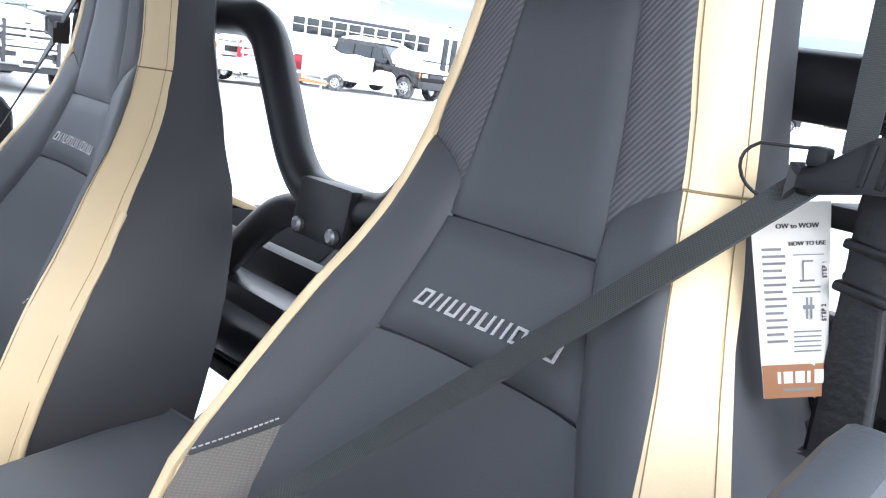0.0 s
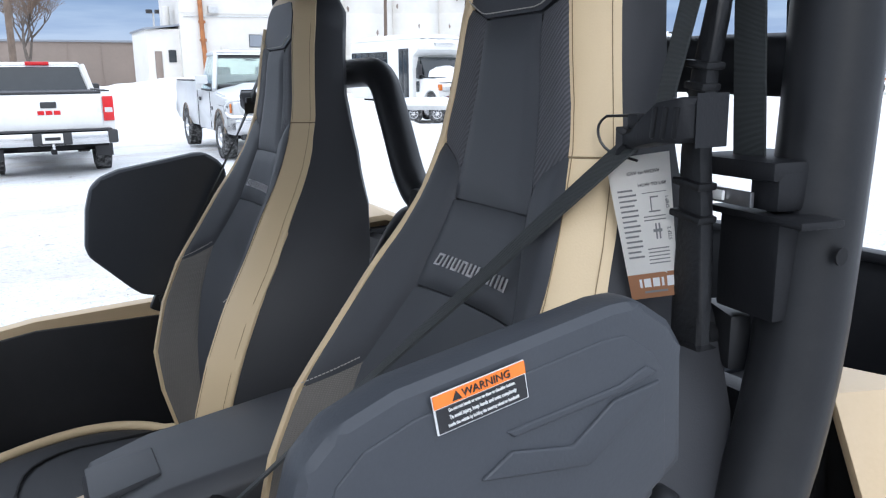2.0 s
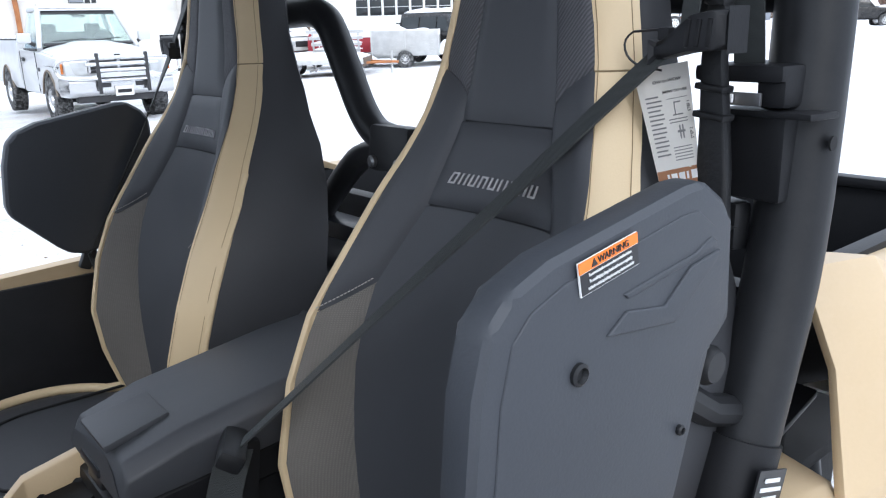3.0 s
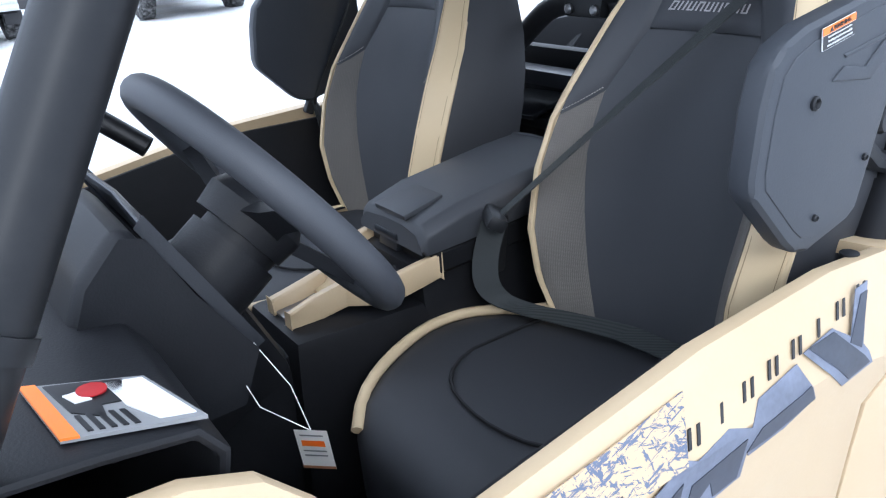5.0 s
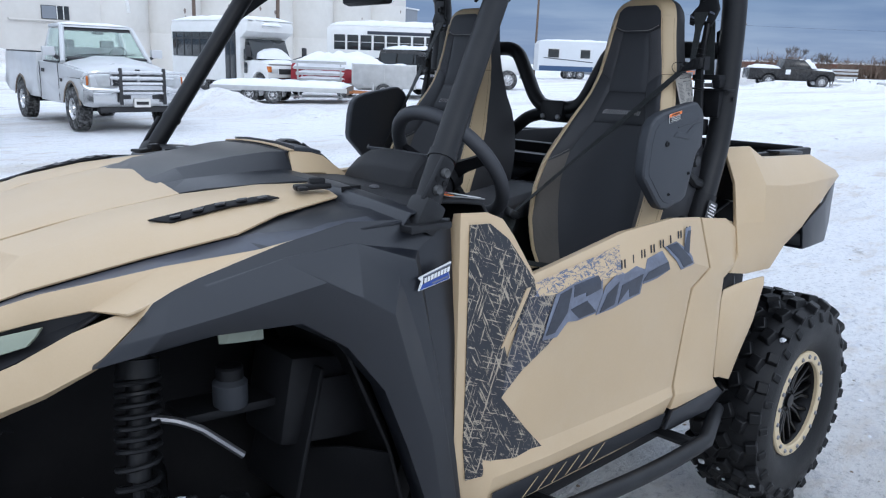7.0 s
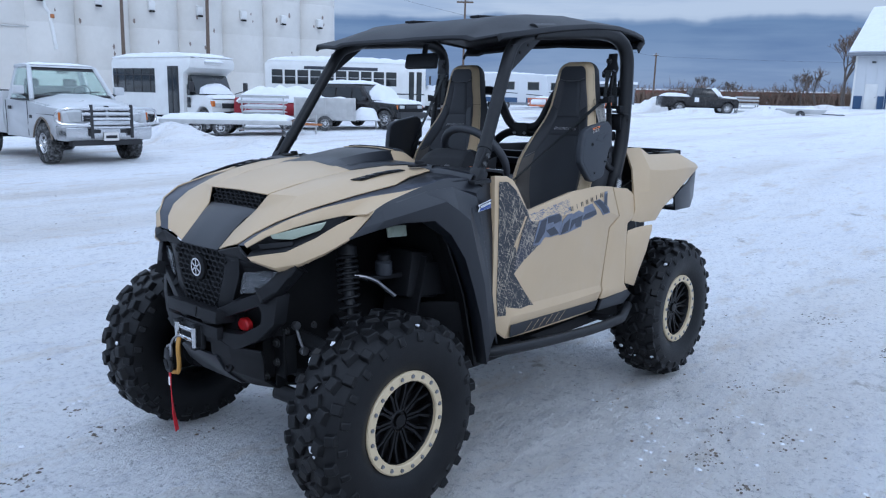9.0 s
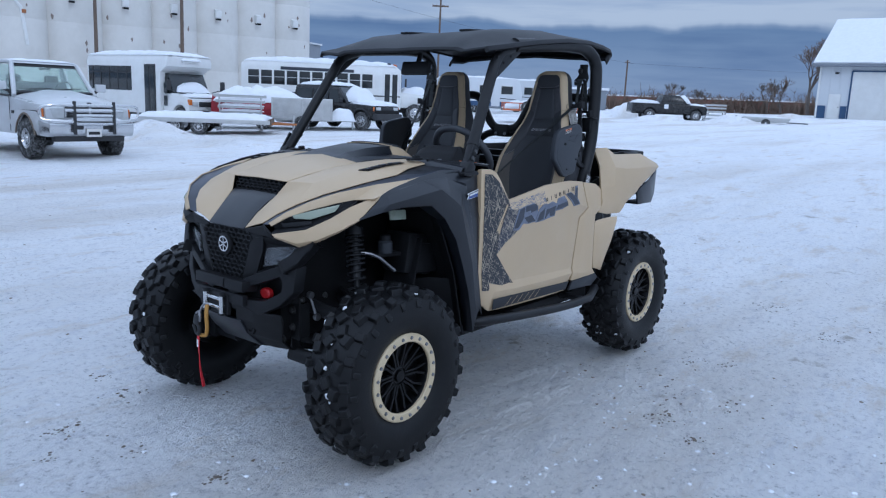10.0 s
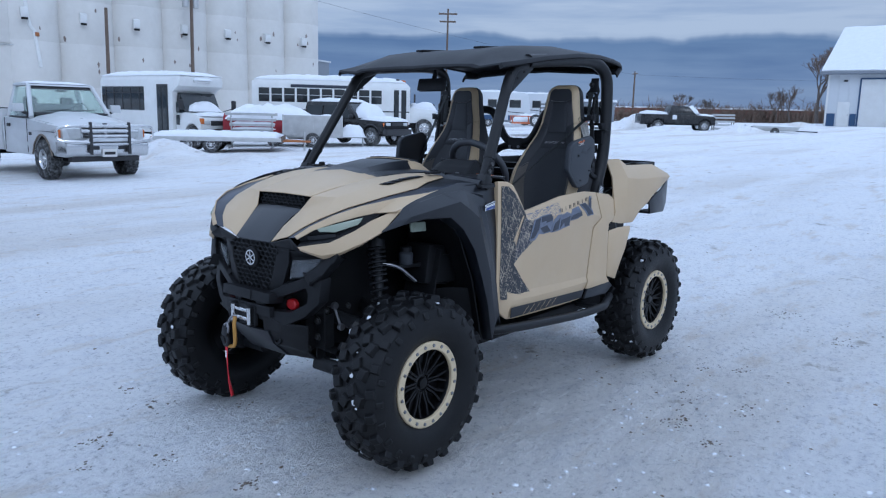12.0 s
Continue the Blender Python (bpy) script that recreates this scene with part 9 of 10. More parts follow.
def shuttle_bus():
    m = heading(14.57, 25.02, -84.3)
    e = thing("shuttle_bus", m.translation, "white cutaway shuttle bus with snow on its roof and bonnet", "bus", "parked buses")
    W = 1.10
    put("passenger_body", hull([(-1.0, 0.45), (-1.0, 2.1), (-0.55, 2.35), (-0.50, 2.72), (-0.7, 2.80), (-5.9, 2.80), (-6.0, 2.7), (-6.0, 0.45)], W, (2.55,), lambda x, z: 0.93 if z > 2.7 else 1.0, 0.06), BUS_WHITE, e, m)
    put("cab_body", hull([(0.55, 0.55), (0.60, 0.8), (0.52, 1.12), (-0.35, 1.30), (-0.98, 1.32), (-0.98, 0.50), (-0.5, 0.50), *arch(0.02, 0.46, 0.50)[::-1]], 0.98, (0.95,), lambda x, z: 1.0 if z < 1.0 else 0.92, 0.05), BUS_WHITE, e, m)
    put("windscreen", hull([(-0.40, 1.28), (-0.98, 1.28), (-0.98, 2.08), (-0.80, 2.08)], 0.86, (), None, 0.02), BUS_GLASS, e, m)
    for s in (-1, 1):
        pane([(-0.55, s * 0.915, 1.28), (-0.96, s * 0.915, 1.28), (-0.96, s * 0.885, 1.95), (-0.80, s * 0.885, 1.95)], BUS_GLASS, e, m, "cab_window")
        mir = put("door_mirror", box((0.10, 0.20, 0.40), (-0.15, s * 1.32, 1.62), round_by=0.04), DARK_PLASTIC, e, m)
        put("mirror_arm", tube([(-0.35, s * 0.92, 1.35), (-0.16, s * 1.28, 1.48)], 0.02, 6, 0), DARK_PLASTIC, mir, m)
        put("headlight", box((0.08, 0.28, 0.16), (0.60, s * 0.68, 0.92), round_by=0.02), LAMP_GLASS, e, m)
        put("turn_signal", box((0.14, 0.13, 0.22), (0.57, s * 0.90, 0.98), round_by=0.02), AMBER, e, m)
        road_wheel(m, (0.02, s * 0.84, 0.40), s, e, 0.39, 0.22, 0.21)
        road_wheel(m, (-3.9, s * 0.84, 0.40), s, e, 0.39, 0.26, 0.21)
        win = put("window_band", box((3.0, 0.03, 0.98), (-4.35, s * (W + 0.005), 1.83), round_by=0.02), BUS_GLASS, e, m, "dark tinted side windows")
        for k in range(5):
            put("window_bar", box((0.05, 0.02, 0.92), (-5.55 + 0.60 * k, s * (W + 0.024), 1.83)), DARK_PLASTIC, win, m)
        put("window_frame", box((2.96, 0.02, 0.05), (-4.35, s * (W + 0.026), 2.06)), DARK_PLASTIC, win, m)
    door = put("folding_door", box((0.72, 0.03, 1.98), (-1.62, -(W + 0.006), 1.42), round_by=0.02), DARK_PLASTIC, e, m, "tall dark glazed folding door")
    for k in (-1, 1):
        put("door_pane", box((0.28, 0.02, 1.84), (-1.62 + 0.17 * k, -(W + 0.022), 1.43), round_by=0.01), BUS_GLASS, door, m)
    for z in (1.0, 1.5):
        put("step_window", box((0.20, 0.02, 0.40), (-0.80, -0.995, z), round_by=0.05), BUS_GLASS, e, m)
    put("grille", box((0.05, 0.95, 0.20), (0.60, 0, 0.90), round_by=0.015), DARK_PLASTIC, e, m)
    put("bumper", box((0.16, 1.90, 0.20), (0.66, 0, 0.58), round_by=0.03), BRIGHT, e, m)
    put("roof_marker", box((0.12, 0.80, 0.12), (-0.52, 0, 2.55), round_by=0.04), BUS_WHITE, e, m)
    put("chassis", box((6.0, 1.3, 0.2), (-2.7, 0, 0.45)), UNDER, e, m)
    snow_cap((5.4, 2.08, 0.22), (-3.25, 0, 2.78), m, e, "roof_snow", 2)
    snow_cap((0.95, 1.6, 0.16), (0.02, 0, 1.18), m, e, "bonnet_snow", 3)
    snow_cap((0.62, 1.5, 0.40), (-0.55, 0, 1.36), m, e, "windscreen_snow", 5)
    snow_cap((0.22, 0.9, 0.10), (-0.50, 0, 2.60), m, e, "marker_snow", 6)
    return e


def school_bus():
    m = heading(26.58, 25.23, -41.3)
    e = thing("school_bus", m.translation, "old white school bus, snow-covered, orange roof beacon", "bus", "parked buses")
    W = 1.15
    put("passenger_body", hull([(0.0, 0.62), (0.0, 2.50), (-0.2, 2.72), (-0.8, 2.80), (-7.6, 2.80), (-7.9, 2.6), (-7.9, 0.62)], W, (2.2, 2.5), lambda x, z: 0.82 if z > 2.7 else 0.95 if z > 2.4 else 1.0, 0.06), BUS_WHITE, e, m)
    put("bonnet", hull([(0.0, 0.70), (0.0, 1.50), (1.35, 1.38), (1.5, 1.2), (1.5, 0.72)], 0.86, (1.2,), lambda x, z: 0.86 if z > 1.25 else 1.0, 0.08), BUS_WHITE, e, m)
    put("windscreen", box((0.03, 1.9, 0.78), (0.012, 0, 1.98), round_by=0.03), BUS_GLASS, e, m)
    for s in (-1, 1):
        for k in range(10):
            x = -7.30 + 0.62 * k
            win = put("window", box((0.52, 0.03, 0.68), (x, s * (W + 0.002), 1.96), round_by=0.02), BUS_GLASS, e, m, "dark bus window")
            put("sash", box((0.50, 0.02, 0.03), (x, s * (W + 0.022), 1.98)), ALUMINIUM, win, m)
        put("rub_rail", box((7.8, 0.03, 0.06), (-3.95, s * (W + 0.006), 1.25), round_by=0.01), DARK_PLASTIC, e, m)
        put("name_bar", box((3.6, 0.012, 0.15), (-4.2, s * (W * 0.985), 2.42), round_by=0.004), SLATE_PRINT, e, m, "faded dark lettering bar")
        put("headlight", box((0.10, 0.24, 0.24), (1.46, s * 0.66, 1.0), round_by=0.05), LAMP_GLASS, e, m)
        mir = put("mirror_pod", lathe([(0.0005, -0.05), (0.12, -0.04), (0.15, 0.0), (0.10, 0.05), (0.0005, 0.06)], m @ pose(1.5, s * 1.12, 1.60, 0, 90, 0), 14), DARK_PLASTIC, e, Matrix.Identity(4), "round black mirror on a bent arm")
        put("mirror_arm", tube([(1.2, s * 0.80, 1.0), (1.5, s * 1.0, 1.2), (1.5, s * 1.12, 1.55)], 0.022, 6, 1), DARK_PLASTIC, mir, m)
        put("side_mirror", box((0.08, 0.22, 0.42), (0.2, s * 1.36, 1.95), round_by=0.03), DARK_PLASTIC, e, m)
        road_wheel(m, (0.75, s * 0.92, 0.46), s, e, 0.46, 0.25, 0.26)
        road_wheel(m, (-5.6, s * 0.92, 0.46), s, e, 0.46, 0.30, 0.26)
    door = put("entry_door", box((0.84, 0.03, 1.75), (-0.52, -(W + 0.004), 1.55), round_by=0.02), BUS_WHITE, e, m)
    for k in (-1, 1):
        put("door_pane", box((0.26, 0.03, 1.45), (-0.52 + 0.19 * k, -(W + 0.016), 1.62), round_by=0.02), BUS_GLASS, door, m)
    put("bumper", box((0.14, 1.95, 0.26), (1.62, 0, 0.66), round_by=0.03), DARK_PLASTIC, e, m)
    put("grille", box((0.04, 0.9, 0.4), (1.50, 0, 1.0), round_by=0.02), DARK_PLASTIC, e, m)
    beacon = put("beacon", lathe([(0.0005, 0.0), (0.14, 0.0), (0.15, 0.10), (0.13, 0.22), (0.0005, 0.25)], m @ pose(-0.35, -0.75, 2.62), 14), AMBER, e, Matrix.Identity(4), "orange warning lamp")
    put("beacon_hood", box((0.22, 0.34, 0.30), (-0.62, -0.72, 2.76), round_by=0.08), DARK_PLASTIC, beacon, m)
    put("chassis", box((8.4, 1.5, 0.3), (-3.2, 0, 0.60)), UNDER, e, m)
    snow_cap((7.5, 2.0, 0.30), (-4.0, 0, 2.74), m, e, "roof_snow", 7)
    snow_cap((1.5, 1.5, 0.5), (0.72, 0, 1.34), m, e, "bonnet_snow", 8, 0, 0.8)
    return e


def boxy_suv():
    m = heading(19.01, 19.52, -79.3)
    e = thing("sport_utility_vehicle", m.translation, "black boxy off-road wagon with snow on bonnet and roof", "car")
    low = [(0.62, 0.48), (0.68, 0.72), (0.62, 0.98), (-0.70, 1.06), (-3.45, 1.08), (-3.50, 0.75), (-3.42, 0.50), *arch(-2.56, 0.43, 0.5)[::-1], *arch(0.0, 0.43, 0.5)[::-1]]
    put("body", hull(low, 0.90, (0.75,), lambda x, z: 0.96 if z < 0.6 else 1.0, 0.05), BLACK_CAR, e, m)
    put("cabin", hull([(-0.68, 1.04), (-1.22, 1.66), (-1.5, 1.70), (-3.2, 1.76), (-3.38, 1.70), (-3.47, 1.04)], 0.84, (1.5,), lambda x, z: 0.86 if z > 1.6 else 0.91 if z > 1.45 else 1.0, 0.04), BLACK_CAR, e, m)
    for s in (-1, 1):
        for a, b, c, d in ((-0.98, -1.60, -1.60, -1.27), (-1.66, -2.40, -2.40, -1.66), (-2.48, -3.28, -3.26, -2.48)):
            pane([(a, s * 0.855, 1.08), (b, s * 0.855, 1.08), (c, s * 0.772, 1.58), (d, s * 0.772, 1.58)], BUS_GLASS, e, m, "side_window")
        put("side_strip", box((2.0, 0.02, 0.05), (-1.3, s * 0.905, 0.80), round_by=0.006), DARK_PLASTIC, e, m)
        put("corner_lamp", box((0.16, 0.05, 0.16), (0.56, s * 0.875, 0.86), round_by=0.015), AMBER, e, m)
        put("headlight", box((0.05, 0.3, 0.16), (0.655, s * 0.62, 0.86), round_by=0.02), LAMP_GLASS, e, m)
        put("door_mirror", box((0.12, 0.18, 0.15), (-0.92, s * 0.97, 1.16), round_by=0.03), DARK_PLASTIC, e, m)
        put("arch_flare", tube([(x, s * 0.90, z) for x, z in arch(0.0, 0.45, 0.5)], 0.035, 6, 1), DARK_PLASTIC, e, m)
        put("arch_flare", tube([(x, s * 0.90, z) for x, z in arch(-2.56, 0.45, 0.5)], 0.035, 6, 1), DARK_PLASTIC, e, m)
        road_wheel(m, (0, s * 0.78, 0.37), s, e, 0.365, 0.24, 0.21)
        road_wheel(m, (-2.56, s * 0.78, 0.37), s, e, 0.365, 0.24, 0.21)
    put("windscreen", slab([(-0.74, 0), (0.74, 0), (0.64, 0.78), (-0.64, 0.78)], (-0.70, 0, 1.07), (0, 1, 0), (-0.66, 0, 0.75), 0.02), BUS_GLASS, e, m)
    put("bumper", box((0.22, 1.82, 0.24), (0.70, 0, 0.56), round_by=0.05), DARK_PLASTIC, e, m)
    put("grille", box((0.04, 0.8, 0.16), (0.67, 0, 0.86), round_by=0.02), DARK_PLASTIC, e, m)
    put("wheel_well", box((4.0, 1.66, 0.4), (-1.3, 0, 0.62)), UNDER, e, m)
    snow_cap((1.38, 1.66, 0.20), (-0.02, 0, 1.00), m, e, "bonnet_snow", 11)
    snow_cap((0.85, 1.42, 0.62), (-0.72, 0, 1.12), m, e, "windscreen_snow", 12, 0, 0.9)
    snow_cap((1.95, 1.44, 0.16), (-2.28, 0, 1.74), m, e, "roof_snow", 13)
    return e


def black_pickup():
    m = heading(50.09, 18.95, -51.3, -0.10)
    e = thing("pickup_truck", m.translation, "black pickup half covered and banked in by snow", "pickup truck", "parked trucks")
    put("body", hull([(0.70, 0.45), (0.74, 0.9), (0.6, 1.05), (-0.6, 1.12), (-4.4, 1.15), (-4.45, 0.5), *arch(-3.2, 0.46, 0.5)[::-1], *arch(0.0, 0.46, 0.48)[::-1]], 0.95, (0.8,), lambda x, z: 0.96 if z < 0.6 else 1.0, 0.05), BLACK_CAR, e, m)
    put("cabin", hull([(-0.55, 1.08), (-1.15, 1.72), (-2.3, 1.76), (-2.5, 1.10)], 0.86, (1.5,), lambda x, z: 0.86 if z > 1.6 else 1.0, 0.04), BLACK_CAR, e, m)
    for s in (-1, 1):
        pane([(-0.90, s * 0.872, 1.15), (-2.30, s * 0.872, 1.15), (-2.25, s * 0.79, 1.62), (-1.22, s * 0.79, 1.62)], BUS_GLASS, e, m, "side_window")
        put("headlight", box((0.06, 0.3, 0.16), (0.72, s * 0.66, 0.84), round_by=0.02), LAMP_GLASS, e, m)
        road_wheel(m, (0, s * 0.82, 0.38), s, e, 0.38, 0.24, 0.21)
        road_wheel(m, (-3.2, s * 0.82, 0.38), s, e, 0.38, 0.24, 0.21)
        put("side_snow", box((0.30, 0.05, 0.30), (-2.1, s * 0.96, 0.95), round_by=0.03, segments=3), CLEAN_SNOW, e, m, "clump of snow")
    put("bumper", box((0.18, 1.85, 0.22), (0.80, 0, 0.55), round_by=0.04), BRIGHT, e, m)
    put("wheel_well", box((4.6, 1.7, 0.4), (-1.8, 0, 0.62)), UNDER, e, m)
    snow_cap((1.35, 1.7, 0.22), (0.05, 0, 1.02), m, e, "bonnet_snow", 15)
    snow_cap((1.3, 1.4, 0.6), (-0.95, 0, 1.20), m, e, "windscreen_snow", 16, 0, 0.9)
    snow_cap((1.9, 1.6, 0.3), (-3.4, 0, 1.10), m, e, "bed_snow", 17)
    return e


def deck_trailer():
    m = heading(12.12, 20.7, -41.3)
    e = thing("flatbed_trailer", m.translation, "low flatbed trailer under thick snow, rusty frame", "trailer", "parked trailers")
    put("deck", box((4.3, 2.0, 0.10), (0, 0, 0.48), round_by=0.01), POLE_WOOD, e, m, "grey plank deck")
    for s in (-1, 1):
        put("side_rail", box((4.3, 0.05, 0.14), (0, s * 1.02, 0.47), round_by=0.008), RUST if s > 0 else ALUMINIUM, e, m)
        for x in (-0.95, -0.2):
            road_wheel(m, (x, s * 0.86, 0.28), s, e, 0.28, 0.18, 0.15)
        put("drawbar", tube([(2.1, s * 0.6, 0.42), (3.1, 0.0, 0.40)], 0.04, 6, 0), RUST, e, m)
    put("end_board", box((0.06, 2.0, 0.24), (2.16, 0, 0.46), round_by=0.01), POLE_WOOD, e, m)
    put("jack", tube([(2.9, 0.0, 0.02), (2.9, 0.0, 0.72)], 0.035, 8, 0), ALUMINIUM, e, m)
    snow_cap((4.2, 2.0, 0.20), (-0.05, 0, 0.54), m, e, "deck_snow", 21, 0, 0.18)
    return e


def bleacher():
    m = heading(13.96, 21.42, -41.3)
    e = thing("aluminium_bench", m.translation, "folded aluminium bleacher bench covered with snow", "bench")
    for k in range(4):
        seat = put("seat_plank", box((1.9 - 0.12 * k, 0.10, 0.11), (0, 0.28 * k * 0.35, 1.28 - 0.20 * k), (0, 0, 0), 0.012), ALUMINIUM, e, m)
        snow_cap((1.6, 0.16, 0.08), (0.05, 0.1 * k - 0.02, 1.33 - 0.20 * k), m, seat, "plank_snow", 30 + k)
    for s in (-0.75, 0.75):
        put("frame_leg", tube([(s, 0.3, 0.0), (s, 0.0, 1.30)], 0.03, 6, 0), ALUMINIUM, e, m)
        put("frame_rail", tube([(s, -0.7, 0.06), (s, 0.8, 0.06)], 0.03, 6, 0), ALUMINIUM, e, m)
    put("foot_plank", box((2.3, 0.5, 0.05), (0.2, -0.5, 0.36), round_by=0.01), ALUMINIUM, e, m)
    snow_cap((2.3, 0.9, 0.28), (0.2, -0.35, 0.38), m, e, "bench_snow", 35)
    return e


def covered_boat():
    m = heading(15.93, 23.05, -41.3)
    e = thing("covered_boat", m.translation, "boat under red tarpaulin and deep snow", "boat")
    rows = []
    for k in range(9):
        x = -1.7 + 3.4 * k / 8
        w = 0.95 * (1 - (max(0, -x - 0.6) / 1.3) ** 2 * 0.6)
        rows.append([(x, -w, 0.55), (x, -w * 1.02, 0.95), (x, -w * 0.5, 1.2), (x, 0, 1.28), (x, w * 0.5, 1.2), (x, w * 1.02, 0.95), (x, w, 0.55)])
    put("tarpaulin", sheet(rows, 0.03, fine=1), RED_DULL, e, m, "crumpled red tarpaulin", 60)
    put("strap", box((0.03, 0.02, 0.7), (-1.2, -0.99, 0.80), (0, 28, 0)), WHITE_PRINT, e, m)
    put("hull", hull([(-1.7, 0.35), (-1.75, 0.62), (1.75, 0.62), (1.7, 0.30)], 0.88, (), None, 0.06), ALUMINIUM, e, m)
    for s in (-1, 1):
        road_wheel(m, (0.3, s * 0.9, 0.28), s, e, 0.28, 0.18, 0.15)
    snow_cap((3.5, 1.9, 0.62), (0.15, 0.05, 1.06), m, e, "boat_snow", 41, 0, 0.8)
    return e


def aluminium_trailer():
    m = heading(16.5, 20.92, -41.3)
    e = thing("utility_trailer", m.translation, "corrugated aluminium utility trailer holding snow", "trailer", "parked trailers")
    put("floor", box((2.3, 1.4, 0.08), (0, 0, 0.42), round_by=0.01), ALUMINIUM, e, m)
    for s in (-1, 1):
        side = put("side_wall", box((2.3, 0.03, 0.80), (0, s * 0.72, 0.82), round_by=0.006), ALUMINIUM, e, m)
        for k in range(15):
            put("rib", box((2.28, 0.02, 0.022), (0, s * 0.742, 0.47 + 0.05 * k)), ALUMINIUM, side, m)
        for k in (-1.12, 0, 1.12):
            put("stake", box((0.05, 0.05, 0.86), (k, s * 0.755, 0.80), round_by=0.006), ALUMINIUM, side, m)
        road_wheel(m, (0, s * 0.85, 0.28), s, e, 0.28, 0.16, 0.15)
    put("front_wall", box((0.03, 1.4, 0.6), (1.14, 0, 0.72)), ALUMINIUM, e, m)
    put("drawbar", tube([(1.1, 0, 0.4), (2.1, 0, 0.40)], 0.04, 6, 0), ALUMINIUM, e, m)
    put("jack", tube([(1.95, 0.0, 0.02), (1.95, 0.0, 0.72)], 0.035, 8, 0), ALUMINIUM, e, m)
    snow_cap((1.0, 0.8, 0.5), (1.55, 0, 0.42), m, e, "drawbar_snow", 44, 0, 0.9)
    snow_cap((2.2, 1.38, 0.4), (0, 0, 0.9), m, e, "load_snow", 45)
    return e


def orange_trailer():
    m = heading(33.41, 20.76, -51.3)
    e = thing("utility_trailer", m.translation, "orange flat trailer with spare wheel and ladder ramps", "trailer", "parked trailers")
    put("deck", box((4.4, 1.9, 0.10), (0, 0, 0.66), round_by=0.01), POLE_WOOD, e, m)
    for s in (-1, 1):
        put("side_rail", box((4.4, 0.06, 0.10), (0, s * 0.98, 0.66), round_by=0.01), ORANGE_PAINT, e, m)
        put("top_rail", box((4.4, 0.05, 0.06), (0, s * 0.98, 1.02), round_by=0.01), ORANGE_PAINT, e, m)
        for k in range(6):
            put("stake", box((0.06, 0.05, 0.36), (-2.15 + 0.86 * k, s * 0.98, 0.86)), ORANGE_PAINT, e, m)
        road_wheel(m, (-0.5, s * 0.88, 0.30), s, e, 0.30, 0.20, 0.17)
        road_wheel(m, (0.25, s * 0.88, 0.30), s, e, 0.30, 0.20, 0.17)
    road_wheel(m, (-0.9, -1.10, 0.80), -1, e, 0.34, 0.20, 0.20, BUS_WHITE, 0, "spare_wheel")
    for x in (-0.5, 0.75):
        ramp = put("ramp", box((0.05, 0.05, 1.1), (x - 0.15, -0.7, 1.25), round_by=0.008), DARK_PLASTIC, e, m, "black ladder ramp")
        put("ramp_rail", box((0.05, 0.05, 1.1), (x + 0.15, -0.7, 1.25), round_by=0.008), DARK_PLASTIC, ramp, m)
        for k in range(5):
            put("rung", box((0.3, 0.04, 0.06), (x, -0.7, 0.86 + 0.21 * k)), DARK_PLASTIC, ramp, m)
    snow_cap((3.9, 1.5, 0.5), (-0.2, 0.1, 0.70), m, e, "load_snow", 51)
    return e


def camper(x, y, way, long, stripe, label, seed):
    m = heading(x, y, way)
    e = thing("travel_trailer", m.translation, label, "camper", "parked campers")
    put("shell", hull([(long / 2, 0.6), (long / 2 + 0.25, 1.4), (long / 2, 2.6), (long / 2 - 0.3, 2.75), (-long / 2 + 0.2, 2.75), (-long / 2, 2.55), (-long / 2, 0.55)], 1.2, (1.0,), None, 0.06), SIDING_WHITE, e, m)
    for s in (-1, 1):
        put("skirt", box((long * 0.96, 0.02, 0.36), (0, s * 1.205, 0.76), round_by=0.006), stripe, e, m, "dark lower panel")
        for k, w in ((-0.32, 0.8), (0.05, 0.7), (0.34, 0.9)):
            win = put("window", box((w, 0.03, 0.6), (k * long, s * 1.205, 1.85), round_by=0.03), BUS_GLASS, e, m)
            put("window_frame", box((w + 0.10, 0.02, 0.70), (k * long, s * 1.20, 1.85), round_by=0.03), ALUMINIUM, win, m)
        put("trim_line", box((long * 0.9, 0.012, 0.06), (0.1, s * 1.206, 1.32), (0, 4, 0)), SLATE_PRINT, e, m)
        for dx in (-0.45, 0.35):
            road_wheel(m, (dx - 0.3, s * 1.0, 0.34), s, e, 0.34, 0.20, 0.18)
    put("door", box((0.7, 0.02, 1.75), (0.2 * long, -1.207, 1.45), round_by=0.02), SIDING_WHITE, e, m)
    put("roof_vent", box((0.6, 0.6, 0.2), (0.1 * long, 0, 2.84), round_by=0.04), SIDING_WHITE, e, m)
    put("drawbar", tube([(long / 2, 0, 0.5), (long / 2 + 1.2, 0, 0.45)], 0.06, 6, 0), DARK_PLASTIC, e, m)
    snow_cap((long * 0.94, 2.3, 0.18), (0, 0, 2.72), m, e, "roof_snow", seed)
    return e


older_pickup()
newer_pickup()
shuttle_bus()
school_bus()
boxy_suv()
black_pickup()
deck_trailer()
bleacher()
covered_boat()
aluminium_trailer()
orange_trailer()
camper(46.91, 35.63, -42.0, 6.4, BLUE_PANEL, "white travel trailer with blue lower panel and snowy roof", 61)
camper(54.88, 36.27, -60.0, 5.6, DARK_PLASTIC, "white camper with dark stripe and snowy roof", 62)

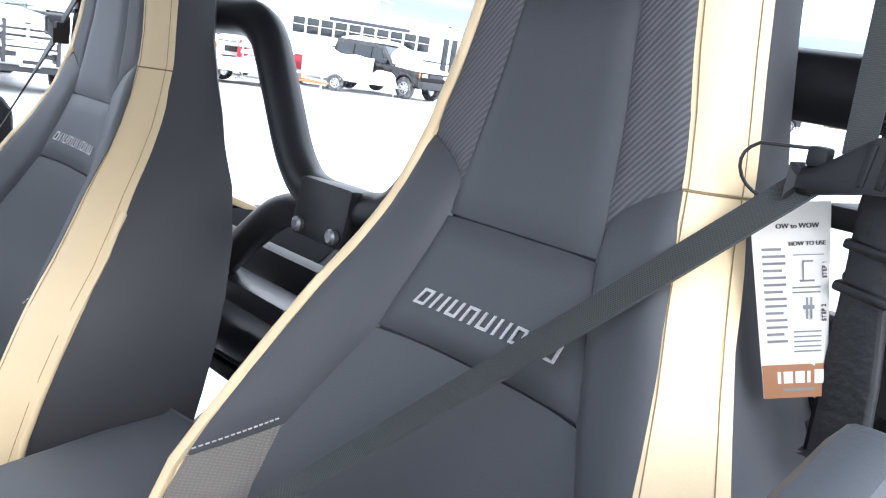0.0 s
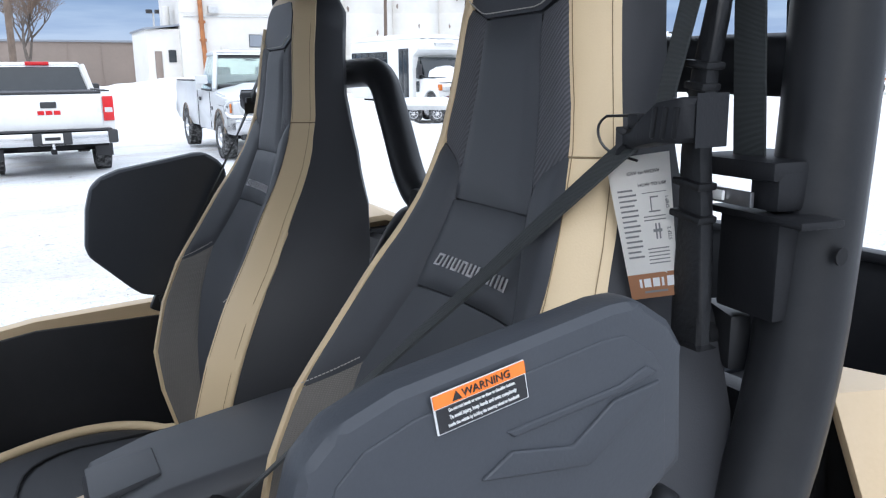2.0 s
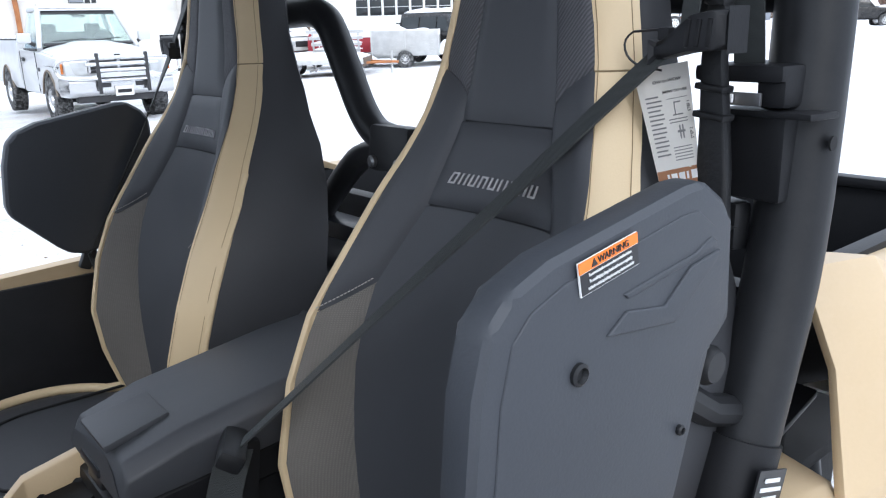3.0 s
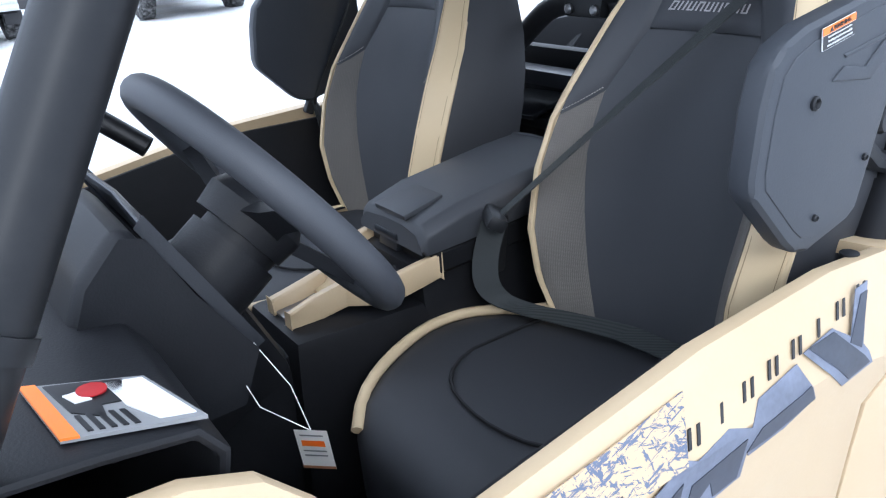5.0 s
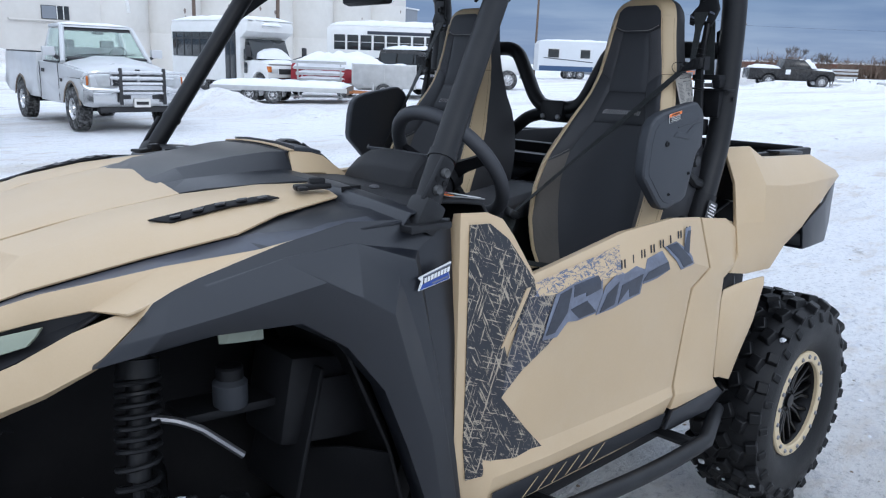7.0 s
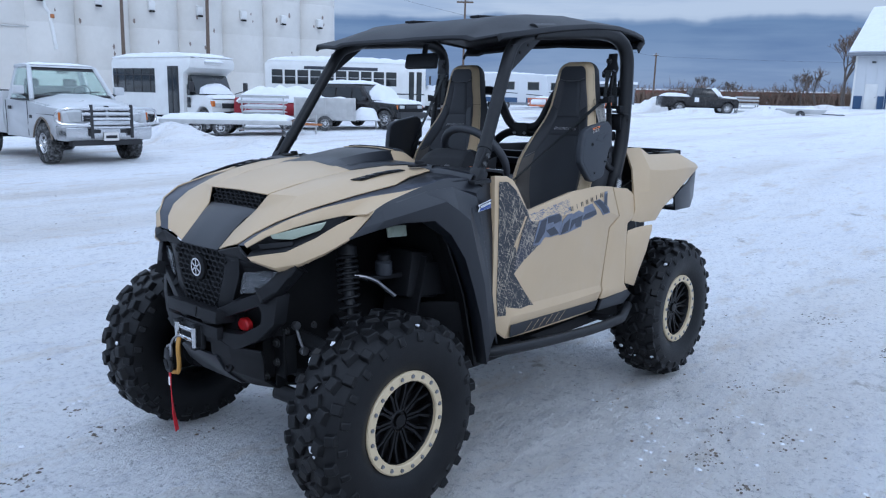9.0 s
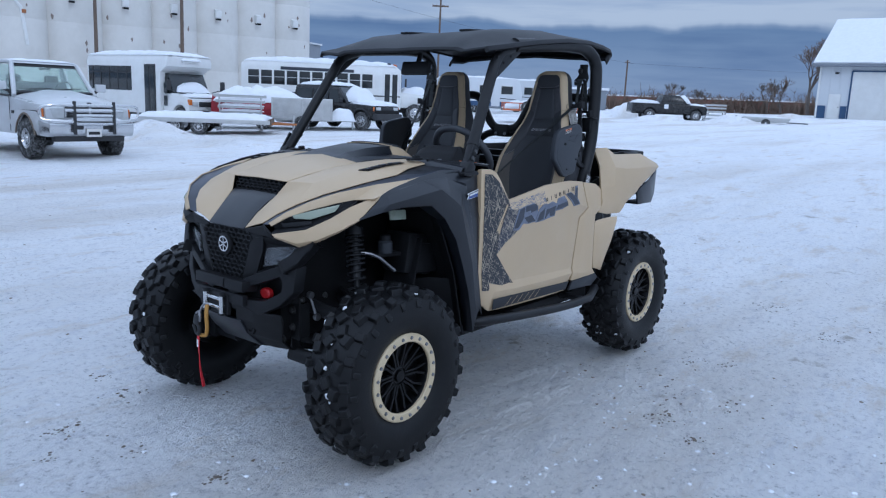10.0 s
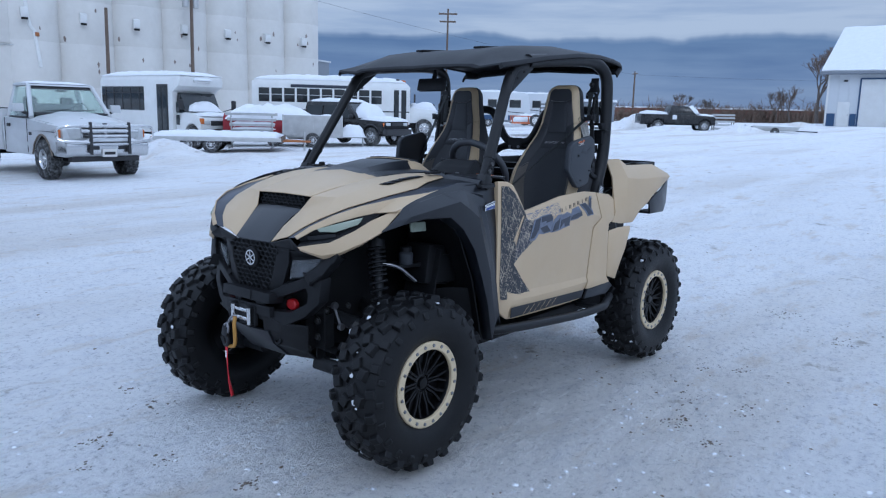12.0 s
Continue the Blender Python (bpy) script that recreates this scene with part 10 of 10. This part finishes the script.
# ---- silos, mill house, poles, garage, woods ----
def silo(x, y, r, high, seed):
    z0 = lot_height(x, y - r) - 0.3
    e = thing("grain_silo", (x, y, z0), "tall white painted concrete grain silo with flaking patches", "silo", "row of silos")
    one = Matrix.Identity(4)
    prof = [(r, z0)]
    for k in range(1, 9):
        prof += [(r, z0 + k * high / 9 - 0.02), (r - 0.008, z0 + k * high / 9), (r, z0 + k * high / 9 + 0.02)]
    prof.append((r, z0 + high))
    put("silo_wall", lathe(prof, Matrix.Translation((x, y, 0)), 56), CONCRETE_WHITE, e, one)
    # hooded vent on the side toward the lot
    a = radians(-107)
    vm = pose(x + r * math.cos(a), y + r * math.sin(a), 8.08, 0, 0, math.degrees(a))
    vent = put("vent_box", box((0.70, 0.50, 0.75), (0.30, 0, 0.12), (0, 14, 0), 0.04), BUS_WHITE, e, vm, "white sheet-metal vent hood")
    put("vent_mouth", box((0.50, 0.42, 0.16), (0.42, 0, -0.30), (0, 14, 0), 0.02), UNDER, vent, vm)
    rng = random.Random(seed)
    for k in range(rng.choice((2, 3, 4))):
        b = radians(-115 + rng.uniform(-25, 40))
        zz = rng.uniform(3.0, 9.5)
        pm = pose(x + (r + 0.002) * math.cos(b), y + (r + 0.002) * math.sin(b), zz, 0, 0, math.degrees(b))
        wide = rng.uniform(0.05, 0.13)
        pts = [(wide * rng.uniform(0.5, 1.1) * math.cos(t * 0.524), wide * 2.2 * rng.uniform(0.5, 1.1) * math.sin(t * 0.524)) for t in range(12)]
        put("flaked_patch", slab(pts, (0, 0, 0), (0, 1, 0), (0, 0, 1), 0.02), SIDING_TAN, e, pm, "bare flaked concrete")
    return e


for k in range(7):
    silo(22.16 + 4.39 * k, 62.15, 2.68, 30.0, 100 + k)


SITE = Matrix.Translation((16.23, 60.02, -0.37)) @ Matrix.Rotation(radians(0.63), 4, "Z") @ Matrix.Translation((-17.0, -60.0, -0.55))


def mill_house():
    z0 = 0.3
    e = thing("mill_house", (16.5, 63, z0), "tall white mill building with rust-streaked pipes and small windows", "building")
    one = SITE
    put("wall", box((10.3, 8.0, 34.0), (17.15, 64.0, z0 + 17.0), round_by=0.03), CONCRETE_WHITE, e, one)
    put("string_course", box((10.4, 0.08, 0.08), (17.15, 59.98, 6.9)), CONCRETE_WHITE, e, one)
    for x, z, w, h in ((18.0, 4.9, 1.9, 0.95),):
        win = put("window", box((w, 0.10, h), (x, 59.98, z), round_by=0.01), BUS_GLASS, e, one, "boarded grey window")
        put("window_board", box((w * 0.5, 0.06, h * 0.92), (x - w * 0.23, 59.92, z)), SIDING_GREY, win, one)
        put("window_bar", box((0.06, 0.06, h), (x + 0.1, 59.90, z)), BUS_WHITE, win, one)
        put("window_bar", box((0.06, 0.06, h), (x + 0.55, 59.90, z)), BUS_WHITE, win, one)
        put("window_sill", box((4.3, 0.30, 0.10), (x - 1.0, 59.86, z - 0.58)), CONCRETE_WHITE, win, one)
    put("cooling_unit", box((0.7, 0.5, 0.5), (14.4, 59.8, 7.1), round_by=0.03), ALUMINIUM, e, one)
    pipe = put("rusty_pipe", tube([(13.45, 59.75, 14.0), (13.50, 59.75, 5.6), (13.62, 59.7, 3.4), (13.62, 59.7, 0.4)], 0.17, 10, 1), RUST, e, one, "rust-red downpipe")
    for z in (4.9, 6.2):
        put("pipe_collar", lathe([(0.0005, -0.1), (0.26, -0.1), (0.26, 0.1), (0.0005, 0.1)], Matrix.Translation((13.55, 59.74, z)), 12), RUST, pipe, one)
    spout = put("white_spout", tube([(22.15, 59.5, 13.0), (22.35, 59.5, 8.4), (22.9, 59.4, 7.7), (23.08, 59.4, 5.2)], 0.15, 10, 1), BUS_WHITE, e, one, "bent white grain spout")
    put("spout_collar", lathe([(0.0005, -0.14), (0.20, -0.14), (0.20, 0.14), (0.0005, 0.14)], pose(22.92, 59.4, 7.6), 12), RUST, spout, one)
    # lower lean-to with door and window
    annex = put("annex_wall", box((2.5, 7.0, 5.4), (10.9, 64.0, z0 + 2.7), round_by=0.03), CONCRETE_WHITE, e, one)
    put("annex_roof", box((2.8, 7.3, 0.14), (10.9, 63.9, 5.85), (0, -7, 0), 0.02), SIDING_GREY, annex, one)
    put("annex_window", box((0.55, 0.08, 0.9), (11.4, 60.47, 3.75), round_by=0.01), BUS_GLASS, annex, one)
    put("annex_door", box((0.5, 0.08, 2.4), (10.4, 60.47, 2.9), round_by=0.01), SIDING_TAN, annex, one)
    put("roof_stub", tube([(11.4, 62.0, 5.8), (11.4, 62.0, 7.4)], 0.3, 10, 0), CONCRETE_WHITE, e, one)
    put("string_pipe", tube([(12.3, 59.9, 6.6), (22.2, 59.9, 6.75)], 0.05, 6, 0), ALUMINIUM, e, one)
    return e


mill_house()
one = Matrix.Identity(4)
annex = thing("storage_shed", (58.3, 69, 0.6), "grey sheet-metal shed standing behind the silos", "building")
put("wall", box((5.2, 6.0, 7.4), (55.6, 69.0, 4.3), round_by=0.02), SIDING_GREY, annex, SITE)
put("roof", box((5.5, 6.3, 0.16), (55.6, 69.0, 8.08), (0, 3, 0), 0.02), SIDING_WHITE, annex, SITE)

tan = thing("warehouse", (2, 90, 0.7), "long low tan sheet-metal warehouse with flat roof", "building")
put("wall", box((28.0, 12.0, 5.0), (0.1, 92.0, 3.1), round_by=0.03), SIDING_TAN, tan, SITE)
put("roof", box((28.4, 12.4, 0.2), (0.1, 92.0, 5.68), round_by=0.02), SIDING_GREY, tan, SITE)
for k in range(9):
    put("wall_rib", box((0.12, 0.06, 4.9), (-12.5 + 3.1 * k, 85.97, 3.1)), SIDING_TAN, tan, SITE)


def pole(x, y, high, label, r=0.15, arms=(), box_at=0.0, mat=None, name="utility_pole"):
    z0 = lot_height(x, y)
    e = thing(name, (x, y, z0), label, "pole", "poles")
    put("shaft", tube([(x, y, z0 - 0.2), (x + 0.03 * high * 0.3, y, z0 + high)], lambda t: r * (1 - 0.3 * t), 10, 0), mat or POLE_WOOD, e, one)
    for z, w, way in arms:
        put("crossarm", box((w, 0.10, 0.12), (x + 0.03 * z * 0.3, y, z0 + z), (0, 0, way), 0.01), POLE_WOOD, e, one)
        for k in (-0.45, -0.2, 0.2, 0.45):
            put("insulator", lathe([(0.0005, 0), (0.04, 0), (0.05, 0.05), (0.03, 0.12), (0.0005, 0.14)], Matrix.Translation((x + k * w * math.cos(radians(way)), y + k * w * math.sin(radians(way)), z0 + z + 0.06)), 8), LAMP_GLASS, e, one)
    if box_at:
        for s in (-1, 1):
            put("transformer", lathe([(0.0005, 0), (0.26, 0), (0.28, 0.05), (0.28, 0.75), (0.2, 0.85), (0.0005, 0.88)], Matrix.Translation((x + s * 0.48, y, z0 + box_at)), 14), ALUMINIUM, e, one, "grey steel transformer can")
        put("bracket", box((1.1, 0.10, 0.08), (x, y, z0 + box_at + 0.7)), UNDER, e, one)
    return e


pole(27.02, 58.41, 9.2, "weathered wooden post standing before the silos", 0.17)
pole(34.55, 58.34, 14.5, "wooden utility pole carrying grey transformer cans", 0.17, ((13.8, 2.4, 20),), 9.8)
pole(94.36, 46.7, 6.6, "thin weathered utility pole beside the shrubs", 0.14, ((6.3, 1.6, 50),))
pole(45.38, 38.6, 9.3, "slim utility pole behind the campers", 0.10, ((8.9, 1.5, -50), (8.3, 1.3, -50)))
pole(0.14, 48.79, 14.0, "weathered wooden utility pole", 0.20)
lamp_post = pole(12.42, 79.89, 7.8, "grey floodlight mast with lamp heads", 0.12, (), 0, ALUMINIUM, "light_mast")
for s in (-1, 1):
    put("lamp_head", box((0.55, 0.5, 0.35), (12.52 + s * 0.4, 79.89, lot_height(13.4, 80) + 7.9), (0, 0, 0), 0.05), DARK_PLASTIC, lamp_post, one)


def wire(name, a, b, sag, label):
    pts = [Vector(a).lerp(Vector(b), k / 16) - Vector((0, 0, sag * 4 * (k / 16) * (1 - k / 16))) for k in range(17)]
    ob = part(name, tube(pts, 0.010, 5, 0), DARK_PLASTIC)
    return tagged(ob, label, "cable", "overhead cables")


wire("power_cable", (34.59, 58.59, 13.49), (94.37, 46.81, 7.28), 0.6, "thin dark overhead power cable between poles")
wire("power_cable", (0.10, 49.02, 12.20), (34.63, 58.54, 10.50), 0.9, "thin dark overhead power cable before silos")
wire("power_cable", (94.37, 46.81, 7.28), (149.52, -7.36, 8.79), 0.7, "thin dark overhead power cable beyond the shrubs")


def garage():
    """Sheet-metal shop: white walls, blue foot panels, snowy roof; its front runs along u."""
    m = pose(70.85, 16.25, 1.25, 0, 0, -87.1)
    e = thing("metal_garage", m.translation, "white sheet-metal garage with blue foot panels and snowy roof", "building")
    L, D, H = 22.0, 14.0, 4.60
    put("wall", box((L, D, H), (L / 2, D / 2, H / 2), round_by=0.02), SIDING_WHITE, e, m)
    for k in range(28):
        put("wall_rib", box((0.05, 0.03, H - 0.1), (0.12 + 0.75 * k * 1.05, -0.012, H / 2)), SIDING_WHITE, e, m)
    put("corner_trim", box((0.16, 0.16, H), (0.05, 0.03, H / 2)), BUS_WHITE, e, m)
    door = put("overhead_door", box((9.0, 0.10, 4.0), (2.65 + 4.5, -0.04, 2.0), round_by=0.02), BUS_WHITE, e, m, "wide cream overhead door")
    for k in range(1, 7):
        put("door_joint", box((8.9, 0.02, 0.03), (7.15, -0.092, 4.0 * k / 7)), BUS_WHITE, door, m)
    put("door_trim", box((0.12, 0.14, 4.1), (2.58, -0.04, 2.05)), BLUE_PANEL, e, m)
    put("door_trim", box((9.2, 0.14, 0.12), (7.2, -0.04, 4.08)), BLUE_PANEL, e, m)
    small = put("side_door", box((0.95, 0.08, 2.1), (1.42, -0.03, 1.05), round_by=0.02), BUS_WHITE, e, m, "plain white door")
    put("door_knob", box((0.06, 0.08, 0.06), (1.80, -0.09, 1.0), round_by=0.02), DARK_PLASTIC, small, m)
    put("foot_panel", box((0.74, 0.05, 1.1), (0.42, -0.02, 0.55)), BLUE_PANEL, e, m)
    put("foot_panel", box((0.50, 0.05, 1.1), (2.22, -0.02, 0.55)), BLUE_PANEL, e, m)
    put("foot_panel", box((9.5, 0.05, 1.1), (16.6, -0.02, 0.55)), BLUE_PANEL, e, m)
    put("wall_lamp", box((0.3, 0.2, 0.16), (1.4, -0.08, 3.9), round_by=0.03), DARK_PLASTIC, e, m)
    rows = [[(-0.6, y, z), (L + 0.6, y, z)] for y, z in ((-0.7, H - 0.05), (D / 2, H + 4.2), (D + 0.7, H - 0.05))]
    put("roof", sheet(rows, 0.18), SIDING_GREY, e, m)
    put("gutter", box((L + 1.2, 0.14, 0.16), (L / 2, -0.76, H - 0.02)), SIDING_GREY, e, m)
    gable = fresh()
    add_loft(gable, [[(0.0, 0.0, H - 0.05), (0.0, D, H - 0.05), (0.0, D / 2, H + 3.85)], [(0.15, 0.0, H - 0.05), (0.15, D, H - 0.05), (0.15, D / 2, H + 3.85)]])
    put("gable", gable, SIDING_WHITE, e, m)
    snow = []
    for i in range(41):
        x = -0.5 + (L + 1.0) * i / 40
        ragged = 0.25 * noise.noise(Vector((x * 0.9, 3, 1))) + 0.12 * noise.noise(Vector((x * 3, 3, 1)))
        snow.append([(x, -0.72 + ragged * 0.4 * (j == 0) + (D / 2 + 0.7) * j / 12, H + 0.02 + 4.4 * j / 12 + 0.16 + 0.05 * noise.noise(Vector((x, j, 0)))) for j in range(13)])
    put("roof_snow", sheet(snow, 0.16), CLEAN_SNOW, e, m, "white settled snow", 60)
    return e


garage()


# bare trees: tapered limbs that fork down to twigs
def limbs(bm, a, way, long, r, depth, rng, thin):
    pts = [a]
    d = way.normalized()
    for k in range(3):
        d = (d + Vector((rng.uniform(-1, 1), rng.uniform(-1, 1), rng.uniform(-0.4, 0.8))) * 0.16).normalized()
        pts.append(pts[-1] + d * long / 3)
    r = max(r, 0.016)
    add_tube(bm if r > thin[1] else thin[0], pts, lambda t: r * (1 - 0.45 * t), 6 if r > thin[1] else 4, 0, True)
    if depth == 0:
        return
    for k in range(rng.choice((3, 3, 4))):
        b = pts[rng.choice((2, 3, 3))]
        turn = Vector((rng.uniform(-1, 1), rng.uniform(-1, 1), rng.uniform(-0.15, 0.8))).normalized()
        limbs(bm, b, (d + turn * 0.85), long * rng.uniform(0.62, 0.82), r * rng.uniform(0.5, 0.64), depth - 1, rng, thin)


def bare_tree(x, y, high, seed, label, depth=5, name="bare_tree", group="bare trees"):
    rng = random.Random(seed)
    z0 = lot_height(x, y)
    e = thing(name, (x, y, z0), label, "tree", group)
    wood, twigs = fresh(), fresh()
    limbs(wood, Vector((x, y, z0 - 0.1)), Vector((rng.uniform(-0.1, 0.1), rng.uniform(-0.1, 0.1), 1)), high * 0.30, high * 0.026, depth, rng, (twigs, high * 0.0035))
    part("trunk", wood, BARK, e)
    part("crown", twigs, TWIG, e, "bare winter twigs")
    return e


bare_tree(85.47, 20.75, 9.0, 5, "leafless tree with wide bare crown, beside garage", 6)
bare_tree(86.44, 23.75, 4.6, 9, "small leafless tree at the edge of the field", 5)
bare_tree(91.39, 26.92, 4.4, 15, "small leafless tree at the edge of the field", 5)
bare_tree(89.27, 37.85, 4.0, 23, "small leafless tree at the edge of the field", 5)
bare_tree(92.29, 35.41, 3.8, 29, "small leafless tree at the edge of the field", 5)
bare_tree(1.98, 67.75, 10.5, 31, "tall leafless tree before the tan warehouse", 6)


def brush(x0, y0, x1, y1, count, high, seed, name, label):
    """A thicket of bare stems along a line."""
    rng = random.Random(seed)
    bm = fresh()
    for k in range(count):
        t = rng.random()
        clump = 0.45 + 0.75 * max(0.0, noise.noise(Vector((t * 14, seed, 0))) + 0.35)
        x, y = x0 + (x1 - x0) * t + rng.gauss(0, 1.2), y0 + (y1 - y0) * t + rng.gauss(0, 1.2)
        z = lot_height(x, y) - 0.05
        h = high * clump * rng.uniform(0.5, 1.1)
        lean = Vector((rng.gauss(0, 0.25), rng.gauss(0, 0.25), 1)).normalized()
        top = Vector((x, y, z)) + lean * h
        add_tube(bm, [(x, y, z), Vector((x, y, z)).lerp(top, 0.5) + Vector((rng.gauss(0, 0.06), rng.gauss(0, 0.06), 0)), top], lambda s: 0.045 * (1.15 - s), 3, 0, False)
        for j in range(3):
            a = Vector((x, y, z)).lerp(top, rng.uniform(0.3, 0.9))
            add_tube(bm, [a, a + Vector((rng.gauss(0, 0.35), rng.gauss(0, 0.35), rng.uniform(0.2, 0.8))) * h * 0.4], lambda s: 0.030 * (1.15 - s), 3, 0, False)
    ob = part(name, bm, TWIG)
    return tagged(ob, label, "shrubs", kind="stuff")


brush(83.21, 45.22, 97.44, 20.55, 1300, 2.9, 3, "shrub_line", "brown leafless shrubs along the far field edge")
brush(85.24, 41.76, 87.26, 39.81, 160, 2.0, 5, "shrub_clump", "brown leafless shrub clump beside the pole")
brush(103.87, 71.47, 124.35, 22.0, 700, 1.9, 7, "far_thicket", "low brown thicket along the horizon")

rail = thing("freight_shed", (128, 45, 0.8), "long low rust-red shed on the horizon, snowy roof", "building")
rm = pose(127.11, 43.97, 1.71, 0, 0, -71.1)
put("wall", box((40.0, 5.0, 1.5), (0, 0, 0.75), round_by=0.02), BRICK_RED, rail, rm)
put("roof", box((40.4, 5.4, 0.22), (0, 0, 1.62), round_by=0.04), CLEAN_SNOW, rail, rm)
hall = thing("steel_hall", (72, 45, 0.7), "grey steel hall behind the campers", "building")
hm = pose(69.75, 44.99, 0.81, 0, 0, -49.3)
put("wall", box((14.0, 8.0, 2.3), (0, 0, 1.15), round_by=0.02), SIDING_GREY, hall, hm)
put("roof", box((14.4, 8.4, 0.25), (0, 0, 2.42), round_by=0.03), CLEAN_SNOW, hall, hm)


def crate_stack(x, y, seed):
    m = heading(x, y, -60.0)
    e = thing("pallet_crate", m.translation, "grey slatted crate standing in snow", "crate")
    for z in (0.1, 0.35, 0.6, 0.85, 1.05):
        for s in (-1, 1):
            put("slat", box((1.4, 0.03, 0.12), (0, s * 0.5, z)), ALUMINIUM, e, m)
            put("end_slat", box((0.03, 1.0, 0.12), (s * 0.69, 0, z)), ALUMINIUM, e, m)
    for sx in (-1, 1):
        for sy in (-1, 1):
            put("post", box((0.06, 0.06, 1.15), (sx * 0.66, sy * 0.46, 0.56)), POLE_WOOD, e, m)
    return e


crate_stack(51.1, 17.77, 1)
boat = thing("small_trailer", (50.0, 13.0, 0.5), "small grey boat trailer banked with snow", "trailer", "parked trailers")
bmx = heading(49.15, 13.55, -74.3, -0.25)
put("hull", hull([(1.3, 0.35), (1.5, 0.62), (-1.4, 0.66), (-1.4, 0.30)], 0.6, (), None, 0.08), ALUMINIUM, boat, bmx)
put("drawbar", tube([(1.2, 0, 0.35), (2.5, 0, 0.33)], 0.04, 6, 0), DARK_PLASTIC, boat, bmx)
put("wheel", lathe([(0.05, -0.08), (0.26, -0.08), (0.28, 0.0), (0.26, 0.08), (0.05, 0.08)], bmx @ pose(0, -0.7, 0.28, 90, 0, 0), 18, True), CAR_RUBBER, boat, one)
snow_cap((2.2, 1.0, 0.10), (0, 0, 0.62), bmx, boat, "boat_snow", 71)
for k, (x, y, r) in enumerate(((50.62, 15.97, 0.34), (50.23, 15.27, 0.30))):
    tm = pose(x, y, lot_height(x, y) + 0.10, 70, 0, 20 + 50 * k)
    tyre = put("loose_tyre", lathe([(0.5 * r, -0.09), (r * 0.95, -0.1), (r, 0.0), (r * 0.95, 0.1), (0.5 * r, 0.09)], tm, 20, True), CAR_RUBBER, None, one)
    tagged(tyre, "black tyre half buried in snow", "tyre", "loose tyres")

# ploughed snow
for name, at, size, label, seed, turn in (
    ("snow_ridge", (8.31, 17.84), (5.2, 3.2, 0.62), "ploughed snow pile beside the pickup", 1.0, -0.6),
    ("snow_ridge", (9.53, 15.47), (4.8, 2.4, 0.36), "low ploughed snow ridge on the lot", 2.0, -0.7),
    ("snow_ridge", (10.97, 30.04), (6.5, 8.0, 1.1), "high snow bank beside the shuttle bus", 3.0, 0.2),
    ("snow_bank", (0.98, 40.83), (34.0, 14.0, 1.75), "long ploughed snow bank before the mill", 4.0, 0.05),
    ("snow_bank", (8.86, 49.94), (26.0, 12.0, 1.6), "long ploughed snow bank before the mill", 5.0, 0.0),
    ("snow_ridge", (21.18, 17.46), (5.0, 2.4, 0.45), "low ploughed snow ridge on the lot", 6.0, -0.8),
    ("snow_ridge", (47.83, 15.32), (5.0, 2.2, 0.55), "ploughed snow pile at the field edge", 7.0, -1.2),
    ("snow_ridge", (50.53, 23.94), (6.0, 4.0, 1.25), "high snow pile behind the black pickup", 8.0, -0.7),
    ("snow_ridge", (47.08, 20.29), (6.5, 2.0, 0.4), "low ploughed snow ridge on the lot", 9.0, -0.9),
    ("snow_ridge", (65.56, 17.02), (6.0, 3.0, 0.5), "low ploughed snow ridge on the lot", 10.0, -1.3),
    ("snow_ridge", (37.6, 21.03), (8.0, 3.0, 0.45), "low ploughed snow ridge on the lot", 11.0, -0.9)):
    snow_mound(name, at, size, label, seed, turn)
